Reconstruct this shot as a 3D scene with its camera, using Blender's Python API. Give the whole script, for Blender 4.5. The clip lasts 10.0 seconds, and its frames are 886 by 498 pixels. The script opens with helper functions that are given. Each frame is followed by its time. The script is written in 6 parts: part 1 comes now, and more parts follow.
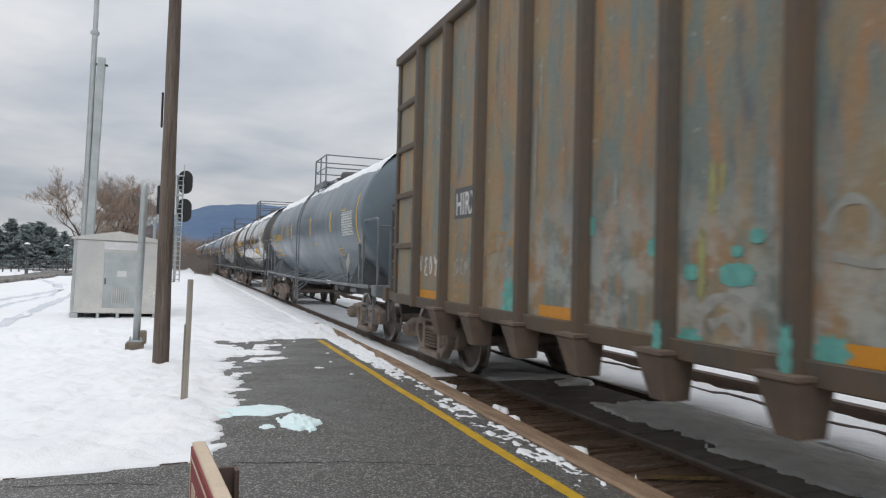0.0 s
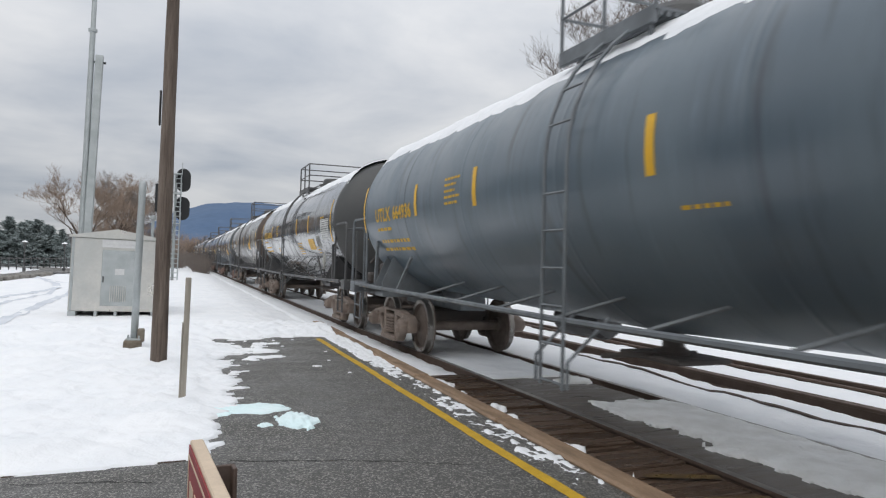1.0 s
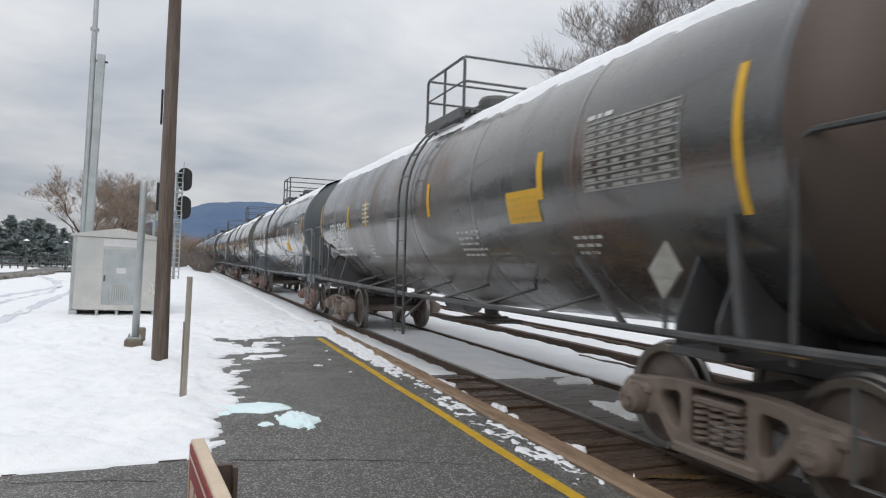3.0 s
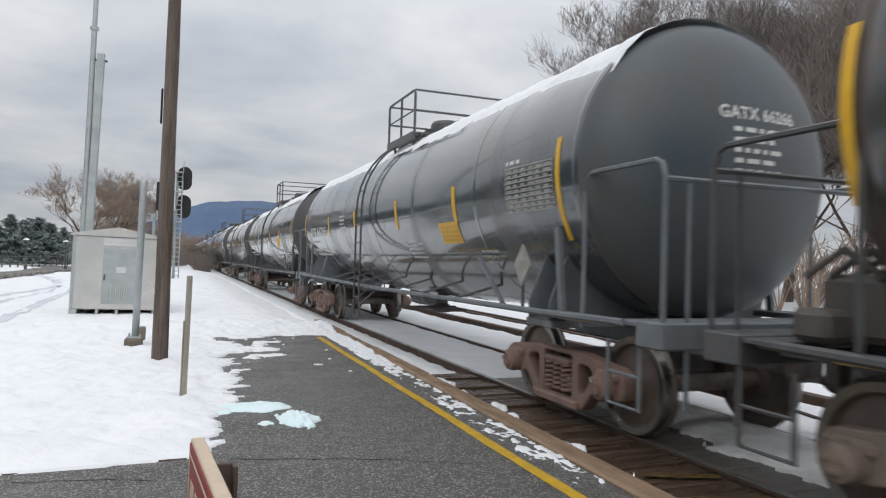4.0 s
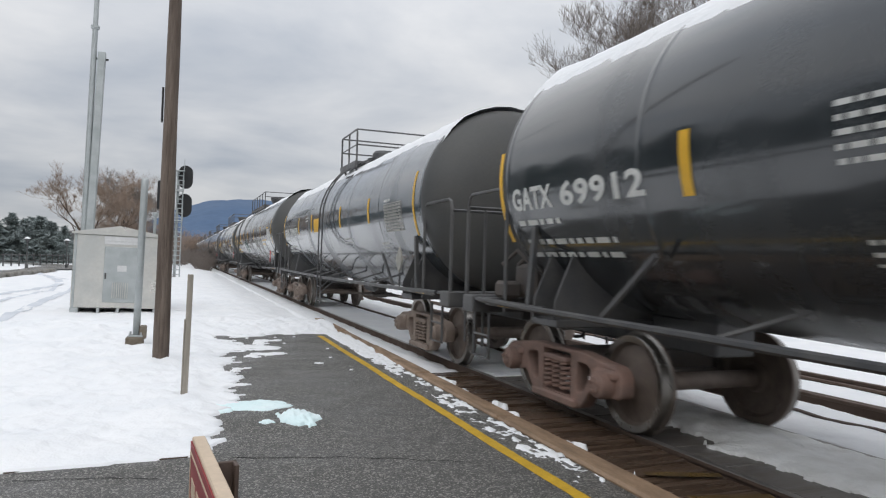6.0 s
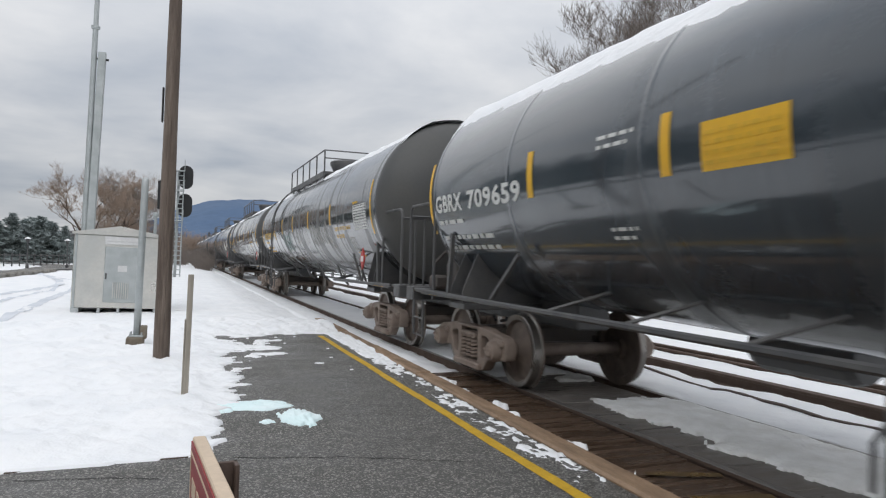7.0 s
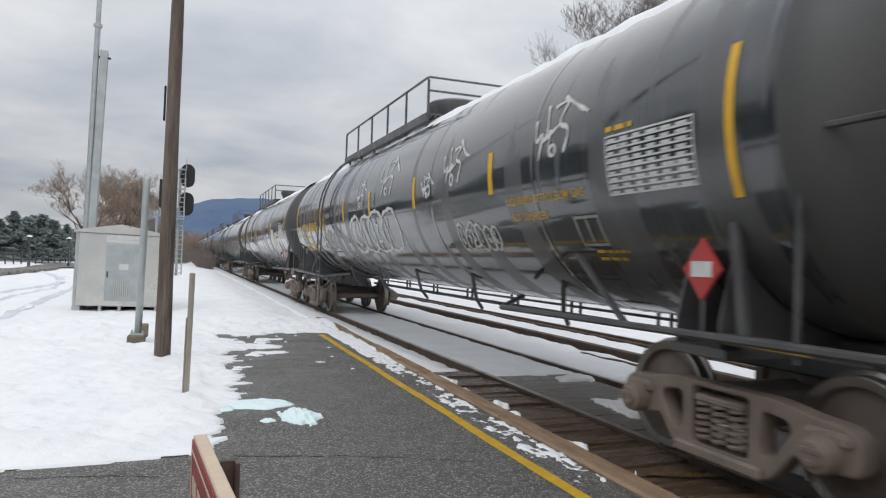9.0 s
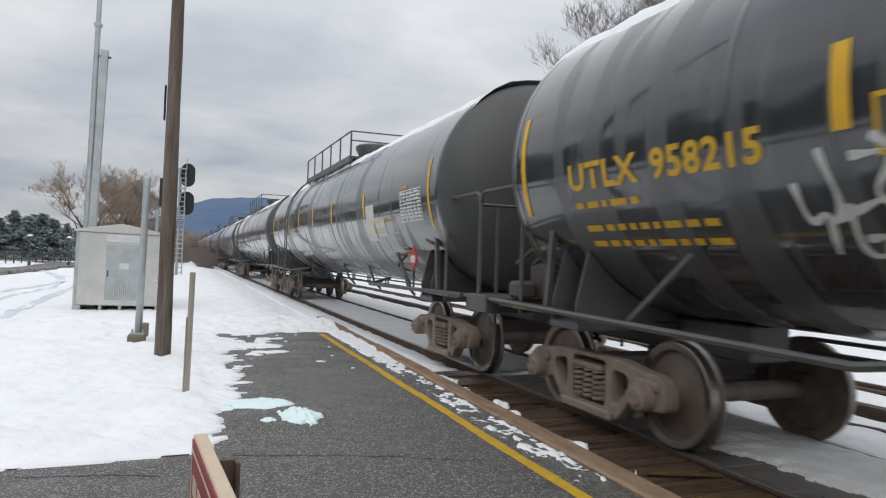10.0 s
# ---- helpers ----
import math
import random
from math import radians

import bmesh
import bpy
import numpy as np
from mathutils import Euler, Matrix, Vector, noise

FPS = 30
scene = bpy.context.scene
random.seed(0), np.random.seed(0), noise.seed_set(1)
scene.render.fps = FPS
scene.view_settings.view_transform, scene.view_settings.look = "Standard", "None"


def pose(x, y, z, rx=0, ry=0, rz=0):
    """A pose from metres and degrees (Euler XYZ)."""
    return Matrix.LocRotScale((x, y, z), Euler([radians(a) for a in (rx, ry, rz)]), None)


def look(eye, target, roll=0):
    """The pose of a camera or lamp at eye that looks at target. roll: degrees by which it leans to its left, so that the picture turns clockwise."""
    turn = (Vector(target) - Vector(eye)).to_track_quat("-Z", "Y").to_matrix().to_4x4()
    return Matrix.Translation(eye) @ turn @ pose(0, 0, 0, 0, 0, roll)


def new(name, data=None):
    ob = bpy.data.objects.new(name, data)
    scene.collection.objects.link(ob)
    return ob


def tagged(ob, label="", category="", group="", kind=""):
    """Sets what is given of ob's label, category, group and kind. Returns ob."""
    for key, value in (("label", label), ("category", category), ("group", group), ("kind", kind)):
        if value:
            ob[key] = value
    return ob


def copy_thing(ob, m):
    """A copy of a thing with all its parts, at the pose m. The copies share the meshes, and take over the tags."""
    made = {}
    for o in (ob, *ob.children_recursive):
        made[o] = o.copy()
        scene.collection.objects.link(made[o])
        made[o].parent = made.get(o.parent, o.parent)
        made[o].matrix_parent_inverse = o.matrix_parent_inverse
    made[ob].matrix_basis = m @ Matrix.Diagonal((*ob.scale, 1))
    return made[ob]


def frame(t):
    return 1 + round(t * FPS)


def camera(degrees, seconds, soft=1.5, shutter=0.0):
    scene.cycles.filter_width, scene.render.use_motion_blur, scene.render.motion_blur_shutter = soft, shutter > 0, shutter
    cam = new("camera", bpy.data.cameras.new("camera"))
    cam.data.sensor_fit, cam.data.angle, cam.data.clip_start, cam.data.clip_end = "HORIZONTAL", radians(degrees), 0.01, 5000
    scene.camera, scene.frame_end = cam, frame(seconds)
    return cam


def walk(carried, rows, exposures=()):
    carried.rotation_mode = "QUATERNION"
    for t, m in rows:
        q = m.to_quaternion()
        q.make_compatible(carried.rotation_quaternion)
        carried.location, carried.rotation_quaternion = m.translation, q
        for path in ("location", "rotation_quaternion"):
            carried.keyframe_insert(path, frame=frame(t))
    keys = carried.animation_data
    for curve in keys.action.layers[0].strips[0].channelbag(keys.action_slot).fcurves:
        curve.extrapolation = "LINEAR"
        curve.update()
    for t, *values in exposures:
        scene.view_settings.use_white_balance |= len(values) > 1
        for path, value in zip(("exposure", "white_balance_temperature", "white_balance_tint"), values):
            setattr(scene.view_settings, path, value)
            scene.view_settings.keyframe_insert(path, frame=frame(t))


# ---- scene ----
LENS = 66.3
cam = camera(LENS, 10.0, soft=1.2, shutter=0.11)

EYE = (0.0, 0.0, 1.55)
# seconds, turn to the right of the track, tilt upwards, lean, in degrees
HELD = (
    (0, 21.261, 1.335, 1.423),
    (0.5, 21.327, 1.269, 1.388),
    (1, 21.409, 1.212, 1.494),
    (1.5, 21.404, 1.164, 1.646),
    (2, 21.377, 1.151, 1.735),
    (2.5, 21.325, 1.195, 1.669),
    (4, 21.324, 1.110, 1.628),
    (4.5, 21.299, 1.045, 1.643),
    (5, 21.280, 1.050, 1.671),
    (5.5, 21.279, 1.005, 1.660),
    (7, 21.227, 0.990, 1.605),
    (7.5, 21.238, 0.964, 1.632),
    (8, 21.223, 0.917, 1.661),
    (8.5, 21.174, 0.908, 1.670),
    (9, 21.126, 0.936, 1.811),
    (9.5, 21.098, 0.948, 1.834),
    (10, 21.107, 0.884, 1.832),
)


def held(turn, tilt, lean):
    a, b = radians(turn), radians(tilt)
    ahead = Vector((math.sin(a) * math.cos(b), math.cos(a) * math.cos(b), math.sin(b)))
    return look(EYE, Vector(EYE) + ahead, lean)


walk(cam, [(t, held(a, b, c)) for t, a, b, c in HELD])

# ---- light: an overcast winter sky ----
world = bpy.data.worlds.new("overcast_sky")
scene.world = world
world.use_nodes = True


def build_sky(nt):
    nt.nodes.clear()
    N, L = nt.nodes.new, nt.links.new
    out = N("ShaderNodeOutputWorld")
    bg = N("ShaderNodeBackground")
    sky = N("ShaderNodeTexSky")
    sky.sky_type = "NISHITA"
    sky.sun_disc = False
    sky.sun_elevation = radians(32)
    sky.sun_rotation = radians(200)
    dim = N("ShaderNodeVectorMath")
    dim.operation = "SCALE"
    dim.inputs[3].default_value = 0.05
    L(sky.outputs[0], dim.inputs[0])
    co = N("ShaderNodeTexCoord")
    xyz = N("ShaderNodeSeparateXYZ")
    L(co.outputs["Generated"], xyz.inputs[0])
    # clouds lie on a ceiling: direction divided by its height
    hz = N("ShaderNodeMath")
    hz.operation = "MAXIMUM"
    hz.inputs[1].default_value = 0.0
    L(xyz.outputs[2], hz.inputs[0])
    add = N("ShaderNodeMath")
    add.inputs[1].default_value = 0.16
    L(hz.outputs[0], add.inputs[0])
    div = N("ShaderNodeVectorMath")
    div.operation = "DIVIDE"
    L(co.outputs["Generated"], div.inputs[0])
    comb = N("ShaderNodeCombineXYZ")
    for k in range(3):
        L(add.outputs[0], comb.inputs[k])
    L(comb.outputs[0], div.inputs[1])
    big = N("ShaderNodeTexNoise")
    big.inputs["Scale"].default_value = 1.15
    big.inputs["Detail"].default_value = 6
    big.inputs["Roughness"].default_value = 0.52
    big.inputs["Distortion"].default_value = 0.25
    L(div.outputs[0], big.inputs["Vector"])
    ramp = N("ShaderNodeValToRGB")
    ramp.color_ramp.elements[0].position = 0.30
    ramp.color_ramp.elements[0].color = (0.60, 0.655, 0.745, 1)
    ramp.color_ramp.elements[1].position = 0.62
    ramp.color_ramp.elements[1].color = (0.985, 1.0, 1.03, 1)
    L(big.outputs["Fac"], ramp.inputs[0])
    # an overcast sky is about three times as bright overhead as at the horizon
    lift = N("ShaderNodeMath")
    lift.operation = "MULTIPLY_ADD"
    lift.inputs[1].default_value = 0.88
    lift.inputs[2].default_value = 0.578
    L(hz.outputs[0], lift.inputs[0])
    mul = N("ShaderNodeVectorMath")
    mul.operation = "SCALE"
    L(ramp.outputs[0], mul.inputs[0])
    L(lift.outputs[0], mul.inputs[3])
    mix = N("ShaderNodeMix")
    mix.data_type = "RGBA"
    mix.inputs[0].default_value = 0.92
    L(dim.outputs[0], mix.inputs[6])
    L(mul.outputs[0], mix.inputs[7])
    L(mix.outputs[2], bg.inputs[0])
    bg.inputs[1].default_value = 1.0
    L(bg.outputs[0], out.inputs[0])


build_sky(world.node_tree)
sun = new("sun", bpy.data.lights.new("sun", "SUN"))
sun.data.energy = 0.75
sun.data.angle = radians(50)
sun.data.color = (1.0, 0.97, 0.93)
sun.matrix_world = look((0, 0, 50), (14, 22, 20))
scene.view_settings.exposure = 0.0

# ---- materials ----


def nodes_of(name):
    m = bpy.data.materials.new(name)
    m.use_nodes = True
    nt = m.node_tree
    return m, nt, nt.nodes["Principled BSDF"]


def coords(nt, scale=(1, 1, 1), shift=True):
    """Object coordinates in metres, set apart per object by its random number."""
    N, L = nt.nodes.new, nt.links.new
    co = N("ShaderNodeTexCoord")
    mp = N("ShaderNodeMapping")
    mp.inputs["Scale"].default_value = scale
    L(co.outputs["Object"], mp.inputs[0])
    if shift:
        inf = N("ShaderNodeObjectInfo")
        k = N("ShaderNodeMath")
        k.operation = "MULTIPLY"
        k.inputs[1].default_value = 37.0
        L(inf.outputs["Random"], k.inputs[0])
        L(k.outputs[0], mp.inputs["Location"])
    return mp.outputs[0]


def noise_node(nt, vec, scale, detail=4.0, rough=0.55, low=0.35, high=0.65):
    n = nt.nodes.new("ShaderNodeTexNoise")
    n.inputs["Scale"].default_value = scale
    n.inputs["Detail"].default_value = detail
    n.inputs["Roughness"].default_value = rough
    nt.links.new(vec, n.inputs["Vector"])
    r = nt.nodes.new("ShaderNodeMapRange")
    r.inputs[1].default_value, r.inputs[2].default_value = low, high
    nt.links.new(n.outputs["Fac"], r.inputs[0])
    return r.outputs[0]


def mixed(nt, fac, a, b):
    """a and b: colours as tuples or sockets."""
    m = nt.nodes.new("ShaderNodeMix")
    m.data_type = "RGBA"
    if isinstance(fac, (int, float)):
        m.inputs[0].default_value = fac
    else:
        nt.links.new(fac, m.inputs[0])
    for k, c in ((6, a), (7, b)):
        if isinstance(c, tuple):
            m.inputs[k].default_value = (*c, 1)
        else:
            nt.links.new(c, m.inputs[k])
    return m.outputs[2]


def mixed_value(nt, fac, a, b):
    m = nt.nodes.new("ShaderNodeMapRange")
    nt.links.new(fac, m.inputs[0])
    m.inputs[3].default_value, m.inputs[4].default_value = a, b
    return m.outputs[0]


def times(nt, a, b):
    m = nt.nodes.new("ShaderNodeMath")
    m.operation = "MULTIPLY"
    nt.links.new(a, m.inputs[0])
    if isinstance(b, (int, float)):
        m.inputs[1].default_value = b
    else:
        nt.links.new(b, m.inputs[1])
    return m.outputs[0]


def relief(nt, bsdf, height, strength=0.3, distance=0.01):
    b = nt.nodes.new("ShaderNodeBump")
    b.inputs["Strength"].default_value = strength
    b.inputs["Distance"].default_value = distance
    nt.links.new(height, b.inputs["Height"])
    nt.links.new(b.outputs[0], bsdf.inputs["Normal"])


def surface(name, base, other, scale=3.0, fine=40.0, rough=(0.5, 0.8), metal=0.0, bump=0.2, depth=0.004, stretch=(1, 1, 1), third=None):
    """A surface with large stains, fine grain and relief."""
    m, nt, p = nodes_of(name)
    v = coords(nt, stretch)
    big = noise_node(nt, v, scale, 5)
    small = noise_node(nt, v, fine, 3, 0.6, 0.25, 0.75)
    col = mixed(nt, big, base, other)
    dark = tuple(c * 0.72 for c in base)
    col = mixed(nt, times(nt, small, 0.5), col, dark if third is None else third)
    nt.links.new(col, p.inputs["Base Color"])
    nt.links.new(mixed_value(nt, big, *rough), p.inputs["Roughness"])
    p.inputs["Metallic"].default_value = metal
    relief(nt, p, small, bump, depth)
    return m


def make_snow(name, white, shade, patch=1.3, much=0.6, bump=0.42):
    m, nt, p = nodes_of(name)
    v = coords(nt, shift=False)
    big = noise_node(nt, v, patch, 6)
    mid = noise_node(nt, v, 4.2, 4, 0.55, 0.2, 0.8)
    fine = noise_node(nt, v, 38.0, 3, 0.6, 0.2, 0.8)
    col = mixed(nt, times(nt, big, much), white, shade)
    nt.links.new(col, p.inputs["Base Color"])
    p.inputs["Roughness"].default_value = 0.75
    p.inputs["Specular IOR Level"].default_value = 0.25
    h = nt.nodes.new("ShaderNodeMath")
    h.operation = "MULTIPLY_ADD"
    nt.links.new(mid, h.inputs[0])
    h.inputs[1].default_value = 7.0
    nt.links.new(fine, h.inputs[2])
    relief(nt, p, h.outputs[0], bump, 0.008)
    return m


def make_asphalt(name, wet=0.35):
    m, nt, p = nodes_of(name)
    v = coords(nt, shift=False)
    big = noise_node(nt, v, 0.9, 5, 0.6, 0.35, 0.7)
    grit = noise_node(nt, v, 70.0, 3, 0.7, 0.36, 0.64)
    vo = nt.nodes.new("ShaderNodeTexVoronoi")
    vo.inputs["Scale"].default_value = 85.0
    nt.links.new(v, vo.inputs["Vector"])
    bright = nt.nodes.new("ShaderNodeSeparateColor")
    nt.links.new(vo.outputs["Color"], bright.inputs[0])
    chip = nt.nodes.new("ShaderNodeMapRange")
    chip.inputs[1].default_value, chip.inputs[2].default_value = 0.70, 0.92
    nt.links.new(bright.outputs[0], chip.inputs[0])
    col = mixed(nt, big, (0.043, 0.042, 0.040), (0.070, 0.068, 0.064))
    col = mixed(nt, times(nt, grit, 0.7), col, (0.145, 0.14, 0.13))
    col = mixed(nt, times(nt, chip.outputs[0], 0.65), col, (0.46, 0.44, 0.40))
    nt.links.new(col, p.inputs["Base Color"])
    nt.links.new(mixed_value(nt, big, wet, 0.85), p.inputs["Roughness"])
    relief(nt, p, grit, 0.7, 0.006)
    return m


def make_tank_paint(name, base, dusty, gloss=0.14, bands=0.5, seed=0.0, stain=(0.02, 0.02, 0.022), rust=0.0, dull=0.36, pitch=0.95, edge=0.22, coat=0.85):
    """Tank paint: glossy where rain has washed it, dull in bands and run-off streaks that follow the shell round."""
    m, nt, p = nodes_of(name)
    N, L = nt.nodes.new, nt.links.new
    co = N("ShaderNodeTexCoord")
    mp = N("ShaderNodeMapping")
    mp.inputs["Location"].default_value = (seed, seed * 3.1, seed)
    mp.inputs["Scale"].default_value = (0.10, 1.0, 0.10)
    L(co.outputs["Object"], mp.inputs[0])
    mp2 = N("ShaderNodeMapping")
    mp2.inputs["Location"].default_value = (seed, seed * 1.7, seed)
    L(co.outputs["Object"], mp2.inputs[0])
    # the dull bands narrow towards the top
    wn = N("ShaderNodeTexNoise")
    wn.inputs["Scale"].default_value = pitch
    wn.inputs["Detail"].default_value = 2
    wn.inputs["Roughness"].default_value = 0.45
    L(mp.outputs[0], wn.inputs["Vector"])
    xyz = N("ShaderNodeSeparateXYZ")
    L(co.outputs["Object"], xyz.inputs[0])
    taper = N("ShaderNodeMath")
    taper.operation = "MULTIPLY_ADD"
    taper.inputs[1].default_value = -0.05
    L(xyz.outputs[2], taper.inputs[0])
    L(wn.outputs["Fac"], taper.inputs[2])
    wr = N("ShaderNodeMapRange")
    wr.inputs[1].default_value, wr.inputs[2].default_value = 0.67 - bands * 0.22 - edge / 2, 0.67 - bands * 0.22 + edge / 2
    L(taper.outputs[0], wr.inputs[0])
    wide = wr.outputs[0]
    thin = noise_node(nt, mp.outputs[0], 5.0, 5, 0.6, 0.56, 0.76)
    blot = noise_node(nt, mp2.outputs[0], 1.6, 6, 0.6, 0.42, 0.7)
    grain = noise_node(nt, mp2.outputs[0], 45.0, 4, 0.6, 0.3, 0.7)
    col = mixed(nt, wide, base, dusty)
    col = mixed(nt, times(nt, thin, 0.8), col, stain)
    col = mixed(nt, times(nt, times(nt, blot, grain), 0.25), col, dusty)
    pale = noise_node(nt, mp.outputs[0], 8.0, 6, 0.65, 0.55, 0.72)
    col = mixed(nt, times(nt, times(nt, pale, blot), 0.5), col, tuple(min(1, c * 1.9) for c in dusty))
    if rust > 0:
        patch = noise_node(nt, mp2.outputs[0], 0.8, 7, 0.65, 0.62 - rust * 0.2, 0.72 - rust * 0.15)
        col = mixed(nt, patch, col, (0.10, 0.062, 0.042))
    L(col, p.inputs["Base Color"])
    r = mixed_value(nt, wide, gloss, dull)
    add = N("ShaderNodeMath")
    L(r, add.inputs[0])
    L(times(nt, times(nt, blot, grain), 0.25), add.inputs[1])
    L(add.outputs[0], p.inputs["Roughness"])
    p.inputs["Specular IOR Level"].default_value = 0.6
    L(mixed_value(nt, wide, coat, coat * 0.6), p.inputs["Coat Weight"])
    p.inputs["Coat Roughness"].default_value = 0.07
    relief(nt, p, noise_node(nt, mp2.outputs[0], 0.9, 2, 0.4, 0.3, 0.7), 0.04, 0.02)
    return m


def make_rusty_panel(name):
    """Faded blue-green gondola paint, rusting from above, chalky white below."""
    m, nt, p = nodes_of(name)
    N, L = nt.nodes.new, nt.links.new
    co = N("ShaderNodeTexCoord")
    mp = N("ShaderNodeMapping")
    mp.inputs["Scale"].default_value = (1, 2.2, 0.42)
    L(co.outputs["Object"], mp.inputs[0])
    v = mp.outputs[0]
    a = noise_node(nt, v, 1.5, 8, 0.66, 0.44, 0.56)
    b = noise_node(nt, v, 3.6, 8, 0.68, 0.50, 0.60)
    c = noise_node(nt, co.outputs["Object"], 20.0, 5, 0.6, 0.35, 0.7)
    scratch = noise_node(nt, co.outputs["Object"], 7.0, 7, 0.75, 0.62, 0.66)
    col = mixed(nt, a, (0.20, 0.235, 0.21), (0.34, 0.25, 0.14))
    col = mixed(nt, times(nt, b, 0.8), col, (0.42, 0.215, 0.095))
    slate = noise_node(nt, v, 2.3, 8, 0.7, 0.55, 0.66)
    col = mixed(nt, times(nt, slate, 0.75), col, (0.105, 0.135, 0.165))
    col = mixed(nt, times(nt, c, 0.3), col, (0.13, 0.12, 0.10))
    xyz = N("ShaderNodeSeparateXYZ")
    L(co.outputs["Object"], xyz.inputs[0])
    low = N("ShaderNodeMapRange")
    low.inputs[1].default_value, low.inputs[2].default_value = 2.7, 1.5
    L(xyz.outputs[2], low.inputs[0])
    far = N("ShaderNodeMapRange")
    far.inputs[1].default_value, far.inputs[2].default_value = 5.2, 3.0
    L(xyz.outputs[1], far.inputs[0])
    chalk = noise_node(nt, co.outputs["Object"], 2.6, 8, 0.65, 0.44, 0.56)
    col = mixed(nt, times(nt, times(nt, times(nt, low.outputs[0], far.outputs[0]), chalk), 0.7), col, (0.44, 0.45, 0.42))
    col = mixed(nt, times(nt, scratch, 0.7), col, (0.5, 0.5, 0.42))
    L(col, p.inputs["Base Color"])
    p.inputs["Roughness"].default_value = 0.65
    relief(nt, p, c, 0.25, 0.006)
    return m


SNOW = make_snow("snow", (0.885, 0.89, 0.90), (0.79, 0.81, 0.835))
GREY_SNOW = make_snow("dirty_snow", (0.93, 0.93, 0.92), (0.74, 0.73, 0.70), 3.5, 0.7, 0.6)
TRODDEN = make_snow("trodden_snow", (0.60, 0.63, 0.68), (0.72, 0.74, 0.78))
SLUSH = make_snow("blue_green_slush", (0.72, 0.89, 0.90), (0.86, 0.92, 0.93))
ASPHALT = make_asphalt("asphalt")
YELLOW_LINE = surface("worn_yellow_paint", (0.72, 0.43, 0.015), (0.58, 0.35, 0.02), 5, 60, (0.55, 0.75), third=(0.30, 0.20, 0.03))
TIMBER = surface("edge_timber", (0.40, 0.265, 0.165), (0.24, 0.16, 0.10), 2.2, 24, (0.5, 0.75), bump=0.6, stretch=(4, 1, 4), third=(0.13, 0.09, 0.06))
PLANK = surface("wet_crossing_plank", (0.060, 0.038, 0.026), (0.13, 0.083, 0.054), 1.2, 22, (0.10, 0.45), bump=0.5, stretch=(1, 8, 8), third=(0.04, 0.026, 0.018))
PANEL = surface("grey_crossing_panel", (0.12, 0.108, 0.098), (0.19, 0.168, 0.15), 1.5, 25, (0.25, 0.6), bump=0.4, stretch=(1, 5, 5))
RAIL_RUST = surface("rail_rust", (0.12, 0.08, 0.058), (0.09, 0.06, 0.046), 4, 60, (0.7, 0.9))
RAIL_TOP = surface("rail_running_face", (0.52, 0.50, 0.48), (0.38, 0.35, 0.33), 4, 60, (0.28, 0.42), metal=0.85, bump=0.05)
DIM_TOP = surface("rail_dull_face", (0.14, 0.10, 0.08), (0.09, 0.06, 0.05), 4, 60, (0.5, 0.7), metal=0.4, bump=0.05)
CAST = surface("rusty_cast_steel", (0.29, 0.228, 0.188), (0.21, 0.166, 0.14), 5, 50, (0.5, 0.8), bump=0.35)
RED_CAST = surface("red_brown_cast_steel", (0.31, 0.19, 0.15), (0.22, 0.155, 0.13), 4, 45, (0.55, 0.85), bump=0.35, third=(0.16, 0.11, 0.095))
DARK_CAST = surface("dark_cast_steel", (0.09, 0.08, 0.074), (0.13, 0.108, 0.094), 5, 50, (0.5, 0.8), bump=0.3)
WHEEL = surface("wheel_steel", (0.20, 0.158, 0.132), (0.145, 0.115, 0.098), 6, 50, (0.5, 0.75), metal=0.2)
TREAD = surface("wheel_tread", (0.32, 0.30, 0.28), (0.22, 0.20, 0.18), 6, 50, (0.25, 0.4), metal=0.9, bump=0.05)
BLACK_STEEL = surface("black_painted_steel", (0.075, 0.076, 0.08), (0.115, 0.112, 0.108), 4, 50, (0.3, 0.55), bump=0.1)
GREY_STEEL = surface("grey_painted_steel", (0.19, 0.21, 0.225), (0.14, 0.15, 0.16), 4, 50, (0.4, 0.65), bump=0.1)
YELLOW = surface("yellow_reflective_tape", (0.86, 0.49, 0.012), (0.78, 0.43, 0.02), 6, 80, (0.35, 0.5), bump=0.03, third=(0.70, 0.41, 0.04))
YELLOW_PAINT = surface("yellow_stencil_paint", (0.80, 0.47, 0.025), (0.66, 0.39, 0.03), 9, 80, (0.5, 0.6), bump=0.03)
WHITE_PAINT = surface("white_stencil_paint", (0.78, 0.78, 0.75), (0.62, 0.62, 0.60), 9, 80, (0.5, 0.6), bump=0.03)
OLD_WHITE = surface("weathered_white_paint", (0.42, 0.41, 0.37), (0.28, 0.27, 0.24), 9, 80, (0.5, 0.6), bump=0.03)
RED = surface("red_placard", (0.55, 0.05, 0.045), (0.45, 0.06, 0.05), 9, 80, (0.4, 0.5), bump=0.03)
TURQUOISE = surface("turquoise_spray_paint", (0.17, 0.49, 0.42), (0.11, 0.32, 0.29), 9, 40, (0.5, 0.7), bump=0.05)
ORANGE = surface("orange_reflective_tape", (0.72, 0.30, 0.02), (0.62, 0.27, 0.02), 8, 60, (0.4, 0.5), bump=0.03)
GALV = surface("galvanised_steel", (0.50, 0.53, 0.53), (0.40, 0.43, 0.43), 2.5, 40, (0.4, 0.6), metal=0.45, bump=0.06)
ALUMINIUM = surface("dull_aluminium", (0.72, 0.70, 0.65), (0.56, 0.57, 0.55), 1.1, 14, (0.26, 0.45), metal=0.75, bump=0.06)
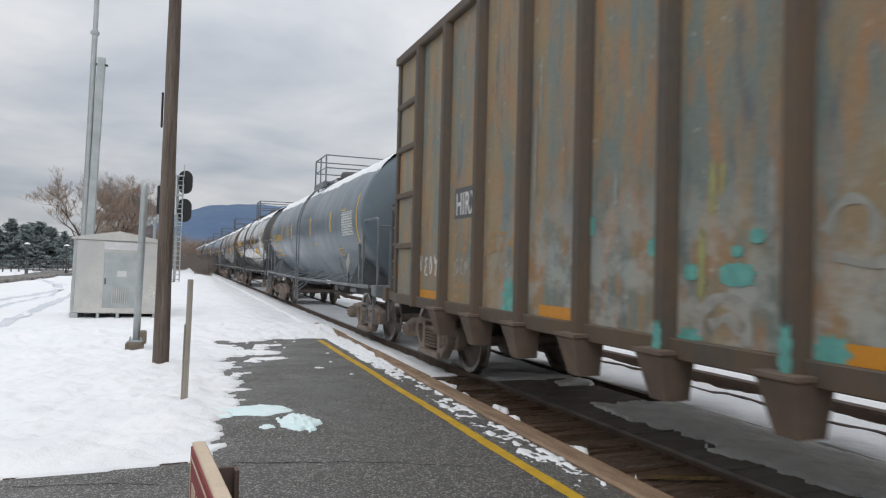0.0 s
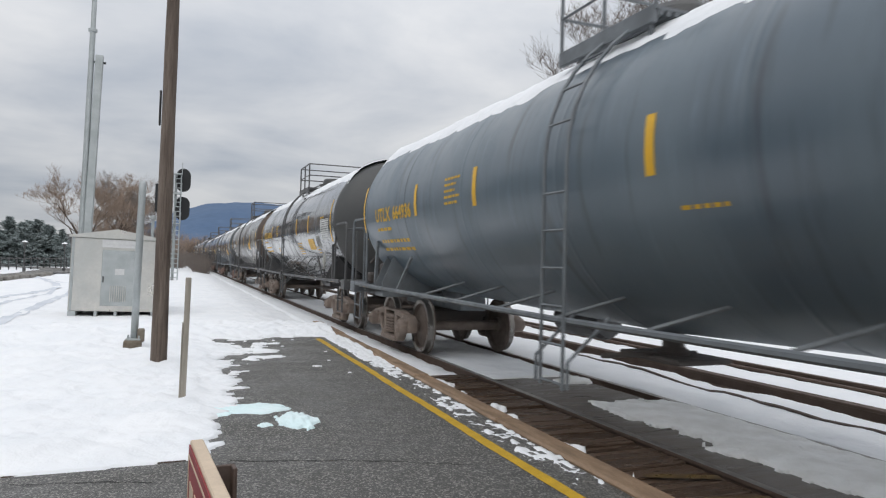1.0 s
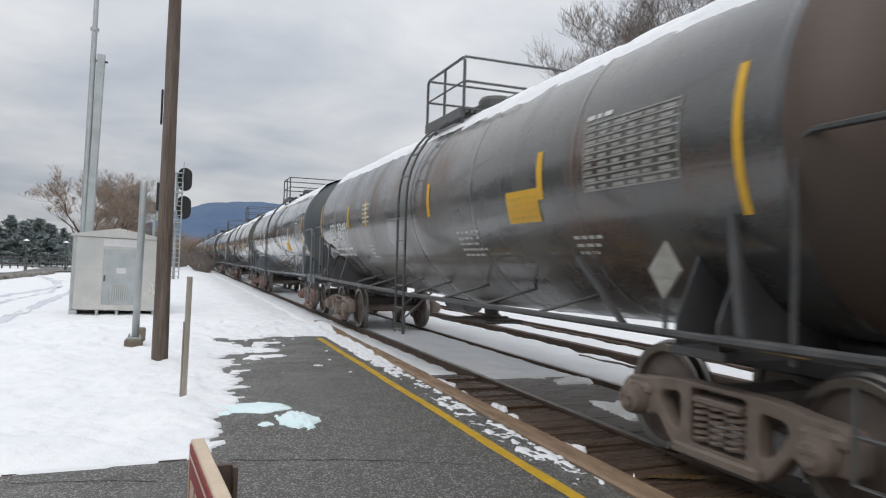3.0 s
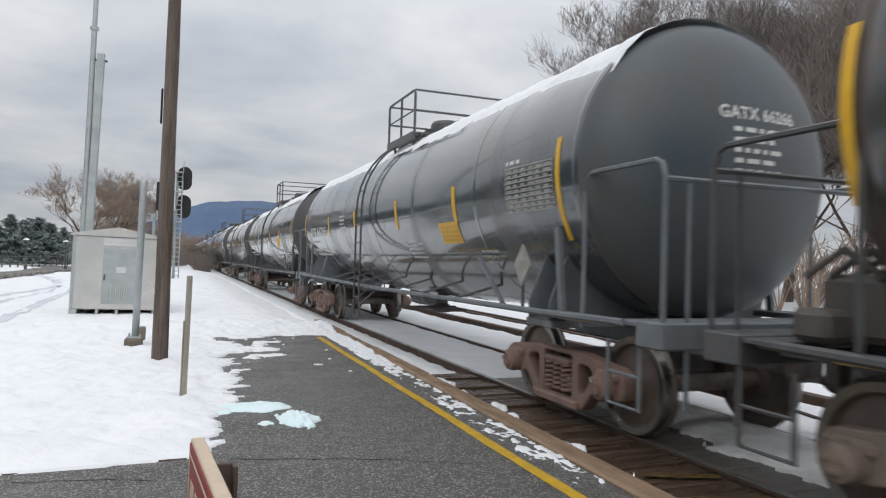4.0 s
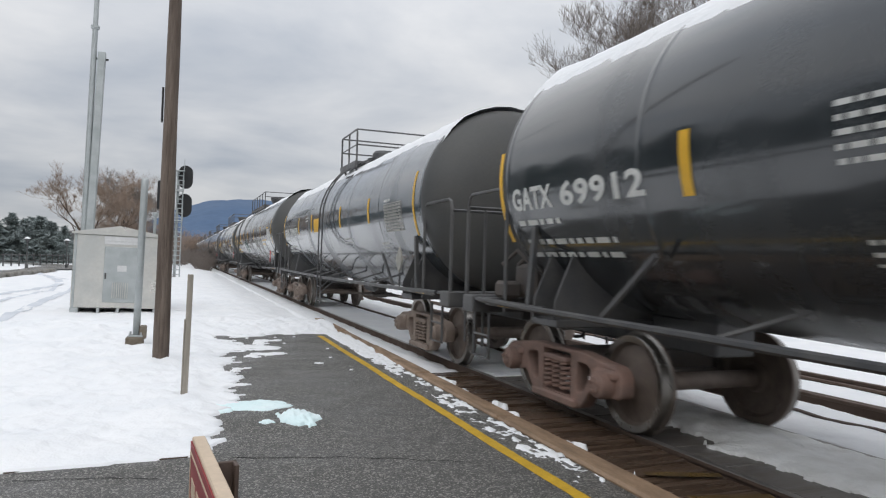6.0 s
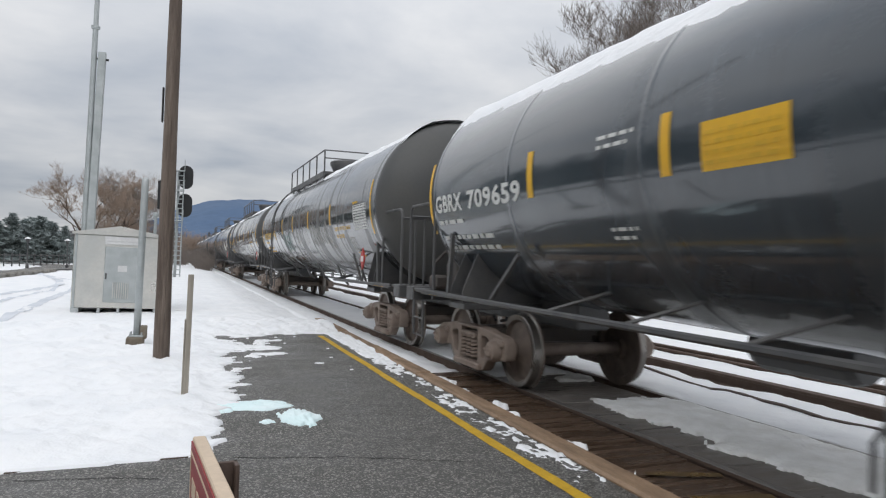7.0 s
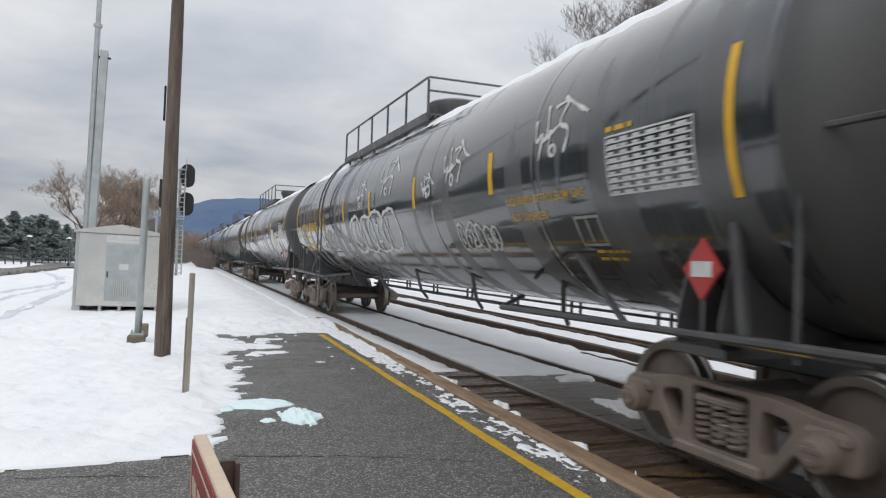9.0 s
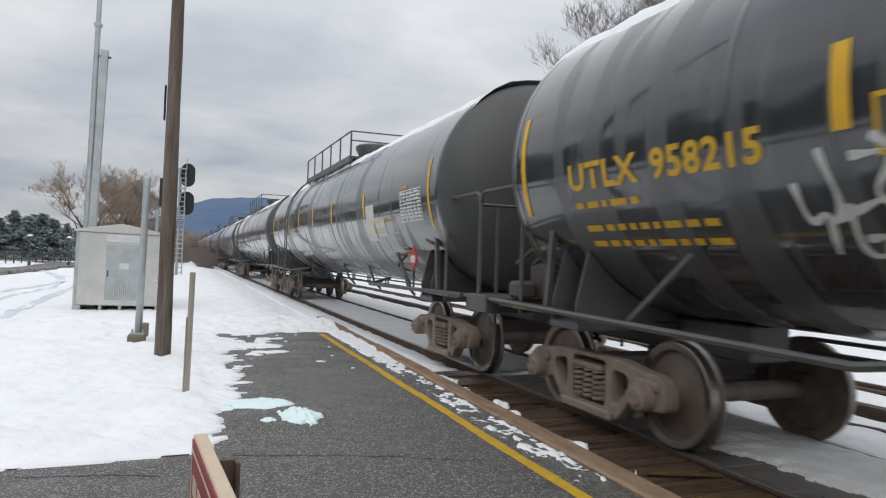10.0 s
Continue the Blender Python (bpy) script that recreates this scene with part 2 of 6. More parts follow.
POLE_WOOD = surface("weathered_pole_wood", (0.115, 0.082, 0.064), (0.25, 0.20, 0.165), 0.8, 4.0, (0.75, 0.9), bump=0.9, depth=0.03, stretch=(9, 9, 0.9), third=(0.06, 0.045, 0.035))
STAKE = surface("grey_weathered_stake", (0.44, 0.40, 0.34), (0.28, 0.25, 0.21), 3, 30, (0.7, 0.85), bump=0.4, stretch=(6, 6, 0.6))
BASE_RUST = surface("concrete_and_rust", (0.22, 0.19, 0.15), (0.13, 0.10, 0.07), 8, 60, (0.7, 0.9), bump=0.4)
SIGNAL_BLACK = surface("signal_black", (0.012, 0.013, 0.014), (0.02, 0.02, 0.02), 6, 50, (0.5, 0.7), bump=0.05)
SIGN_RED = surface("sign_red", (0.33, 0.03, 0.035), (0.28, 0.035, 0.04), 6, 80, (0.5, 0.6), bump=0.1)
SIGN_CREAM = surface("sign_cream_edge", (0.68, 0.54, 0.40), (0.60, 0.48, 0.36), 6, 60, (0.6, 0.7), bump=0.15)
SIGN_POST = surface("brown_sign_post", (0.10, 0.07, 0.055), (0.14, 0.10, 0.085), 6, 60, (0.5, 0.7), bump=0.15)
BARK = surface("bark", (0.085, 0.06, 0.045), (0.13, 0.10, 0.08), 2, 25, (0.85, 0.95), bump=0.5)
TWIG = surface("bare_twigs", (0.225, 0.19, 0.165), (0.17, 0.145, 0.13), 0.4, 8, (0.85, 0.95), bump=0.0)
RUSSET = surface("russet_twigs", (0.35, 0.26, 0.20), (0.28, 0.22, 0.175), 0.4, 8, (0.85, 0.95), bump=0.0)
NEEDLES = surface("dark_needles", (0.17, 0.21, 0.195), (0.25, 0.29, 0.28), 0.8, 5, (0.8, 0.95), bump=0.0, third=(0.42, 0.46, 0.48))
# hill woods with the haze of distance put into the blue base colour
MOUNTAIN = surface("far_hill_haze_blue", (0.065, 0.12, 0.22), (0.095, 0.15, 0.245), 0.006, 0.05, (0.95, 1.0), bump=0.0)
HOUSE_WHITE = surface("white_siding", (0.7, 0.7, 0.69), (0.6, 0.6, 0.6), 1, 20, (0.7, 0.8), bump=0.05)
ROOF_GREY = surface("grey_shingle", (0.15, 0.14, 0.14), (0.10, 0.10, 0.10), 1, 20, (0.8, 0.9), bump=0.2)
MASONRY = surface("grey_curb", (0.3, 0.28, 0.25), (0.2, 0.19, 0.17), 4, 40, (0.8, 0.9), bump=0.3)
CRACK = surface("crack_shadow", (0.012, 0.012, 0.012), (0.02, 0.02, 0.02), 9, 80, (0.9, 0.95), bump=0.0)
RUSTY_PANEL = make_rusty_panel("rusted_gondola_paint")
RIB_RUST = surface("rusted_rib", (0.060, 0.062, 0.058), (0.125, 0.095, 0.068), 2.6, 24, (0.55, 0.85), bump=0.5, stretch=(1, 1, 0.4), third=(0.17, 0.10, 0.055))

# ---- mesh helpers ----


def mesh_of(name, bm, materials, smooth=False):
    me = bpy.data.meshes.new(name)
    bmesh.ops.recalc_face_normals(bm, faces=bm.faces[:])
    bm.to_mesh(me)
    bm.free()
    for m in materials if isinstance(materials, (list, tuple)) else [materials]:
        me.materials.append(m)
    if smooth:
        me.shade_smooth()
    return me


def raw_mesh(name, verts, faces, material, smooth=False):
    me = bpy.data.meshes.new(name)
    me.from_pydata(verts, [], faces)
    me.materials.append(material)
    if smooth:
        me.shade_smooth()
    me.update()
    return me


def part(name, bm, material, parent, label="", m=None, smooth=False):
    me = bm if isinstance(bm, bpy.types.Mesh) else mesh_of(name, bm, material, smooth)
    ob = new(name, me)
    if parent is not None:
        ob.parent = parent
    if m is not None:
        ob.matrix_basis = m
    if label:
        ob["label"] = label
    return ob


def thing(name, label, category, m=None, group="", kind=""):
    ob = new(name)
    ob.empty_display_size = 0.3
    if m is not None:
        ob.matrix_basis = m
    return tagged(ob, label, category, group, kind)


def box(bm, lo, hi, bevel=0.0):
    lo, hi = Vector(lo), Vector(hi)
    r = bmesh.ops.create_cube(bm, size=1.0)
    for v in r["verts"]:
        v.co = Vector([lo[k] + (v.co[k] + 0.5) * (hi[k] - lo[k]) for k in range(3)])
    if bevel > 0:
        edges = list({e for v in r["verts"] for e in v.link_edges})
        bmesh.ops.bevel(bm, geom=edges, offset=bevel, segments=1, affect="EDGES")


def tube(bm, pts, radius, sides=6, caps=True, radii=None):
    """A round bar along a line of points."""
    pts = [Vector(p) for p in pts]
    rings = []
    side = None
    for k, p in enumerate(pts):
        d = (pts[min(k + 1, len(pts) - 1)] - pts[max(k - 1, 0)]).normalized()
        if side is None:
            side = d.orthogonal().normalized()
        side = (side - d * side.dot(d)).normalized()
        other = d.cross(side)
        r = radii[k] if radii else radius
        rings.append([bm.verts.new(p + (side * math.cos(2 * math.pi * j / sides) + other * math.sin(2 * math.pi * j / sides)) * r) for j in range(sides)])
    for a, b in zip(rings, rings[1:]):
        for j in range(sides):
            bm.faces.new((a[j], a[(j + 1) % sides], b[(j + 1) % sides], b[j]))
    if caps:
        bm.faces.new(rings[0][::-1])
        bm.faces.new(rings[-1])


def lathe(bm, profile, sides=32, axis="y", mat=None):
    """Turn a profile of (radius, along) round an axis. mat: material index for each step."""
    def at(r, s, a):
        c, d = r * math.cos(a), r * math.sin(a)
        return {"y": (c, s, d), "x": (s, c, d), "z": (c, d, s)}[axis]
    rings = []
    for r, s in profile:
        if r < 1e-6:
            rings.append([bm.verts.new(at(0, s, 0))])
        else:
            rings.append([bm.verts.new(at(r, s, 2 * math.pi * j / sides)) for j in range(sides)])
    for k, (a, b) in enumerate(zip(rings, rings[1:])):
        for j in range(sides):
            n = (j + 1) % sides
            if len(a) == 1 and len(b) == 1:
                continue
            if len(a) == 1:
                f = bm.faces.new((a[0], b[j], b[n]))
            elif len(b) == 1:
                f = bm.faces.new((a[j], a[n], b[0]))
            else:
                f = bm.faces.new((a[j], a[n], b[n], b[j]))
            if mat:
                f.material_index = mat[k]


def beam(bm, p, q, w, x0, x1):
    """A flat bar in the y-z plane from p to q, w wide, between two planes of x."""
    p, q = Vector(p), Vector(q)
    d = (q - p).normalized()
    n = Vector((-d[1], d[0])) * w / 2
    c = [p + n, q + n, q - n, p - n]
    a = [bm.verts.new((x0, v[0], v[1])) for v in c]
    b = [bm.verts.new((x1, v[0], v[1])) for v in c]
    bm.faces.new(a)
    bm.faces.new(b[::-1])
    for k in range(4):
        bm.faces.new((a[k], b[k], b[(k + 1) % 4], a[(k + 1) % 4]))


def slab(bm, outline, z0, z1):
    """An outline in plan made into a slab."""
    a = [bm.verts.new((x, y, z0)) for x, y in outline]
    b = [bm.verts.new((x, y, z1)) for x, y in outline]
    bm.faces.new(a[::-1])
    bm.faces.new(b)
    for k in range(len(a)):
        n = (k + 1) % len(a)
        bm.faces.new((a[k], a[n], b[n], b[k]))


# ---- the ground, platform and tracks ----
TRACK_X = 4.77
GAUGE = 0.7525
PLATFORM_END = 13.9
EDGE_X = 2.96


def site(x, y):
    """From the sketched plan to the ground beside the track: place, and the size of things there."""
    w = 1 + 0.0000986 * x + 0.0042684 * y
    return (0.96837 * x + 0.031609 * y - 0.0035) / w, (0.05539 * x + 1.0609 * y - 0.0196) / w, 0.951 / w


def plan(x, y):
    """From the ground back to the sketched plan."""
    w = max(0.05, 1 + 0.00012854 * x - 0.0040274 * y)
    return (1.0345 * x - 0.030836 * y + 0.0031) / w, (-0.054011 * x + 0.94424 * y + 0.0183) / w


def fbm(x, y, s, seed=0.0):
    return noise.fractal(Vector((x * s + seed, y * s - seed, seed)), 1.0, 2.0, 4)


def lerp_table(t, v):
    for (a, b), (c, d) in zip(t, t[1:]):
        if v <= c:
            return b + (d - b) * max(0.0, min(1.0, (v - a) / (c - a)))
    return t[-1][1]


SNOW_EDGE = ((5.3, 0.02), (5.6, 0.22), (6.8, 0.28), (7.4, 0.42), (8.0, 0.50), (9.0, 0.45), (11.0, 0.35), (13.2, 0.30), (14.2, 0.3))


def snow_at(x, y):
    """Height of the snow or ground under the open sky."""
    track_x, track_y = x, y
    x, y = plan(track_x, track_y)
    if x < EDGE_X and -4 < y < PLATFORM_END + 2.0:
        n = fbm(x * 0.6, y * 1.3, 1.0, 3.0) * 0.5 + fbm(x * 0.5, y * 1.6, 4.0, 8.0) * 0.5
        d = lerp_table(SNOW_EDGE, y) - x + n * 0.42          # beside the cleared part
        d = min(d, (y - 5.33) * 1.0 + n * 0.08 + max(0, -x) * 0.02)   # behind the cleared strip in front
        far = y - 13.55 + n * 0.5 - max(0.0, (x - 1.9)) * 0.1    # beyond the end of the asphalt
        d = max(d, far)
        if 8.5 < y < 14 and 0.0 < x < 2.3:                       # thin left-over streaks near the far end
            s = noise.noise(Vector((x * 1.3, y * 2.6, 4.2))) + 0.5 * noise.noise(Vector((x * 4, y * 7.0, 1.2))) + 0.3 * noise.noise(Vector((x * 9, y * 15.0, 1.7)))
            reach = 0.0 + max(0.0, (x - 0.4)) * 0.33 + max(0.0, 11.0 - y) * 0.15
            d = max(d, (s - reach) * 0.25)
        if x > 2.64:                                             # crumbs along the edge timber
            s = 0.55 * noise.noise(Vector((x * 4, y * 1.6, 9.2))) + 0.5 * noise.noise(Vector((x * 9, y * 6.0, 5.2))) + 0.55 * noise.noise(Vector((x * 20, y * 14.0, 2.2)))
            d = max(d, (s - 0.13 + max(0.0, y - 8.0) * 0.2 - max(0.0, 6.0 - y) * 0.02 - max(0.0, 2.72 - x) * 5 + 0.2 * math.exp(-((x - 2.9) / 0.07) ** 2)) * 0.2)
            if y < 12 and 0 < d:
                return 0.004 + min(d, 0.3) * 0.16
        if d <= 0:
            return -0.05
        deep = 0.012 + min(d, 0.5) * 0.11 + max(0.0, min(1.0, y - 13.4)) * 0.05
        return max(0.012, deep * 0.6) + max(-0.3 * deep, 0.4 * deep + (fbm(x, y, 0.8, 9.0) * 0.06 + fbm(x, y, 2.2, 5.0) * 0.05 + fbm(x, y, 6.0, 6.0) * 0.022) * min(1.0, d * 3))
    x, y = track_x, track_y
    base = 0.04 + fbm(x, y, 0.35, 2.0) * 0.06 + fbm(x, y, 1.6, 2.5) * 0.035
    if x < 3.1 and y > 9.2 or x < 2.9:
        if y > 13:
            base += 0.06 * max(0.0, 1 - abs(x - 0.8) / 3)
            # the bank beside the track falls towards the rails
            base -= max(0.0, min(1.0, (x - 1.9))) * 0.13
        return base
    if x < TRACK_X - GAUGE - 0.08:
        if y < 9.05:
            s = noise.noise(Vector((x * 6, y * 3.0, 3.3))) + 0.5 * noise.noise(Vector((x * 14, y * 9.0, 2.2)))
            near_edge = math.exp(-((x - 3.28) / 0.12) ** 2)
            return 0.004 + 0.012 * max(0.0, s * 0.8 + near_edge * 0.55 - 0.74) / 0.3 if s * 0.8 + near_edge * 0.55 > 0.74 else -0.09
        return -0.03 + fbm(x, y, 3.0) * 0.02 - 0.07 * max(0.0, min(1.0, (x - 3.55) / 0.4))
    if x < TRACK_X - GAUGE + 0.07:
        return -0.17
    if x < TRACK_X + GAUGE - 0.07:
        if y > 8.45 + 0.25 * fbm(x, y, 1.5):
            return -0.045 + fbm(x, y, 2.0) * 0.02
        n = fbm(x, y, 1.4, 7.0) * 0.22 + fbm(x, y, 6.0, 1.0) * 0.08
        left = 4.54 - (y - 4.0) * 0.02 + n
        a = min(x - left, (6.75 - y) * 0.6 + n)
        b = 0.32 - math.hypot((x - 5.12) / 1.0, (y - 8.1) / 0.75) + n
        s = max(a, b)
        return -0.012 + min(0.03, s * 0.12) + fbm(x, y, 5.0) * 0.012 if s > 0 else -0.2
    if x < TRACK_X + GAUGE + 0.1:
        return -0.16
    base = -0.045 + fbm(x, y, 0.8, 3.0) * 0.04 + fbm(x, y, 3.0, 1.0) * 0.015
    for r in (7.42, 8.92):
        base -= 0.14 * math.exp(-((x - r) / 0.16) ** 4)
    if x > 15:
        base += (min(x, 70) - 15) * 0.045 * (1 + 0.3 * fbm(x, y, 0.05))
    return base


def steps(stops):
    """Grid lines: (from, to, step) stretches joined."""
    out = []
    for a, b, s in stops:
        n = max(1, round((b - a) / s))
        out += [a + (b - a) * k / n for k in range(n)]
    return out + [stops[-1][1]]


def build_ground():
    xs = steps(((-2500, -300, 440), (-300, -60, 40), (-60, -14, 3), (-14, -4, 0.35), (-4, 2.5, 0.04), (2.5, 3.3, 0.022), (3.3, 5.6, 0.03), (5.6, 6.0, 0.06), (6, 10, 0.16), (10, 30, 1.5), (30, 90, 6), (90, 300, 50), (300, 2500, 440)))
    ys = steps(((-2500, -200, 460), (-200, -20, 20), (-20, 1.5, 1.5), (1.5, 10, 0.032), (10, 17, 0.06), (17, 32, 0.3), (32, 80, 1.6), (80, 300, 20), (300, 2500, 440)))
    nx, ny = len(xs), len(ys)
    v = [(x, y, snow_at(x, y)) for y in ys for x in xs]
    f = [(j * nx + i, j * nx + i + 1, (j + 1) * nx + i + 1, (j + 1) * nx + i) for j in range(ny - 1) for i in range(nx - 1)]
    me = raw_mesh("ground", v, f, SNOW, True)
    me.materials.append(GREY_SNOW)
    # snow between and beside the rails is trodden grey
    grey = np.zeros(len(f), dtype=np.int32)
    for k, q in enumerate(f):
        x, y, _ = v[q[0]]
        if TRACK_X - 1.75 < x < TRACK_X + 0.75 and y < 8.6 and x > 4.1:
            grey[k] = 1
    me.polygons.foreach_set("material_index", grey)
    ob = new("ground", me)
    tagged(ob, "lumpy white snow cover, trodden grey between the rails", "snow", kind="structure")


build_ground()

bm = bmesh.new()
slab(bm, [(-16, -8), (2.715, -8), (3.12, 14.05), (-16, 14.05)], -0.5, 0.0)
platform = part("platform", bm, ASPHALT, None)
tagged(platform, "dark grey asphalt station platform, cracked and damp", "platform", kind="structure")


def ribbon(name, pts, widths, z, material, parent):
    bm = bmesh.new()
    left, right = [], []
    for k, (x, y) in enumerate(pts):
        a, b = pts[max(k - 1, 0)], pts[min(k + 1, len(pts) - 1)]
        d = Vector((b[0] - a[0], b[1] - a[1])).normalized()
        n = Vector((-d[1], d[0])) * widths[k] / 2
        left.append(bm.verts.new((x + n[0], y + n[1], z)))
        right.append(bm.verts.new((x - n[0], y - n[1], z)))
    for k in range(len(pts) - 1):
        bm.faces.new((left[k], right[k], right[k + 1], left[k + 1]))
    return part(name, bm, material, parent)


line = [(2.545 + 0.0096 * (y - 3.78) + 0.006 * math.sin(y * 2.1), y) for y in steps(((1.0, 13.36, 0.15),))]
ribbon("yellow_line", line, [0.105 + random.uniform(-0.008, 0.008) for _ in line], 0.004, YELLOW_LINE, platform)
for name, start, heading, length, wide in (("crack", (0.284, 5.24), -0.42, 1.85, 0.014), ("crack", (1.2, 10.0), 0.1, 1.4, 0.012), ("crack", (-1.2, 5.15), -0.2, 1.0, 0.010)):
    pts, (x, y, _) = [], site(*start)
    for k in range(int(length / 0.06)):
        pts.append((x, y))
        x += 0.06
        y += 0.06 * heading + random.uniform(-0.022, 0.022)
    ribbon(name, pts, [wide * random.uniform(0.4, 1.2) for _ in pts], 0.004, CRACK, platform)

kerb = thing("snow_edge_board", "thin brown board half buried at the snow edge", "edge board", kind="structure")
for x0, x1 in ((-6.2, -3.1), (-3.08, -1.05), (-1.03, -0.05)):
    bm = bmesh.new()
    (ax, ay, _), (bx, by, _) = site(x0, 5.36), site(x1, 5.36)
    box(bm, (0, -0.02, -0.06), (math.hypot(bx - ax, by - ay), 0.02, 0.008), 0.003)
    part("board", bm, PLANK, kerb, m=pose(ax, ay, 0, 0, 0, math.degrees(math.atan2(by - ay, bx - ax))))

# edge timbers along the platform
edging = thing("platform_edging", "orange-brown weathered edge timbers beside the asphalt", "edging", kind="structure")
edging.matrix_basis = pose(-0.095, 0.335, 0, 0, 0, -1.064)
y = 0.2
for length in (2.9, 2.7, 2.6, 2.9, 2.5, 2.8):
    bm = bmesh.new()
    box(bm, (EDGE_X + 0.01, y + 0.012, -0.3), (EDGE_X + 0.235, y + length - 0.012, 0.035 + random.uniform(-0.012, 0.008)), 0.02)
    part("timber", bm, TIMBER, edging)
    y += length

# crossing planks between platform and rails
crossing = thing("track_crossing", "dark wet timber planks of a level crossing", "crossing", kind="structure")
plank_mesh = {}


def plank(x0, x1, y0, y1, material, top):
    key = (round(x1 - x0, 3), round(y1 - y0, 3), material.name)
    if key not in plank_mesh:
        bm = bmesh.new()
        box(bm, (0, 0, -0.14), (x1 - x0, y1 - y0, 0), 0.008)
        plank_mesh[key] = mesh_of("plank", bm, material)
    ob = new("plank", plank_mesh[key])
    ob.parent = crossing
    ob.matrix_basis = pose(x0, y0, top)


y = 9.06
while y > 0.3:
    wide = random.choice((0.225, 0.225, 0.24))
    plank(3.165 + 0.0186 * (y - 3.3) + random.uniform(0, 0.015), 3.945, y - wide, y - 0.014, PLANK, -0.030 + random.uniform(-0.02, 0.006))
    y -= wide
y = 8.52
while y > 0.3:
    plank(4.12, 5.34, y - 0.61, y - 0.014, PANEL, -0.030 + random.uniform(-0.012, 0.004))
    y -= 0.61


def rail(name, x, top, top_mat, y0=-60, y1=420):
    bm = bmesh.new()
    prof = [(-0.07, -0.17), (0.07, -0.17), (0.07, -0.158), (0.012, -0.14), (0.012, -0.045), (0.034, -0.036), (0.036, -0.006), (0.026, 0), (-0.026, 0), (-0.036, -0.006), (-0.034, -0.036), (-0.012, -0.045), (-0.012, -0.14), (-0.07, -0.158)]
    a = [bm.verts.new((px, y0, pz)) for px, pz in prof]
    b = [bm.verts.new((px, y1, pz)) for px, pz in prof]
    for k in range(len(prof)):
        n = (k + 1) % len(prof)
        f = bm.faces.new((a[k], b[k], b[n], a[n]))
        f.material_index = 1 if k in (6, 7, 8) else 0
    bm.faces.new(a[::-1])
    bm.faces.new(b)
    ob = new("rail", mesh_of(name, bm, [RAIL_RUST, top_mat]))
    ob.matrix_basis = pose(x, 0, top)
    return ob


near_track = thing("near_track", "worn steel rails of the track the train runs on", "railway track", kind="structure")
far_track = thing("far_track", "rusty brown rails of a snowed-in second track", "railway track", kind="structure")
for x, top, m_, owner in ((TRACK_X - GAUGE, 0, RAIL_TOP, near_track), (TRACK_X + GAUGE, 0, RAIL_TOP, near_track), (7.42, 0.03, DIM_TOP, far_track), (8.92, 0.03, DIM_TOP, far_track)):
    rail("rail", x, top, m_).parent = owner
# guard rails of the second track lie close beside its running rails
for x in (7.65, 8.69):
    rail("rail", x, 0.0, DIM_TOP).parent = far_track


def tie_mesh():
    bm = bmesh.new()
    box(bm, (-1.3, -0.11, -0.34), (1.3, 0.11, -0.165), 0.01)
    return mesh_of("tie", bm, RAIL_RUST)


tie = tie_mesh()
for owner, cx, first in ((near_track, TRACK_X, 9.2), (far_track, 8.17, 3.0)):
    for k in range(60):
        t_ = new("tie", tie)
        t_.parent = owner
        t_.matrix_basis = pose(cx, first + k * 0.56, 0.02 if owner is far_track else 0)

cable = thing("ground_cable", "dark cable half sunk in the snow between the tracks", "cable")
bm = bmesh.new()
tube(bm, [(6.5 + 0.028 * y + 0.02 * math.sin(y * 0.9), y, snow_at(6.5 + 0.028 * y, y) + 0.008 + 0.006 * math.sin(y * 2.3)) for y in steps(((1.5, 10.5, 0.3),))], 0.022, 6)
part("sheath", bm, SIGN_POST, cable)
PAINT_TRACE = surface("worn_yellow_traces", (0.16, 0.10, 0.03), (0.07, 0.045, 0.025), 6, 40, (0.2, 0.5), bump=0.1)
for x0, y0, x1, y1, wide in ((3.35, 4.25, 3.9, 4.05, 0.10), (3.3, 3.7, 3.9, 3.55, 0.13)):
    ribbon("paint_trace", [(x0 + (x1 - x0) * k / 8, y0 + (y1 - y0) * k / 8) for k in range(9)], [wide * random.uniform(0.5, 1.1) for _ in range(9)], -0.019, PAINT_TRACE, crossing)

# heaps of blue-green melting slush on the asphalt


def slush(x, y, rx, ry, high, seed):
    x, y, k_ = site(x, y)
    rx, ry, high = rx * k_, ry * 1.04, high * k_
    n = 40
    v, f = [], []
    for j in range(n + 1):
        for i in range(n + 1):
            u, w = i / n * 2 - 1, j / n * 2 - 1
            r = math.hypot(u, w)
            e = 0.78 + 0.3 * fbm(u, w, 1.6, seed)
            h = max(0.0, 1 - (r / e) ** 2)
            z = high * h ** 0.6 * (0.8 + 0.4 * fbm(u, w, 3.5, seed + 3)) if h > 0 else -0.03
            v.append((x + u * rx, y + w * ry, z))
    for j in range(n):
        for i in range(n):
            a = j * (n + 1) + i
            f.append((a, a + 1, a + n + 2, a + n + 1))
    ob = new("slush_patch", raw_mesh("slush_patch", v, f, SLUSH, True))
    tagged(ob, "blue-green heap of melting slush on asphalt", "slush", "slush heaps")


slush(0.98, 6.35, 0.26, 0.42, 0.07, 1.0)
slush(0.62, 7.0, 0.42, 0.30, 0.04, 4.0)
slush(0.66, 6.28, 0.10, 0.10, 0.02, 6.0)
slush(0.25, 7.05, 0.3, 0.3, 0.035, 8.0)

# ---- poles, cabinet, masts, signal and sign ----


def vertical(ob, x, y, z, lean_x=0.0, lean_y=0.0):
    x, y, k = site(x, y)
    ob.matrix_basis = pose(x, y, z, lean_y, lean_x, 0) @ Matrix.Scale(k, 4)
    return ob


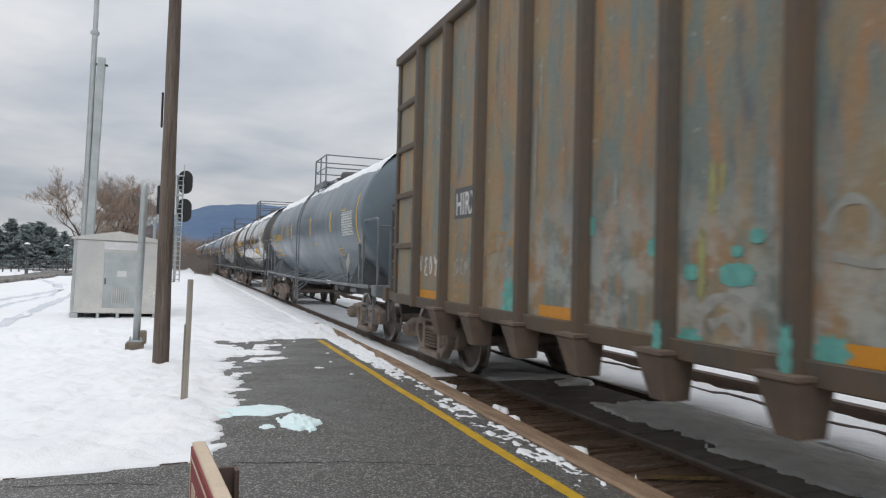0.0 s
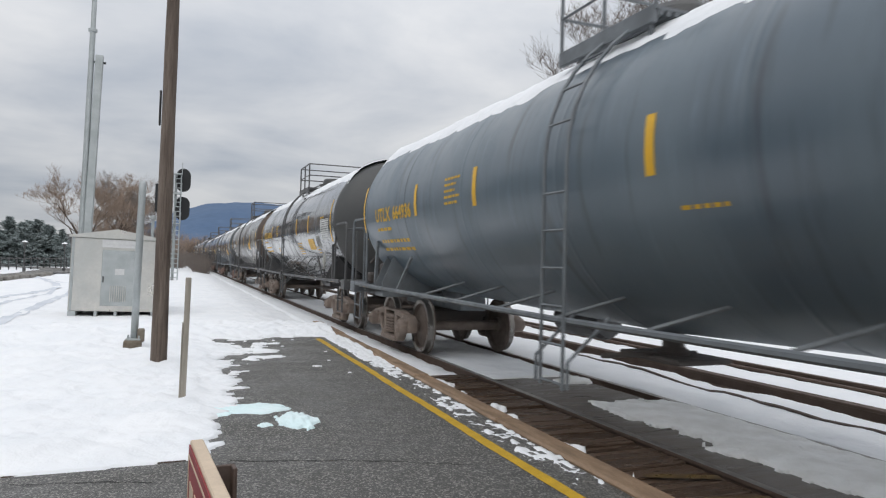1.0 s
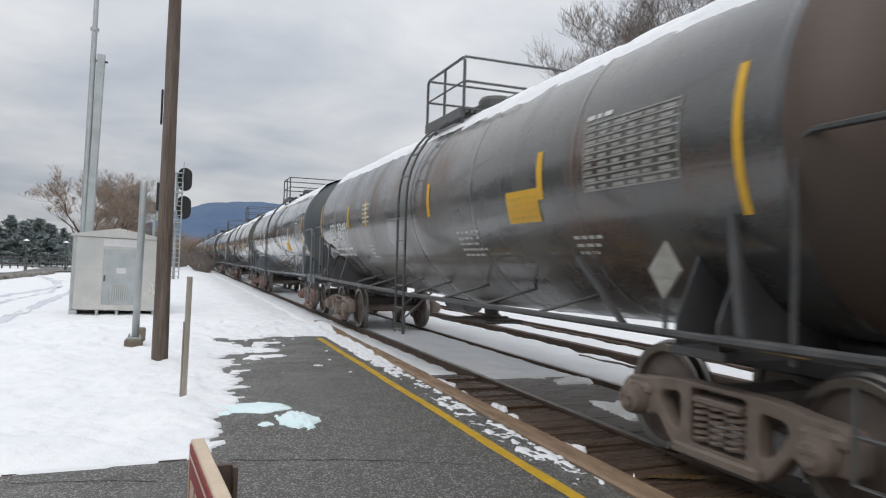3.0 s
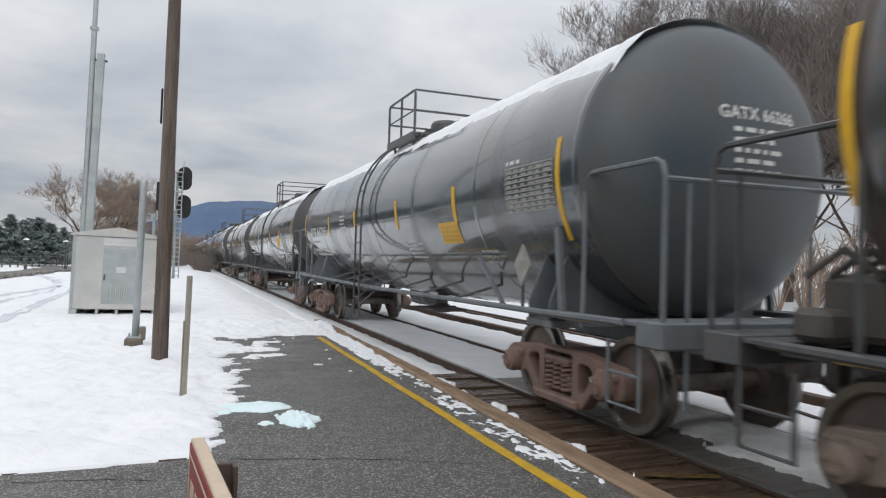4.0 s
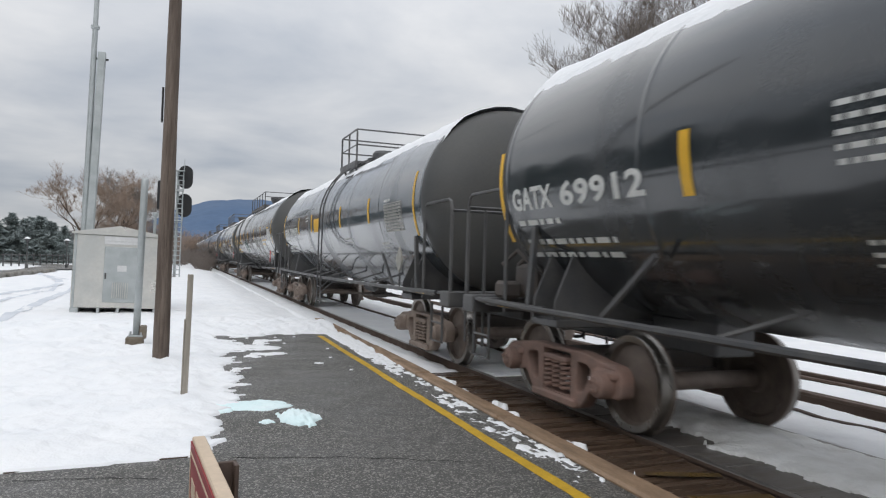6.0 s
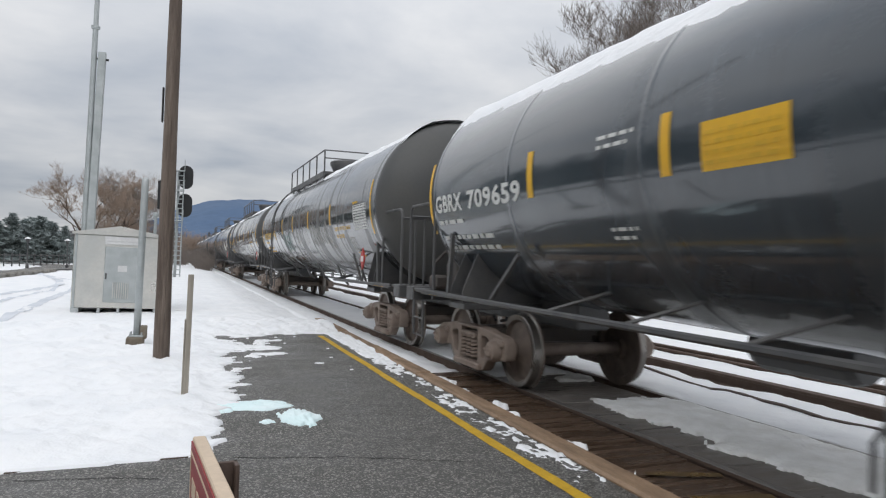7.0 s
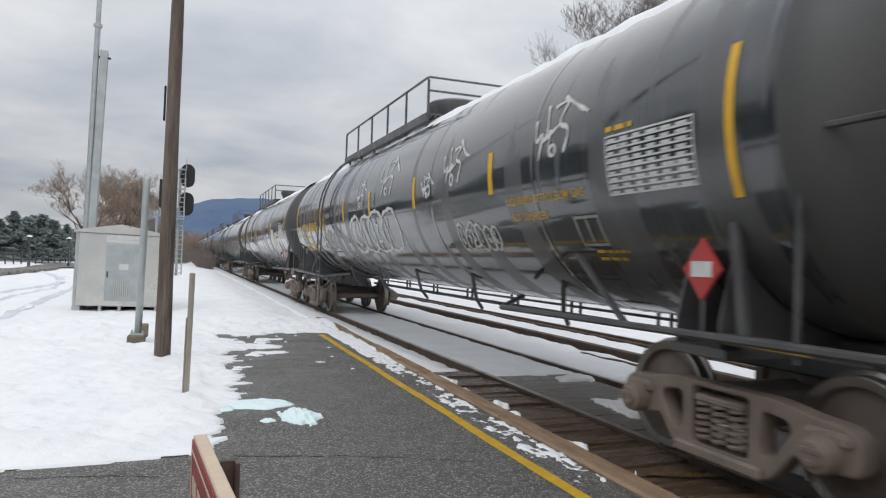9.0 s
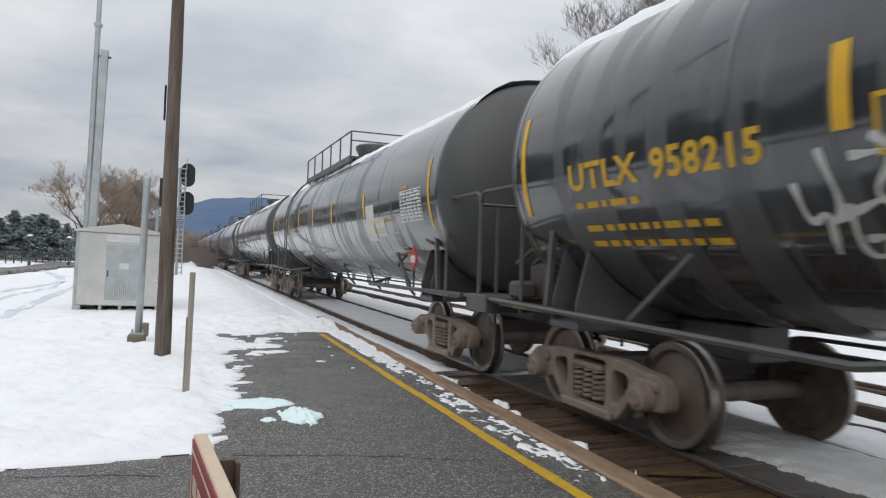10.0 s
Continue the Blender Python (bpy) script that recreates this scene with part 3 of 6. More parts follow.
def wooden_pole():
    p = thing("utility_pole", "weathered brown wooden utility pole in the snow", "utility pole")
    bm = bmesh.new()
    prof = [(0.0, -0.4)] + [(0.118 - 0.004 * k + 0.003 * math.sin(k * 2.3), -0.4 + k * 0.85) for k in range(13)] + [(0.0, 9.9)]
    lathe(bm, prof, 20, "z")
    part("shaft", bm, POLE_WOOD, p, smooth=True)
    bm = bmesh.new()
    box(bm, (-0.135, -0.03, 3.62), (-0.105, 0.05, 4.15), 0.012)
    part("tag_plate", bm, SIGNAL_BLACK, p, "small black plate")
    return vertical(p, -0.52, 9.9, 0.03, 0.35)


wooden_pole()


def steel_post():
    p = thing("steel_post", "bare galvanised steel post on a concrete footing", "post")
    bm = bmesh.new()
    lathe(bm, [(0, 0.0), (0.062, 0.0), (0.062, 2.95), (0.05, 3.0), (0, 3.0)], 18, "z")
    part("shaft", bm, GALV, p, smooth=True)
    bm = bmesh.new()
    box(bm, (-0.17, -0.15, -0.1), (0.13, 0.15, 0.14), 0.03)
    box(bm, (0.05, -0.08, 0.1), (0.17, 0.08, 0.34), 0.02)
    part("footing", bm, BASE_RUST, p, "rusty concrete footing")
    bm = bmesh.new()
    box(bm, (-0.13, -0.11, 0.13), (0.11, 0.11, 0.17), 0.008)
    for a in (-0.1, 0.08):
        for b in (-0.08, 0.08):
            lathe_at(bm, a, b, 0.17, 0.016, 0.05)
    part("base_flange", bm, GALV, p)
    return vertical(p, -1.05, 12.1, 0.05, 1.1)


def lathe_at(bm, x, y, z, r, h, sides=8):
    before = set(bm.verts)
    lathe(bm, [(0, 0), (r, 0), (r, h), (0, h)], sides, "z")
    for v in bm.verts:
        if v not in before:
            v.co += Vector((x, y, z))


steel_post()

stake = thing("marker_stake", "grey weathered marker stake in the snow", "stake")
bm = bmesh.new()
box(bm, (-0.032, -0.02, -0.2), (0.032, 0.02, 1.42), 0.006)
part("shaft", bm, STAKE, stake)
bm = bmesh.new()
box(bm, (-0.046, -0.028, -0.02), (-0.032, 0.012, 0.9), 0.004)
part("splint", bm, STAKE, stake)
vertical(stake, -0.13, 7.55, 0.02, 0.9)


def cabinet():
    c = thing("equipment_cabinet", "dull aluminium signal equipment cabinet with gabled roof", "equipment cabinet")
    w, d, h = 1.15, 0.95, 2.18
    bm = bmesh.new()
    box(bm, (-w, -d, 0.14), (w, d, h), 0.02)
    part("body", bm, ALUMINIUM, c)
    bm = bmesh.new()
    a = [(-w - 0.05, h), (w + 0.05, h), (w + 0.05, h + 0.05), (0, h + 0.27), (-w - 0.05, h + 0.05)]
    fr = [bm.verts.new((x, -d - 0.06, z)) for x, z in a]
    bk = [bm.verts.new((x, d + 0.06, z)) for x, z in a]
    bm.faces.new(fr)
    bm.faces.new(bk[::-1])
    for k in range(5):
        bm.faces.new((fr[k], fr[(k + 1) % 5], bk[(k + 1) % 5], bk[k]))
    part("roof", bm, ALUMINIUM, c)
    bm = bmesh.new()
    box(bm, (-0.36, -d - 0.03, 0.30), (0.52, -d - 0.002, 1.86), 0.01)
    door = part("door", bm, GALV, c)
    bm = bmesh.new()
    box(bm, (-0.02, -d - 0.042, 1.17), (0.22, -d - 0.031, 1.34), 0.002)
    part("notice", bm, HOUSE_WHITE, door, "small white notice")
    for k in range(8):
        bm = bmesh.new()
        box(bm, (-0.13 + k * 0.055, -d - 0.046, 0.42), (-0.105 + k * 0.055, -d - 0.031, 0.86), 0.004)
        part("louvre", bm, ALUMINIUM, door)
    for z in (0.45, 1.05, 1.7):
        bm = bmesh.new()
        box(bm, (0.53, -d - 0.05, z), (0.60, -d - 0.01, z + 0.09), 0.008)
        part("hinge", bm, GALV, c)
    bm = bmesh.new()
    box(bm, (-0.33, -d - 0.055, 0.95), (-0.29, -d - 0.03, 1.12), 0.008)
    part("handle", bm, BLACK_STEEL, door)
    for x in (-w + 0.03, w - 0.09):
        bm = bmesh.new()
        box(bm, (x, -d - 0.02, 0.14), (x + 0.06, -d - 0.002, h), 0.006)
        part("corner_post", bm, GALV, c)
    bm = bmesh.new()
    box(bm, (-0.38, -d - 0.025, 1.93), (0.54, -d - 0.002, 2.15), 0.006)
    box(bm, (-0.37, -d - 0.04, 2.02), (0.53, -d - 0.02, 2.05), 0.004)
    part("name_strip", bm, HOUSE_WHITE, c, "pale strip above the door")
    for x0, x1 in ((-w, -0.95), (-0.5, -0.42), (0.0, 0.08), (0.5, 0.58), (0.95, w)):
        bm = bmesh.new()
        box(bm, (x0, -d, -0.1), (x1, d, 0.14), 0.01)
        part("skid", bm, GALV, c)
    for x, y in ((-w + 0.05, -d - 0.03), (w - 0.05, -d - 0.03)):
        bm = bmesh.new()
        tube(bm, [(x, y, h), (x, y, h + 0.16)], 0.02, 8)
        part("lifting_lug", bm, GALV, c)
    vertical(c, -2.22, 19.9, 0.03, 1.2)


cabinet()

mast = thing("antenna_mast", "tall thin galvanised antenna mast", "mast")
bm = bmesh.new()
lathe(bm, [(0, 0), (0.10, 0), (0.095, 9.85), (0.15, 9.88), (0.15, 9.98), (0.085, 10.0), (0.08, 15), (0, 15)], 16, "z")
part("shaft", bm, GALV, mast, smooth=False)
vertical(mast, -4.02, 24.9, 0.0, 1.0)
mast = thing("square_mast", "square galvanised steel mast beside the antenna mast", "mast")
bm = bmesh.new()
box(bm, (-0.13, -0.13, 0), (0.13, 0.13, 9.05), 0.02)
part("shaft", bm, GALV, mast)
bm = bmesh.new()
tube(bm, [(-0.22, 0, 8.8), (0.22, 0, 8.8)], 0.04, 8)
part("cross_bolt", bm, SIGNAL_BLACK, mast)
vertical(mast, -3.85, 24.9, 0.0, 1.6)
mast = thing("short_conduit", "short grey conduit with a cap behind the cabinet", "conduit")
bm = bmesh.new()
lathe(bm, [(0, 0), (0.05, 0), (0.05, 3.0), (0.09, 3.02), (0.09, 3.14), (0, 3.16)], 12, "z")
part("shaft", bm, GALV, mast)
vertical(mast, -1.55, 22.5, 0.0, 1.0)


def signal():
    s = thing("railway_signal", "two-headed railway colour-light signal with access ladder", "railway signal")
    bm = bmesh.new()
    lathe(bm, [(0, 0), (0.11, 0), (0.11, 8.6), (0, 8.65)], 14, "z")
    part("mast", bm, GALV, s)
    for z in (8.15, 5.85):
        bm = bmesh.new()
        out = [(0.58 * math.cos(a) * 0.95, 0.58 * math.sin(a)) for a in [k * math.pi / 12 for k in range(13)]]
        out = [(x, y_ + 0.42) for x, y_ in out] + [(x, -y_ - 0.32) for x, y_ in reversed(out)]
        a = [bm.verts.new((x + 0.55, -0.06, z + y_)) for x, y_ in out]
        b = [bm.verts.new((x + 0.55, 0.02, z + y_)) for x, y_ in out]
        bm.faces.new(a)
        bm.faces.new(b[::-1])
        for k in range(len(a)):
            bm.faces.new((a[k], a[(k + 1) % len(a)], b[(k + 1) % len(a)], b[k]))
        plate = part("background_plate", bm, SIGNAL_BLACK, s, "black oval backing plate")
        for dz in (0.45, 0.0, -0.45):
            bm = bmesh.new()
            lathe(bm, [(0, 0.02), (0.2, 0.02), (0.2, 0.3), (0.17, 0.3), (0.17, 0.06), (0, 0.06)], 14, "y")
            for v in bm.verts:
                v.co += Vector((0.55, 0, z + dz))
            part("lamp_hood", bm, SIGNAL_BLACK, plate)
        bm = bmesh.new()
        box(bm, (0.0, -0.2, z - 0.25), (0.5, -0.06, z + 0.25), 0.02)
        part("lamp_case", bm, SIGNAL_BLACK, s)
    for x in (-0.22, 0.38):
        bm = bmesh.new()
        tube(bm, [(x, -0.3, 0), (x, -0.3, 8.6)], 0.05, 6)
        part("ladder_rail", bm, GALV, s)
    for k in range(22):
        bm = bmesh.new()
        tube(bm, [(-0.22, -0.3, 0.3 + k * 0.38), (0.38, -0.3, 0.3 + k * 0.38)], 0.036, 5)
        part("rung", bm, GALV, s)
    for z in (4.6, 7.0, 8.6):
        bm = bmesh.new()
        box(bm, (-0.4, -0.8, z), (0.45, -0.1, z + 0.06), 0.01)
        for a in (-0.38, 0.43):
            tube(bm, [(a, -0.78, z), (a, -0.78, z + 0.9), (a, -0.2, z + 0.9)], 0.03, 5)
        part("landing", bm, GALV, s)
    bm = bmesh.new()
    box(bm, (-0.3, -0.4, -0.2), (0.3, 0.4, 0.1), 0.03)
    part("footing", bm, BASE_RUST, s)
    vertical(s, -2.02, 53.0, 0.0, 0.5)


signal()

# taken for a second signal's backing plate, built as a box on a leg
case = thing("relay_case", "black backing plate of a second signal on a post", "relay case")
bm = bmesh.new()
box(bm, (-0.12, -0.25, 4.7), (0.25, 0.25, 6.5), 0.05)
part("case_body", bm, SIGNAL_BLACK, case)
bm = bmesh.new()
tube(bm, [(0.1, 0, -0.1), (0.1, 0, 4.8)], 0.07, 8)
part("leg", bm, GALV, case)
vertical(case, -2.62, 42.0, 0.0)


def station_sign():
    s = thing("low_red_sign", "low red wooden sign with a cream edge on a brown post", "sign")
    a, b = Vector((0.085, 2.30, 0)), Vector((0.150, 1.444, 0))
    d = (b - a).normalized()
    size = 0.942
    length = (b - a).length / size
    m = Matrix.Translation((a[0], a[1], 0)) @ Matrix.Scale(size, 4) @ Matrix(((d[0], -d[1], 0, 0), (d[1], d[0], 0, 0), (0, 0, 1, 0), (0, 0, 0, 1)))
    bm = bmesh.new()
    box(bm, (0, -0.028, 0.42), (length, 0.014, 1.03), 0.004)
    board = part("board", bm, SIGN_CREAM, s)
    bm = bmesh.new()
    box(bm, (0.012, -0.033, 0.43), (length - 0.012, -0.0285, 1.018), 0.0)
    part("face", bm, SIGN_RED, board, "red painted face")
    bm = bmesh.new()
    for z0, z1 in ((0.985, 0.992),):
        box(bm, (0.03, -0.036, z0), (length - 0.03, -0.0335, z1))
    box(bm, (0.03, -0.036, 0.46), (0.036, -0.0335, 0.985))
    part("border_line", bm, SIGN_CREAM, board)
    for k in range(4):
        bm = bmesh.new()
        for j in range(5):
            box(bm, (0.09 + j * 0.14, -0.036, 0.86 - k * 0.11), (0.19 + j * 0.14, -0.0335, 0.92 - k * 0.11))
        part("writing", bm, SIGN_CREAM, board)
    bm = bmesh.new()
    box(bm, (0.06, 0.016, -0.1), (0.075, 0.11, 0.955), 0.003)
    box(bm, (0.06, 0.095, -0.1), (0.12, 0.11, 0.955), 0.003)
    box(bm, (0.06, 0.03, -0.1), (0.12, 0.042, 0.955), 0.003)
    part("post", bm, SIGN_POST, s, "brown steel channel post")
    s.matrix_basis = m


station_sign()
# ---- distance: hill, woods, road, trees ----


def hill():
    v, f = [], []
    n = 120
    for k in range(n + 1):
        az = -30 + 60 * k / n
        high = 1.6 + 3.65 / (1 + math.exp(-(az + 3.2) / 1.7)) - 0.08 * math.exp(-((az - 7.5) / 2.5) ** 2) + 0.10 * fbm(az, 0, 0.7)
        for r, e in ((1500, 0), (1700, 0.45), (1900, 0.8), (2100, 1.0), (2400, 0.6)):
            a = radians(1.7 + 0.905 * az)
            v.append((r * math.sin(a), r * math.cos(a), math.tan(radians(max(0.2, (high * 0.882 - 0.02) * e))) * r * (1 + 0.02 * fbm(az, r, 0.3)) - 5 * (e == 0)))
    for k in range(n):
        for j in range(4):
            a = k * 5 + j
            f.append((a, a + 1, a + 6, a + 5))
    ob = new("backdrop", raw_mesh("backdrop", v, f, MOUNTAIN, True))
    tagged(ob, "long wooded hill on the horizon, haze put into its blue colour", "hill", kind="structure")


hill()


def branches(rng, height, spread, levels, trunk_r, lean=(0, 0), twig_min=0.012, fork=(2, 4), up=0.35, first=0.25):
    """Branches of a bare tree as lists of points and radii: (trunk and limbs, twigs)."""
    limbs, twigs = [], []

    def grow(p, d, length, r, level):
        pts, rad = [p.copy()], [r]
        n = 4 if level < 2 else 3
        for k in range(n):
            d = (d + Vector((rng.uniform(-1, 1), rng.uniform(-1, 1), rng.uniform(-0.4, 0.8))) * 0.17 + Vector((0, 0, up * 0.12))).normalized()
            p = p + d * length / n
            pts.append(p.copy())
            rad.append(max(twig_min * 0.6, r * (1 - 0.55 * (k + 1) / n)))
        (limbs if level < 3 else twigs).append((pts, rad))
        if level >= levels:
            return
        for k in range(rng.randint(*fork) + (2 if level == 0 else 0)):
            s = rng.uniform(first if level == 0 else 0.3, 1.0)
            i = min(n - 1, int(s * n))
            q = pts[i].lerp(pts[i + 1], s * n - i)
            side = Vector((rng.uniform(-1, 1), rng.uniform(-1, 1), rng.uniform(-0.1, 0.7))).normalized()
            nd = (d * 0.75 + side * spread).normalized()
            grow(q, nd, length * rng.uniform(0.5, 0.75), max(twig_min, rad[i] * rng.uniform(0.45, 0.65)), level + 1)

    grow(Vector((0, 0, -0.3)), Vector((lean[0], lean[1], 1)).normalized(), height * 0.55, trunk_r, 0)
    return limbs, twigs


def sticks(name, lines, sides, material):
    v, f = [], []
    for pts, rad in lines:
        base = None
        for k, p in enumerate(pts):
            d = (pts[min(k + 1, len(pts) - 1)] - pts[max(k - 1, 0)]).normalized()
            s = d.orthogonal().normalized()
            o = d.cross(s)
            ring = len(v)
            for j in range(sides):
                a = 2 * math.pi * j / sides
                v.append(p + (s * math.cos(a) + o * math.sin(a)) * rad[k])
            if base is not None:
                for j in range(sides):
                    n = (j + 1) % sides
                    f.append((base + j, base + n, ring + n, ring + j))
            base = ring
    return raw_mesh(name, [tuple(p) for p in v], f, material)


def bare_tree_meshes(seed, height, spread, levels, trunk_r, twig_mat, **kw):
    rng = random.Random(seed)
    limbs, twigs = branches(rng, height, spread, levels, trunk_r, **kw)
    return sticks("trunk", limbs, 6, BARK), sticks("crown", twigs, 3, twig_mat)


def bare_tree(meshes, x, y, z, turn, scale, label):
    x, y, k = site(x, y)
    scale *= k
    t = thing("bare_tree", label, "tree", Matrix.Translation((x, y, z)) @ Matrix.Rotation(radians(turn), 4, "Z") @ Matrix.Scale(scale, 4), "bare trees")
    part("trunk", meshes[0], None, t)
    part("crown", meshes[1], None, t)
    return t


KINDS = [bare_tree_meshes(11, 15, 0.95, 6, 0.22, TWIG, fork=(4, 6), twig_min=0.009),
         bare_tree_meshes(23, 15, 0.9, 6, 0.2, TWIG, fork=(4, 6), twig_min=0.009),
         bare_tree_meshes(31, 13, 0.95, 6, 0.26, RUSSET, fork=(3, 5), up=0.4, first=0.1),
         bare_tree_meshes(47, 12, 0.9, 6, 0.25, RUSSET, fork=(3, 5), lean=(-0.25, 0), first=0.2)]
LIGHT = [bare_tree_meshes(61, 15, 0.85, 4, 0.26, TWIG, fork=(4, 6), twig_min=0.03),
         bare_tree_meshes(67, 13, 0.95, 4, 0.26, RUSSET, fork=(5, 6), twig_min=0.03)]


def polar(az, dist):
    return dist * math.sin(radians(az)), dist * math.cos(radians(az))


# two big trees behind the cabinet, far across the road
for kind, az, dist, size, turn, label in ((2, -5.9, 98, 0.98, 20, "broad russet bare tree behind the road"), (3, -8.2, 94, 1.12, 0, "leaning bare tree with reddish twigs"), (0, -5.6, 112, 1.05, 70, "tall grey bare tree beyond the road"), (2, -8.0, 106, 0.66, 130, "low russet bare tree behind the road")):
    x, y = polar(az, dist)
    bare_tree(KINDS[kind], x, y, 0, turn, size, label)
# trees on the slope beyond the tracks
for kind, az, dist, size, turn in ((0, 36.5, 44, 0.62, 10), (1, 40.5, 43, 0.98, 120), (0, 44.2, 42, 1.12, 200), (1, 32.8, 50, 0.56, 300), (0, 43.5, 39, 1.12, 80), (1, 47.5, 36, 1.10, 20), (0, 52.0, 33, 1.05, 150), (1, 56.5, 30, 1.0, 240), (0, 61, 31, 0.9, 10), (1, 37.8, 47, 0.66, 70), (1, 43.5, 46, 0.85, 10), (1, 34.2, 52, 0.60, 40), (2, 29.6, 54, 0.44, 140), (0, 31.0, 54, 0.46, 140), (0, 34.6, 50, 0.62, 10), (1, 40.0, 48, 0.74, 100), (3, 32.4, 53, 0.46, 60)):
    x, y = polar(az, dist)
    bare_tree(KINDS[kind], x, y, snow_at(*site(x, y)[:2]) - 0.2, turn, size * (1.2 if az < 38 else 1.05), "tall bare tree on the slope beyond the tracks")
# along the line in the distance
for k in range(16):
    y = 120 + k * 17
    bare_tree(LIGHT[k % 2], -7 - (k * 37 % 11) * 1.1, y, 0, k * 57, 0.62 + 0.1 * (k % 3), "bare tree beside the railway in the distance")
for k in range(14):
    y = 90 + k * 22
    bare_tree(LIGHT[(k + 1) % 2], 16 + (k * 29 % 9) * 1.5, y, 0.3, k * 83, 0.6 + 0.08 * (k % 4), "bare tree beyond the second track")


def evergreen_mesh(seed, height, radius):
    rng = random.Random(seed)
    bm = bmesh.new()
    tube(bm, [(0, 0, -0.3), (0, 0, height * 0.95)], 0.2, 6, radii=[0.22, 0.03])
    trunk = mesh_of("trunk", bm, BARK)
    v, f = [], []
    z = height * 0.06
    while z < height:
        reach = radius * (1 - z / height) ** 0.85 * rng.uniform(0.85, 1.1)
        for _ in range(max(6, int(15 * (1 - z / height)) + 5)):
            a = rng.uniform(0, 2 * math.pi)
            out = Vector((math.cos(a), math.sin(a), 0))
            side = Vector((-math.sin(a), math.cos(a), 0))
            l = reach * rng.uniform(0.35, 1.2)
            zz = max(0.3, z + rng.uniform(-0.09, 0.07) * height)
            for k in range(8):
                s = (k + 1) / 8
                c = out * l * s + Vector((0, 0, zz - l * 0.34 * s + l * 0.22 * s * s))
                for _ in range(5):
                    b = len(v)
                    c2 = c + Vector((rng.uniform(-1, 1), rng.uniform(-1, 1), rng.uniform(-1, 1))) * 0.22
                    tip = c2 + (out * 0.7 + side * rng.uniform(-1, 1) + Vector((0, 0, rng.uniform(-0.5, 0.7)))) * rng.uniform(0.2, 0.5)
                    wide = Vector((rng.uniform(-1, 1), rng.uniform(-1, 1), rng.uniform(-1, 1))).normalized() * 0.13
                    v += [tuple(c2 + wide), tuple(c2 - wide), tuple(tip)]
                    f.append((b, b + 1, b + 2))
        z += height * 0.035
    return trunk, raw_mesh("crown", v, f, NEEDLES)


FIR = [evergreen_mesh(5, 8.0, 3.6), evergreen_mesh(9, 7.4, 3.8)]
for k, (az, dist, size) in enumerate(((-21, 86, 1.0), (-18.6, 84, 0.95), (-16.4, 88, 1.0), (-14.9, 84, 0.92), (-13.9, 90, 0.98), (-13.0, 84, 0.84), (-12.0, 88, 1.02), (-11.3, 84, 0.88), (-10.4, 92, 0.72), (-24, 84, 1.0), (-28, 80, 1.0), (-15.6, 98, 1.1), (-12.6, 100, 1.1))):
    x, y, k_ = site(*polar(az, dist * 1.6))
    size *= 1.5 * k_
    t = thing("evergreen_tree", "dark green conifer with traces of snow", "tree", Matrix.Translation((x, y, 0)) @ Matrix.Rotation(k, 4, "Z") @ Matrix.Diagonal((size * 1.15, size * 1.15, size * (0.70 + 0.07 * (k % 3)), 1)), "conifers across the road")
    part("trunk", FIR[k % 2][0], None, t)
    part("crown", FIR[k % 2][1], None, t)


# unseen row on the left, added to put a dark band in the tank reflections
for k in range(30):
    x, y = -33 + (k * 7 % 5) * 1.2, -62 + k * 4.7
    t = thing("evergreen_tree", "tall dark green conifer out of view, added for the tanks to reflect", "tree", Matrix.Translation((x, y, 0)) @ Matrix.Rotation(k * 1.3, 4, "Z") @ Matrix.Scale(1.55 + 0.12 * (k % 4), 4), "conifers beside the yard")
    part("trunk", FIR[k % 2][0], None, t)
    part("crown", FIR[k % 2][1], None, t)


def woods(name, seed, places, high, material, label):
    """A far belt of bare wood as loose sticks."""
    rng = random.Random(seed)
    lines = []
    for x, y, z in places:
        h = high * rng.uniform(0.6, 1.15)
        p = Vector((x, y, z - 0.3))
        for _ in range(7):
            d = Vector((rng.uniform(-1, 1) * 0.5, rng.uniform(-1, 1) * 0.5, 1)).normalized()
            q = p + d * h * rng.uniform(0.5, 1.0)
            mid = p.lerp(q, 0.5) + Vector((rng.uniform(-1, 1), rng.uniform(-1, 1), 0)) * h * 0.05
            lines.append(([p, mid, q], [h * 0.012, h * 0.008, h * 0.003]))
            for _ in range(5):
                s = mid.lerp(q, rng.random())
                e = s + Vector((rng.uniform(-1, 1), rng.uniform(-1, 1), rng.uniform(0.1, 1))) * h * 0.22
                lines.append(([s, e], [h * 0.005, h * 0.002]))
    ob = new(name, sticks(name, lines, 3, material))
    tagged(ob, label, "woods", kind="stuff")


rng = random.Random(3)
# far_woods: unseen belt added so that the tank sides mirror a darker horizon
woods("far_woods", 5, [(-70 + rng.uniform(-12, 8), y * 0.5 + rng.uniform(-4, 4), 0) for y in range(-300, 420, 3)], 12, TWIG, "bare winter woods out of view, added for the tanks to reflect")
woods("brush", 6, [(rng.uniform(17, 30), rng.uniform(2, 60), 0.4) for _ in range(260)], 3.0, RUSSET, "leafless brush on the snowy slope beyond the tracks")
woods("line_side_brush", 7, [(*site(rng.uniform(-8, -3.0), rng.uniform(110, 330))[:2], 0) for _ in range(170)], 2.8, TWIG, "leafless brush beside the railway")

woods("track_side_scrub", 9, [(rng.uniform(1.7, 2.9), rng.uniform(68, 125), 0) for _ in range(250)], 2.3, TWIG, "low leafless scrub close beside the railway")
woods("far_brush", 8, [(*site(rng.uniform(-30, 50), rng.uniform(500, 640))[:2], 0) for _ in range(220)], 7.2, RUSSET, "brown bare woods where the line leads")

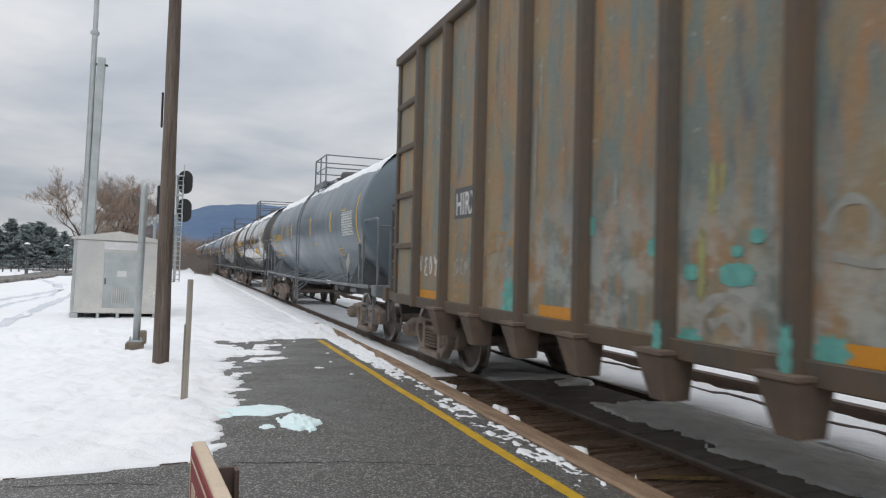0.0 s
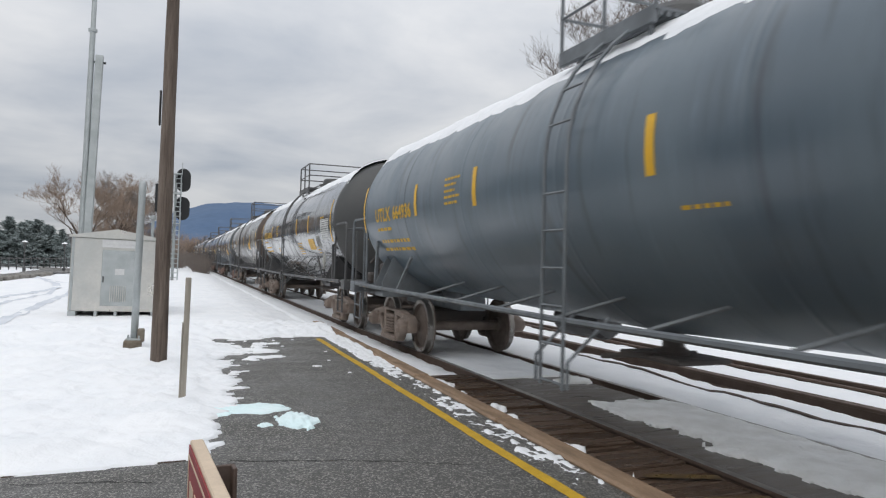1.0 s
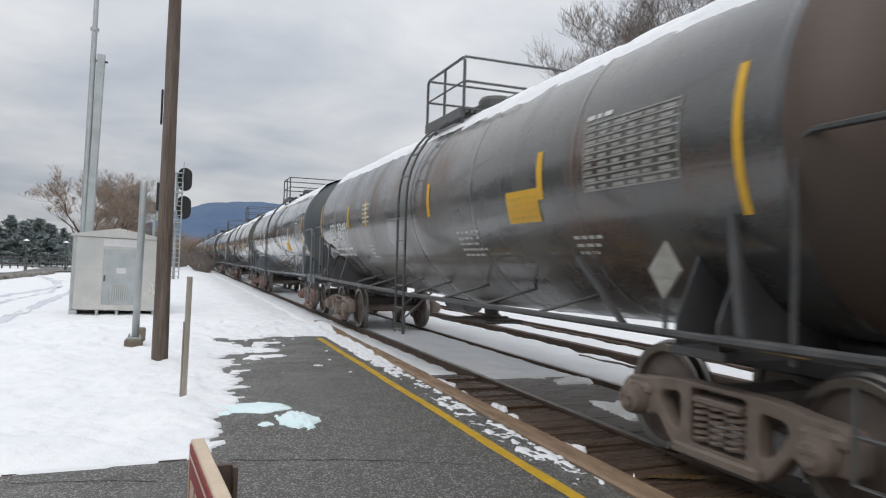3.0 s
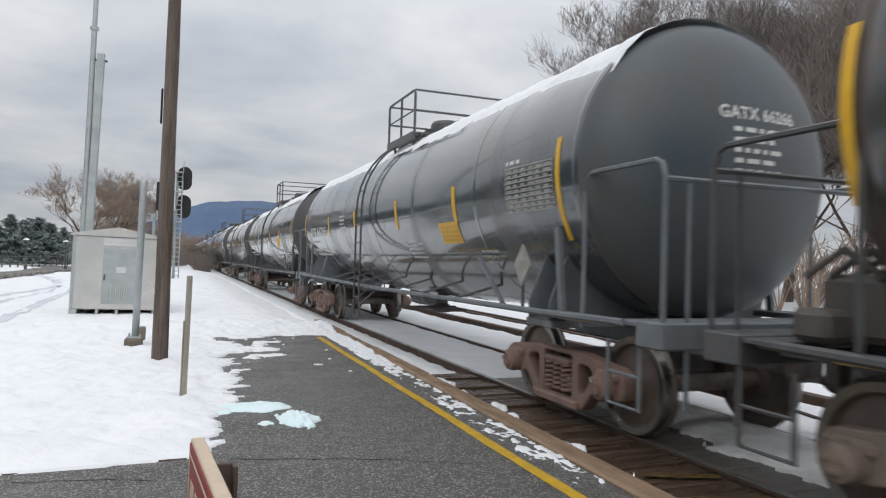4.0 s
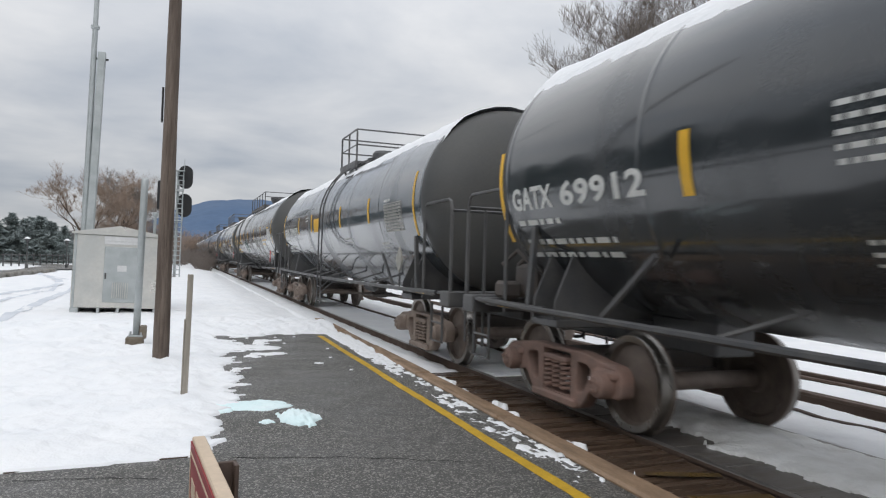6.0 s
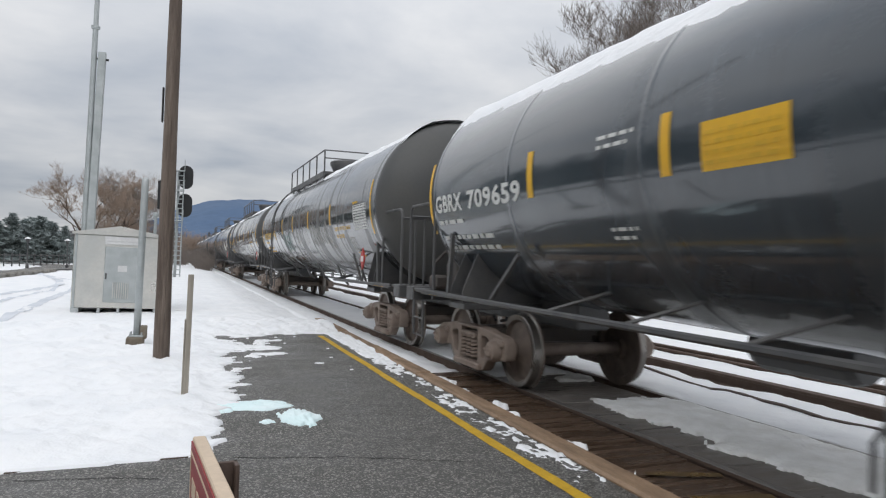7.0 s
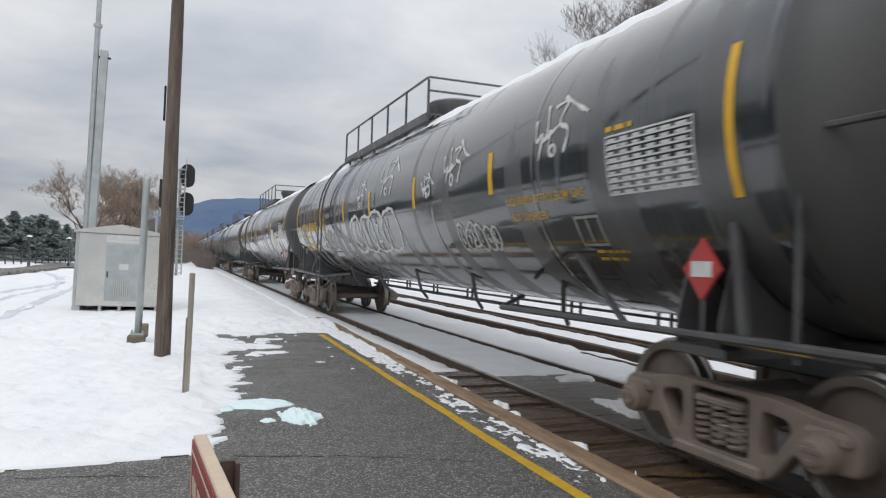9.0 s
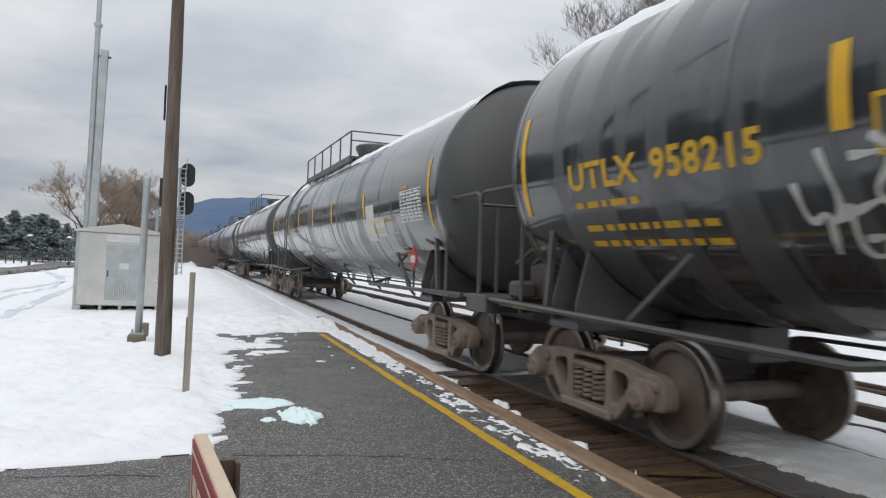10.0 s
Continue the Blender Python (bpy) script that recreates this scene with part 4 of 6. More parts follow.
# the road across the yard, with its kerb stones and fence
def lie(pts, widths, name, material, lift, parent=None):
    """A band that lies on the snow."""
    ob = ribbon(name, pts, widths, 0.0, material, parent)
    for v in ob.data.vertices:
        v.co.z = snow_at(v.co.x, v.co.y) + lift
    return ob


def along(pts, n):
    """Points spread evenly over a smooth line through pts."""
    out = []
    for k in range(n + 1):
        f = k / n * (len(pts) - 1)
        i = min(int(f), len(pts) - 2)
        p0, p1, p2, p3 = (Vector(pts[max(0, min(len(pts) - 1, i + j))]) for j in (-1, 0, 1, 2))
        u = f - i
        q = 0.5 * ((2 * p1) + (p2 - p0) * u + (2 * p0 - 5 * p1 + 4 * p2 - p3) * u * u + (3 * p1 - p0 - 3 * p2 + p3) * u ** 3)
        out.append((q[0], q[1]))
    return out


line = along([site(*q)[:2] for q in [(-12.6, -20), (-13.2, 20), (-13.7, 45), (-14.1, 60), (-15.4, 80), (-21, 104), (-40, 128)]], 70)
road = lie(line, [2.8] * len(line), "road", ASPHALT, 0.09)
tagged(road, "wet asphalt road between snow banks", "road", kind="structure")
for pts, wide in (([(-4.2, 13.0), (-4.4, 17.3), (-4.8, 22.3), (-5.4, 31), (-7.5, 44), (-12.4, 56)], 0.34), ([(-7.6, 18.0), (-7.2, 28), (-7.0, 32.6), (-7.2, 38.6), (-9.5, 48), (-12.4, 58)], 0.4), ([(-5.7, 15.0), (-5.9, 19.5), (-6.2, 25), (-6.3, 32), (-8.0, 42)], 0.22)):
    line = along([site(*q)[:2] for q in pts], 90)
    t_ = lie(line, [wide * (0.7 + 0.5 * abs(fbm(x, y, 0.8, 2.0))) for x, y in line], "tyre_track", TRODDEN, 0.008)
    tagged(t_, "grey tyre track pressed into the snow", "tyre track", kind="structure")
stones = thing("kerb_stones", "row of rough kerb stones at the road edge", "kerb", kind="structure")
for k in range(14):
    bm = bmesh.new()
    box(bm, (-0.22, -0.5, -0.1), (0.22, 0.5, 0.16 + random.uniform(0, 0.07)), 0.05)
    x, y = -12.1 - 0.03 * k + random.uniform(-0.1, 0.1), 40.5 + k * 1.7
    x, y, _ = site(x, y)
    part("stone", bm, MASONRY, stones, m=pose(x, y, snow_at(x, y) + 0.02))
fence = thing("rail_fence", "low dark rail fence beyond the road", "fence")
fx = lambda k: site(-25.5 + k * 0.30, 66 + k * 2.2)[:2]
for k in range(24):
    bm = bmesh.new()
    box(bm, (-0.05, -0.05, -0.3), (0.05, 0.05, 1.15), 0.01)
    part("post", bm, BLACK_STEEL, fence, m=pose(*fx(k), 0))
for z in (0.5, 1.0):
    bm = bmesh.new()
    tube(bm, [(*fx(0), z), (*fx(23), z)], 0.045, 6)
    part("rail", bm, BLACK_STEEL, fence)


def street_lamp(x, y, tall):
    s = thing("street_lamp", "black post-top street lamp capped with snow", "street lamp", pose(*site(x, y)[:2], 0) @ Matrix.Scale(site(x, y)[2], 4), "street lamps on the road")
    bm = bmesh.new()
    lathe(bm, [(0, -0.2), (0.16, -0.2), (0.16, 0.5), (0.06, 0.7), (0.05, tall), (0, tall)], 10, "z")
    part("post", bm, BLACK_STEEL, s)
    bm = bmesh.new()
    lathe(bm, [(0, tall), (0.12, tall), (0.2, tall + 0.35), (0, tall + 0.35)], 10, "z")
    part("lantern", bm, BLACK_STEEL, s)
    bm = bmesh.new()
    lathe(bm, [(0, tall + 0.35), (0.34, tall + 0.36), (0.16, tall + 0.5), (0, tall + 0.56)], 10, "z")
    part("snow_cap", bm, SNOW, s)


for az, dist, tall in ((-12.85, 78, 2.9), (-10.2, 80, 2.9)):
    street_lamp(*polar(az, dist), tall)


def house():
    x, y = polar(-10.2, 165)
    h = thing("house", "white clapboard house with a grey roof among trees", "house", pose(*site(x, y)[:2], 0, 0, 0, 25) @ Matrix.Scale(site(x, y)[2], 4))
    bm = bmesh.new()
    box(bm, (-4, -3.5, -0.3), (4, 3.5, 4.6), 0.03)
    part("wall", bm, HOUSE_WHITE, h)
    bm = bmesh.new()
    fr = [bm.verts.new((a, -3.9, b)) for a, b in ((-4.4, 4.5), (4.4, 4.5), (0, 7.3))]
    bk = [bm.verts.new((a, 3.9, b)) for a, b in ((-4.4, 4.5), (4.4, 4.5), (0, 7.3))]
    bm.faces.new(fr)
    bm.faces.new(bk[::-1])
    for k in range(3):
        bm.faces.new((fr[k], fr[(k + 1) % 3], bk[(k + 1) % 3], bk[k]))
    part("roof", bm, ROOF_GREY, h)
    for a in (-2.4, 0, 2.4):
        bm = bmesh.new()
        box(bm, (a - 0.45, -3.56, 1.6), (a + 0.45, -3.49, 3.2), 0.01)
        part("window", bm, BLACK_STEEL, h)


house()
# ---- the train ----
SPEED = 14.42
BODY = {"gondola": (0.96, 0.99, 0.94), "short": (0.96, 0.925, 0.953), "long": (0.96, 0.942, 0.953)}      # proportions of the car bodies
WHEEL_R = 0.457
AXLE = 0.889


def flat_casting(outline, holes, half_thick, round_):
    """A plate in the y-z plane with openings through it and rounded edges."""
    cu = bpy.data.curves.new("casting", "CURVE")
    cu.dimensions = "2D"
    cu.fill_mode = "BOTH"
    cu.extrude = half_thick - round_
    cu.bevel_depth = round_
    cu.bevel_resolution = 1
    cu.offset = -round_
    for ring in [outline] + holes:
        sp = cu.splines.new("POLY")
        sp.points.add(len(ring) - 1)
        for q, (a, b) in zip(sp.points, ring):
            q.co = (a, b, 0, 1)
        sp.use_cyclic_u = True
    ob = bpy.data.objects.new("casting", cu)
    me = bpy.data.meshes.new_from_object(ob)
    bpy.data.objects.remove(ob)
    bm = bmesh.new()
    bm.from_mesh(me)
    bpy.data.meshes.remove(me)
    for v in bm.verts:
        v.co = Vector((v.co.z, v.co.x, v.co.y))
    return bm


def rounded(ring, r):
    """Corners of a ring cut round."""
    out = []
    n = len(ring)
    for k in range(n):
        p, q, o = Vector(ring[k]), Vector(ring[k - 1]), Vector(ring[(k + 1) % n])
        a = p + (q - p).normalized() * min(r, (q - p).length * 0.45)
        b = p + (o - p).normalized() * min(r, (o - p).length * 0.45)
        out += [tuple(a * (1 - t) ** 2 + p * 2 * t * (1 - t) + b * t * t) for t in (0, 0.33, 0.67, 1)]
    return out


def side_frame_mesh(material):
    """Cast side frame: arched top, two windows, spring opening, pedestals over the bearings. Lies in the y-z plane at x = 0."""
    right = [(0.50, 0.70), (0.78, 0.655), (1.02, 0.64), (1.12, 0.56), (1.12, 0.37), (1.04, 0.34), (0.74, 0.34), (0.66, 0.38), (0.50, 0.19), (0.42, 0.13)]
    ring = right + [(-a, b) for a, b in reversed(right)]
    window = [(0.385, 0.60), (0.60, 0.575), (0.63, 0.50), (0.48, 0.31), (0.385, 0.29)]
    seat = [(-0.27, 0.235), (0.27, 0.235), (0.27, 0.655), (-0.27, 0.655)]
    bm = flat_casting(rounded(ring, 0.07), [rounded(window, 0.06), rounded([(-a, b) for a, b in reversed(window)], 0.06), rounded(seat, 0.03)], 0.075, 0.018)
    box(bm, (-0.13, -0.42, 0.135), (0.09, 0.42, 0.225), 0.02)
    # end of the bolster over the springs
    box(bm, (-0.10, -0.235, 0.55), (0.12, 0.235, 0.605), 0.015)
    for s in (-1, 1):
        box(bm, (-0.12, s * AXLE - 0.17, 0.50), (0.10, s * AXLE + 0.17, 0.60), 0.03)
        before = set(bm.verts)
        lathe(bm, [(0, -0.12), (0.075, -0.12), (0.085, -0.10), (0.115, -0.09), (0.13, -0.05), (0.13, 0.06), (0, 0.06)], 18, "x")
        for k in range(3):
            a = k * 2.094 + 0.5
            p, q = math.cos(a) * 0.05, math.sin(a) * 0.05
            box(bm, (-0.14, p - 0.016, q - 0.016), (-0.115, p + 0.016, q + 0.016), 0.004)
        for v in bm.verts:
            if v not in before:
                v.co += Vector((-0.10, s * AXLE, WHEEL_R))
    me = mesh_of("side_frame", bm, material, True)
    me.set_sharp_from_angle(angle=radians(35))
    return me


def spring_mesh(material):
    bm = bmesh.new()
    for y0 in (-0.155, 0.0, 0.155):
        pts = [(0.068 * math.cos(a), y0 + 0.068 * math.sin(a), 0.265 + 0.30 * k / 48) for k, a in ((k, k / 8 * 2 * math.pi) for k in range(49))]
        tube(bm, pts, 0.017, 5)
    return mesh_of("spring_nest", bm, material)


def wheelset_mesh():
    bm = bmesh.new()
    r = WHEEL_R
    for s in (-1, 1):
        c = s * GAUGE
        # from the outer face to the flange on the inner side
        prof = [(0.0, c + s * 0.05), (0.10, c + s * 0.07), (0.13, c + s * 0.05), (0.17, c + s * 0.02), (0.36, c + s * 0.0), (0.385, c + s * 0.05), (r - 0.012, c + s * 0.062), (r - 0.003, c + s * 0.055),
                (r, c - s * 0.03), (r + 0.028, c - s * 0.045), (r + 0.026, c - s * 0.07), (0.39, c - s * 0.072), (0.36, c - s * 0.03), (0.15, c - s * 0.03), (0.13, c - s * 0.09), (0.0, c - s * 0.09)]
        mats = [0, 0, 0, 0, 0, 1, 1, 1, 1, 0, 0, 0, 0, 0, 0]
        lathe(bm, prof, 40, "x", mats)
        # a chalked mark and bolt on the hub show the turning
        box(bm, (c + s * 0.06 - 0.02, 0.02, -0.025), (c + s * 0.06 + 0.012, 0.09, 0.025), 0.004)
    lathe(bm, [(0, -0.98), (0.07, -0.98), (0.085, -0.66), (0.085, 0.66), (0.07, 0.98), (0, 0.98)], 12, "x")
    bm.normal_update()
    me = mesh_of("wheelset", bm, [WHEEL, TREAD])
    me.shade_smooth()
    me.set_sharp_from_angle(angle=radians(35))
    return me


FRAME_MESH = {"rust": side_frame_mesh(CAST), "dark": side_frame_mesh(surface("grey_brown_cast_steel", (0.075, 0.066, 0.062), (0.055, 0.047, 0.043), 5, 50, (0.6, 0.85), bump=0.35))}
SPRING_MESH = spring_mesh(CAST)
WHEELSET_MESH = wheelset_mesh()


def bolster_mesh():
    bm = bmesh.new()
    box(bm, (-0.95, -0.2, 0.42), (0.95, 0.2, 0.68), 0.03)
    lathe_at(bm, 0, 0, 0.68, 0.2, 0.1, 16)
    for s in (-1, 1):
        box(bm, (-0.62, s * 0.42 - 0.05, 0.40), (0.62, s * 0.42 + 0.05, 0.50), 0.015)   # brake beams
        for x in (-0.66, 0.66):
            box(bm, (x - 0.05, s * 0.42 - 0.06, 0.34), (x + 0.05, s * 0.42 + 0.02, 0.58), 0.015)
    return mesh_of("truck", bm, DARK_CAST)


BOLSTER_MESH = bolster_mesh()


def truck(parent, y, style="rust"):
    t = part("truck", BOLSTER_MESH, None, parent, "four-wheeled cast steel truck", pose(0, y, 0))
    for s in (-1, 1):
        part("side_frame", FRAME_MESH[style], None, t, m=pose(s * 1.0, 0, 0, 0, 0, 0 if s < 0 else 180))
        part("spring_nest", SPRING_MESH, None, t, m=pose(s * 1.03, 0, 0))
        part("wheelset", WHEELSET_MESH, None, t, "steel wheels on an axle", pose(0, s * AXLE, WHEEL_R))
    return t


# marks on a round shell: u runs to the viewer's right on the platform side, v up


def on_shell(radius, centre, u0, v0, off=0.006):
    def at(u, v, lift=0.0):
        a = (v0 + v - centre) / radius
        r = radius + off + lift
        return (-r * math.cos(a), u0 - u, centre + r * math.sin(a))
    return at


def on_flat(x, u0, v0):
    return lambda u, v, lift=0.0: (x - lift, u0 - u, v0 + v)


def on_head(radius, centre, half, bulge, u0, v0):
    def at(u, v, lift=0.0):
        x, z = u0 + u, v0 + v
        r = min(0.999, math.hypot(x, z) / radius)
        return (x, -(half + bulge * math.sqrt(1 - r * r)) - 0.006 - lift, centre + z)
    return at


def patch(bm, at, u0, v0, u1, v1, nu=1, nv=4, lift=0.0):
    g = [[bm.verts.new(at(u0 + (u1 - u0) * i / nu, v0 + (v1 - v0) * j / nv, lift)) for i in range(nu + 1)] for j in range(nv + 1)]
    for j in range(nv):
        for i in range(nu):
            bm.faces.new((g[j][i], g[j][i + 1], g[j + 1][i + 1], g[j + 1][i]))


def lettering(name, text, at, high, material, parent, width=1.0, bold=0.0):
    cu = bpy.data.curves.new("lettering", "FONT")
    cu.body = text
    cu.size = high * 1.42
    cu.resolution_u = 3
    cu.space_character = 1.06
    cu.offset = bold * high * 0.5
    ob = bpy.data.objects.new("lettering", cu)
    me = bpy.data.meshes.new_from_object(ob)
    bpy.data.objects.remove(ob)
    bm = bmesh.new()
    bm.from_mesh(me)
    bpy.data.meshes.remove(me)
    bmesh.ops.triangulate(bm, faces=bm.faces[:])
    lo, hi = min(v.co.y for v in bm.verts), max(v.co.y for v in bm.verts)
    for k in range(1, 6):      # cut across, so that tall strokes follow the shell
        bmesh.ops.bisect_plane(bm, geom=bm.verts[:] + bm.edges[:] + bm.faces[:], plane_co=(0, lo + (hi - lo) * k / 6, 0), plane_no=(0, 1, 0))
    x0, x1 = min(v.co.x for v in bm.verts), max(v.co.x for v in bm.verts)
    y0, y1 = min(v.co.y for v in bm.verts), max(v.co.y for v in bm.verts)
    for v in bm.verts:
        v.co = Vector(at((v.co.x - x0) / (x1 - x0) * width, (v.co.y - y0) / (y1 - y0) * high))
    return part(name, bm, material, parent)


def bars(name, at, rows, material, parent, seed=1):
    """Small writing as rows of bars: (left, bottom, length, height, word gap)."""
    rng = random.Random(seed)
    bm = bmesh.new()
    for u, v, length, high in rows:
        e = u
        while e < u + length:
            w = min(high * rng.uniform(1.2, 4.0), u + length - e)
            if w > high * 0.4:
                patch(bm, at, e, v, e + w, v + high, 1, 1)
            e += w + high * 0.95
    return tagged(part(name, bm, material, parent), kind="stuff")


def stroke(bm, at, pts, w, smooth=3):
    """A brush line through points, rounded off."""
    p = [Vector((a, b, 0)) for a, b in pts]
    for _ in range(smooth):
        q = [p[0]]
        for a, b in zip(p, p[1:]):
            q += [a.lerp(b, 0.25), a.lerp(b, 0.75)]
        p = q + [p[-1]]
    last = None
    for k, c in enumerate(p):
        d = p[min(k + 1, len(p) - 1)] - p[max(k - 1, 0)]
        if d.length < 1e-6:
            continue
        n = Vector((-d.y, d.x, 0)).normalized() * w * 0.5 * (0.75 + 0.25 * math.sin(k * 0.6))
        pair = (bm.verts.new(at((c + n).x, (c + n).y)), bm.verts.new(at((c - n).x, (c - n).y)))
        if last:
            bm.faces.new((last[0], last[1], pair[1], pair[0]))
        last = pair


def tag_scrawl(at, size, parent, material, seed, w=0.05):
    """A quick spray-painted scrawl of loops and slashes."""
    rng = random.Random(seed)
    bm = bmesh.new()
    shapes = (((0, .7), (.1, .3), (.3, .5), (.2, .1)), ((.3, .9), (.4, .4), (.2, .3), (.7, .5)), ((.5, .8), (.9, .85), (.6, .5), (1.0, .45), (.8, .1)), ((.45, .5), (.4, .1), (.6, .05), (.62, .25), (.44, .2)), ((.7, .95), (1.2, .6), (1.35, .55)))
    for s in shapes:
        j = [(a * size + rng.uniform(-.04, .04) * size, b * size + rng.uniform(-.04, .04) * size) for a, b in s]
        stroke(bm, at, j, w)
    return part("spray_scrawl", bm, material, parent, "white spray-painted scrawl")


def bubble_scrawl(at, size, parent, material, seed, w=0.09, n=4, step=0.55):
    """Rounded, overlapping outlined letters, each of another shape and tilt."""
    rng = random.Random(seed)
    bm = bmesh.new()
    shapes = (((.35, .75), (.5, .45), (.4, .3)), ((.5, .7), (.3, .5), (.5, .3), (.6, .5), (.45, .5)), ((.35, .7), (.6, .65), (.4, .5), (.6, .3), (.35, .3)), ((.5, .8), (.3, .4), (.5, .22), (.62, .4), (.45, .45)), ((.4, .78), (.42, .3)))
    for j in range(n):
        wide, high = size * step * rng.uniform(1.05, 1.35), size * rng.uniform(0.8, 1.08)
        x, y = j * size * step, size * rng.uniform(-0.06, 0.10)
        lean, pinch = rng.uniform(-0.12, 0.22), rng.uniform(0.0, 0.22)
        ring = []
        for k in range(15):
            a = 2 * math.pi * k / 14 + 0.4
            r = 1 - pinch * math.cos(2 * a + seed) + rng.uniform(-0.07, 0.07)
            b = 0.5 + 0.5 * r * math.sin(a)
            ring.append((x + wide * (0.5 + 0.5 * r * math.cos(a)) + lean * b * size, y + high * b))
        ring[-1] = ring[0]
        stroke(bm, at, ring, w, 3)
        sh = shapes[(j * 2 + seed) % 5]
        stroke(bm, at, [(x + a * wide + lean * b * size, y + b * high) for a, b in sh], w * 0.8, 3)
    return part("spray_scrawl", bm, material, parent, "white bubble-lettered spray paint")


def cursive_scrawl(at, length, high, parent, material, seed, w=0.04):
    """A hurried running line of slanting strokes and narrow loops."""
    rng = random.Random(seed)
    bm = bmesh.new()
    pts, a = [], 0.0
    while a < length:
        top = high * rng.uniform(0.7, 1.05)
        foot = high * rng.uniform(0.0, 0.22)
        pts += [(a, foot), (a - 0.28 * high, top * 0.6), (a - 0.42 * high, top), (a - 0.25 * high, top * 1.04), (a + 0.1 * high, foot + 0.3 * high)]
        a += high * rng.uniform(0.26, 0.5)
    stroke(bm, at, pts, w, 2)
    return part("spray_scrawl", bm, material, parent, "pale running scrawl of spray paint")


def stripe(parent, at, u, v, high, wide=0.11):
    bm = bmesh.new()
    patch(bm, at, u, v, u + wide, v + high, 1, 8)
    part("reflective_stripe", bm, YELLOW, parent)


def data_panel(parent, at, w, h, rows, cols, material, seed=4):
    rng = random.Random(seed)
    bm = bmesh.new()
    t = 0.016
    for k in range(rows + 1):
        patch(bm, at, 0, h * k / rows, w, h * k / rows + t, 4, 1)
    patch(bm, at, 0, 0, t, h, 1, 6)
    patch(bm, at, w - t, 0, w, h, 1, 6)
    for k in range(rows):
        for j in range(cols):
            u = 0.04 + (w - 0.06) * j / cols
            patch(bm, at, u, h * (k + 0.3) / rows, u + (w / cols) * rng.uniform(0.45, 0.85), h * (k + 0.72) / rows, 1, 1)
    part("data_panel", bm, material, parent, "lined panel of small stencilled writing")


def placard(parent, m, material, size=0.19):
    bm = bmesh.new()
    c = [(0, size * 1.2), (-size, 0), (0, -size * 1.2), (size, 0)]
    fr = [bm.verts.new((-0.012, a, b)) for a, b in c]
    bk = [bm.verts.new((0.012, a, b)) for a, b in c]
    bm.faces.new(fr)
    bm.faces.new(bk[::-1])
    for k in range(4):
        bm.faces.new((fr[k], fr[(k + 1) % 4], bk[(k + 1) % 4], bk[k]))
    p = part("hazard_placard", bm, material, parent, "diamond-shaped hazard placard", m)
    bm = bmesh.new()
    box(bm, (-0.018, -size * 0.55, -size * 0.3), (-0.0125, size * 0.55, size * 0.3))
    part("label_field", bm, WHITE_PAINT if material is RED else OLD_WHITE, p)
    return p


HEAD = {
    "grey": surface("dull_slate_tank_end", (0.135, 0.175, 0.205), (0.11, 0.145, 0.17), 1.2, 30, (0.45, 0.6), bump=0.05),
    "black": surface("dull_black_tank_end", (0.066, 0.068, 0.069), (0.088, 0.086, 0.08), 0.9, 30, (0.42, 0.6), bump=0.05, third=(0.055, 0.055, 0.055)),
    "brown": surface("brown_tank_end", (0.105, 0.072, 0.055), (0.075, 0.06, 0.05), 0.9, 30, (0.5, 0.65), bump=0.05),
    "blue": surface("dull_blue_grey_tank_end", (0.075, 0.095, 0.11), (0.10, 0.095, 0.088), 0.9, 30, (0.4, 0.55), bump=0.05),
}


def tank_shell_mesh(name, radius, half, bulge, seams, material):
    bm = bmesh.new()
    prof = [(0, -half - bulge)]
    for k in range(1, 11):
        a = k / 10 * math.pi / 2
        prof.append((radius * math.sin(a), -half - bulge * math.cos(a)))
    for y in seams:
        prof += [(radius, y - 0.05), (radius, y - 0.03), (radius + 0.005, y - 0.012), (radius + 0.005, y + 0.012), (radius, y + 0.03), (radius, y + 0.05)]
    for k in range(10, -1, -1):
        a = k / 10 * math.pi / 2
        prof.append((radius * math.sin(a), half + bulge * math.cos(a)))
    ends = [1] * 10 + [0] * (len(prof) - 21) + [1] * 10
    lathe(bm, prof, 72, "y", ends)
    if half < 8:      # the belly slopes down to the outlet in the middle
        for v in bm.verts:
            if v.co.z < 0:
                v.co.z -= 0.17 * max(0.0, 1 - abs(v.co.y) / half) * (-v.co.z / radius) ** 5
    me = mesh_of(name, bm, [material, HEAD["grey"]], True)
    me.set_sharp_from_angle(angle=radians(50))
    return me


def snow_cap_mesh(radius, half, seed, gaps=()):
    """Snow lying along the top of the shell, with a ragged lower edge."""
    v, f = [], []
    n = int(half * 2 / 0.12)
    m = 10
    for k in range(n + 1):
        y = -half + 2 * half * k / n
        wide = (0.94 if radius < 1.55 else 0.80) + 0.07 * fbm(y, 0, 0.6, seed) + 0.035 * fbm(y, 0, 3.5, seed + 2)
        for g in gaps:
            if g[0] < y < g[1]:
                wide *= 0.90
        shift = 0.05 * fbm(y, 5, 0.5, seed)
        for j in range(m + 1):
            s = j / m * 2 - 1
            a = math.pi / 2 + (s * wide + shift)
            r = radius - 0.014 + 0.085 * (1 - abs(s) ** 3) * (0.8 + 0.5 * fbm(y, s, 2.5, seed + 1))
            v.append((r * math.cos(a), y, r * math.sin(a)))
    for k in range(n):
        for j in range(m):
            a = k * (m + 1) + j
            f.append((a, a + 1, a + m + 2, a + m + 1))
    return raw_mesh("snow_cap", v, f, SNOW, True)


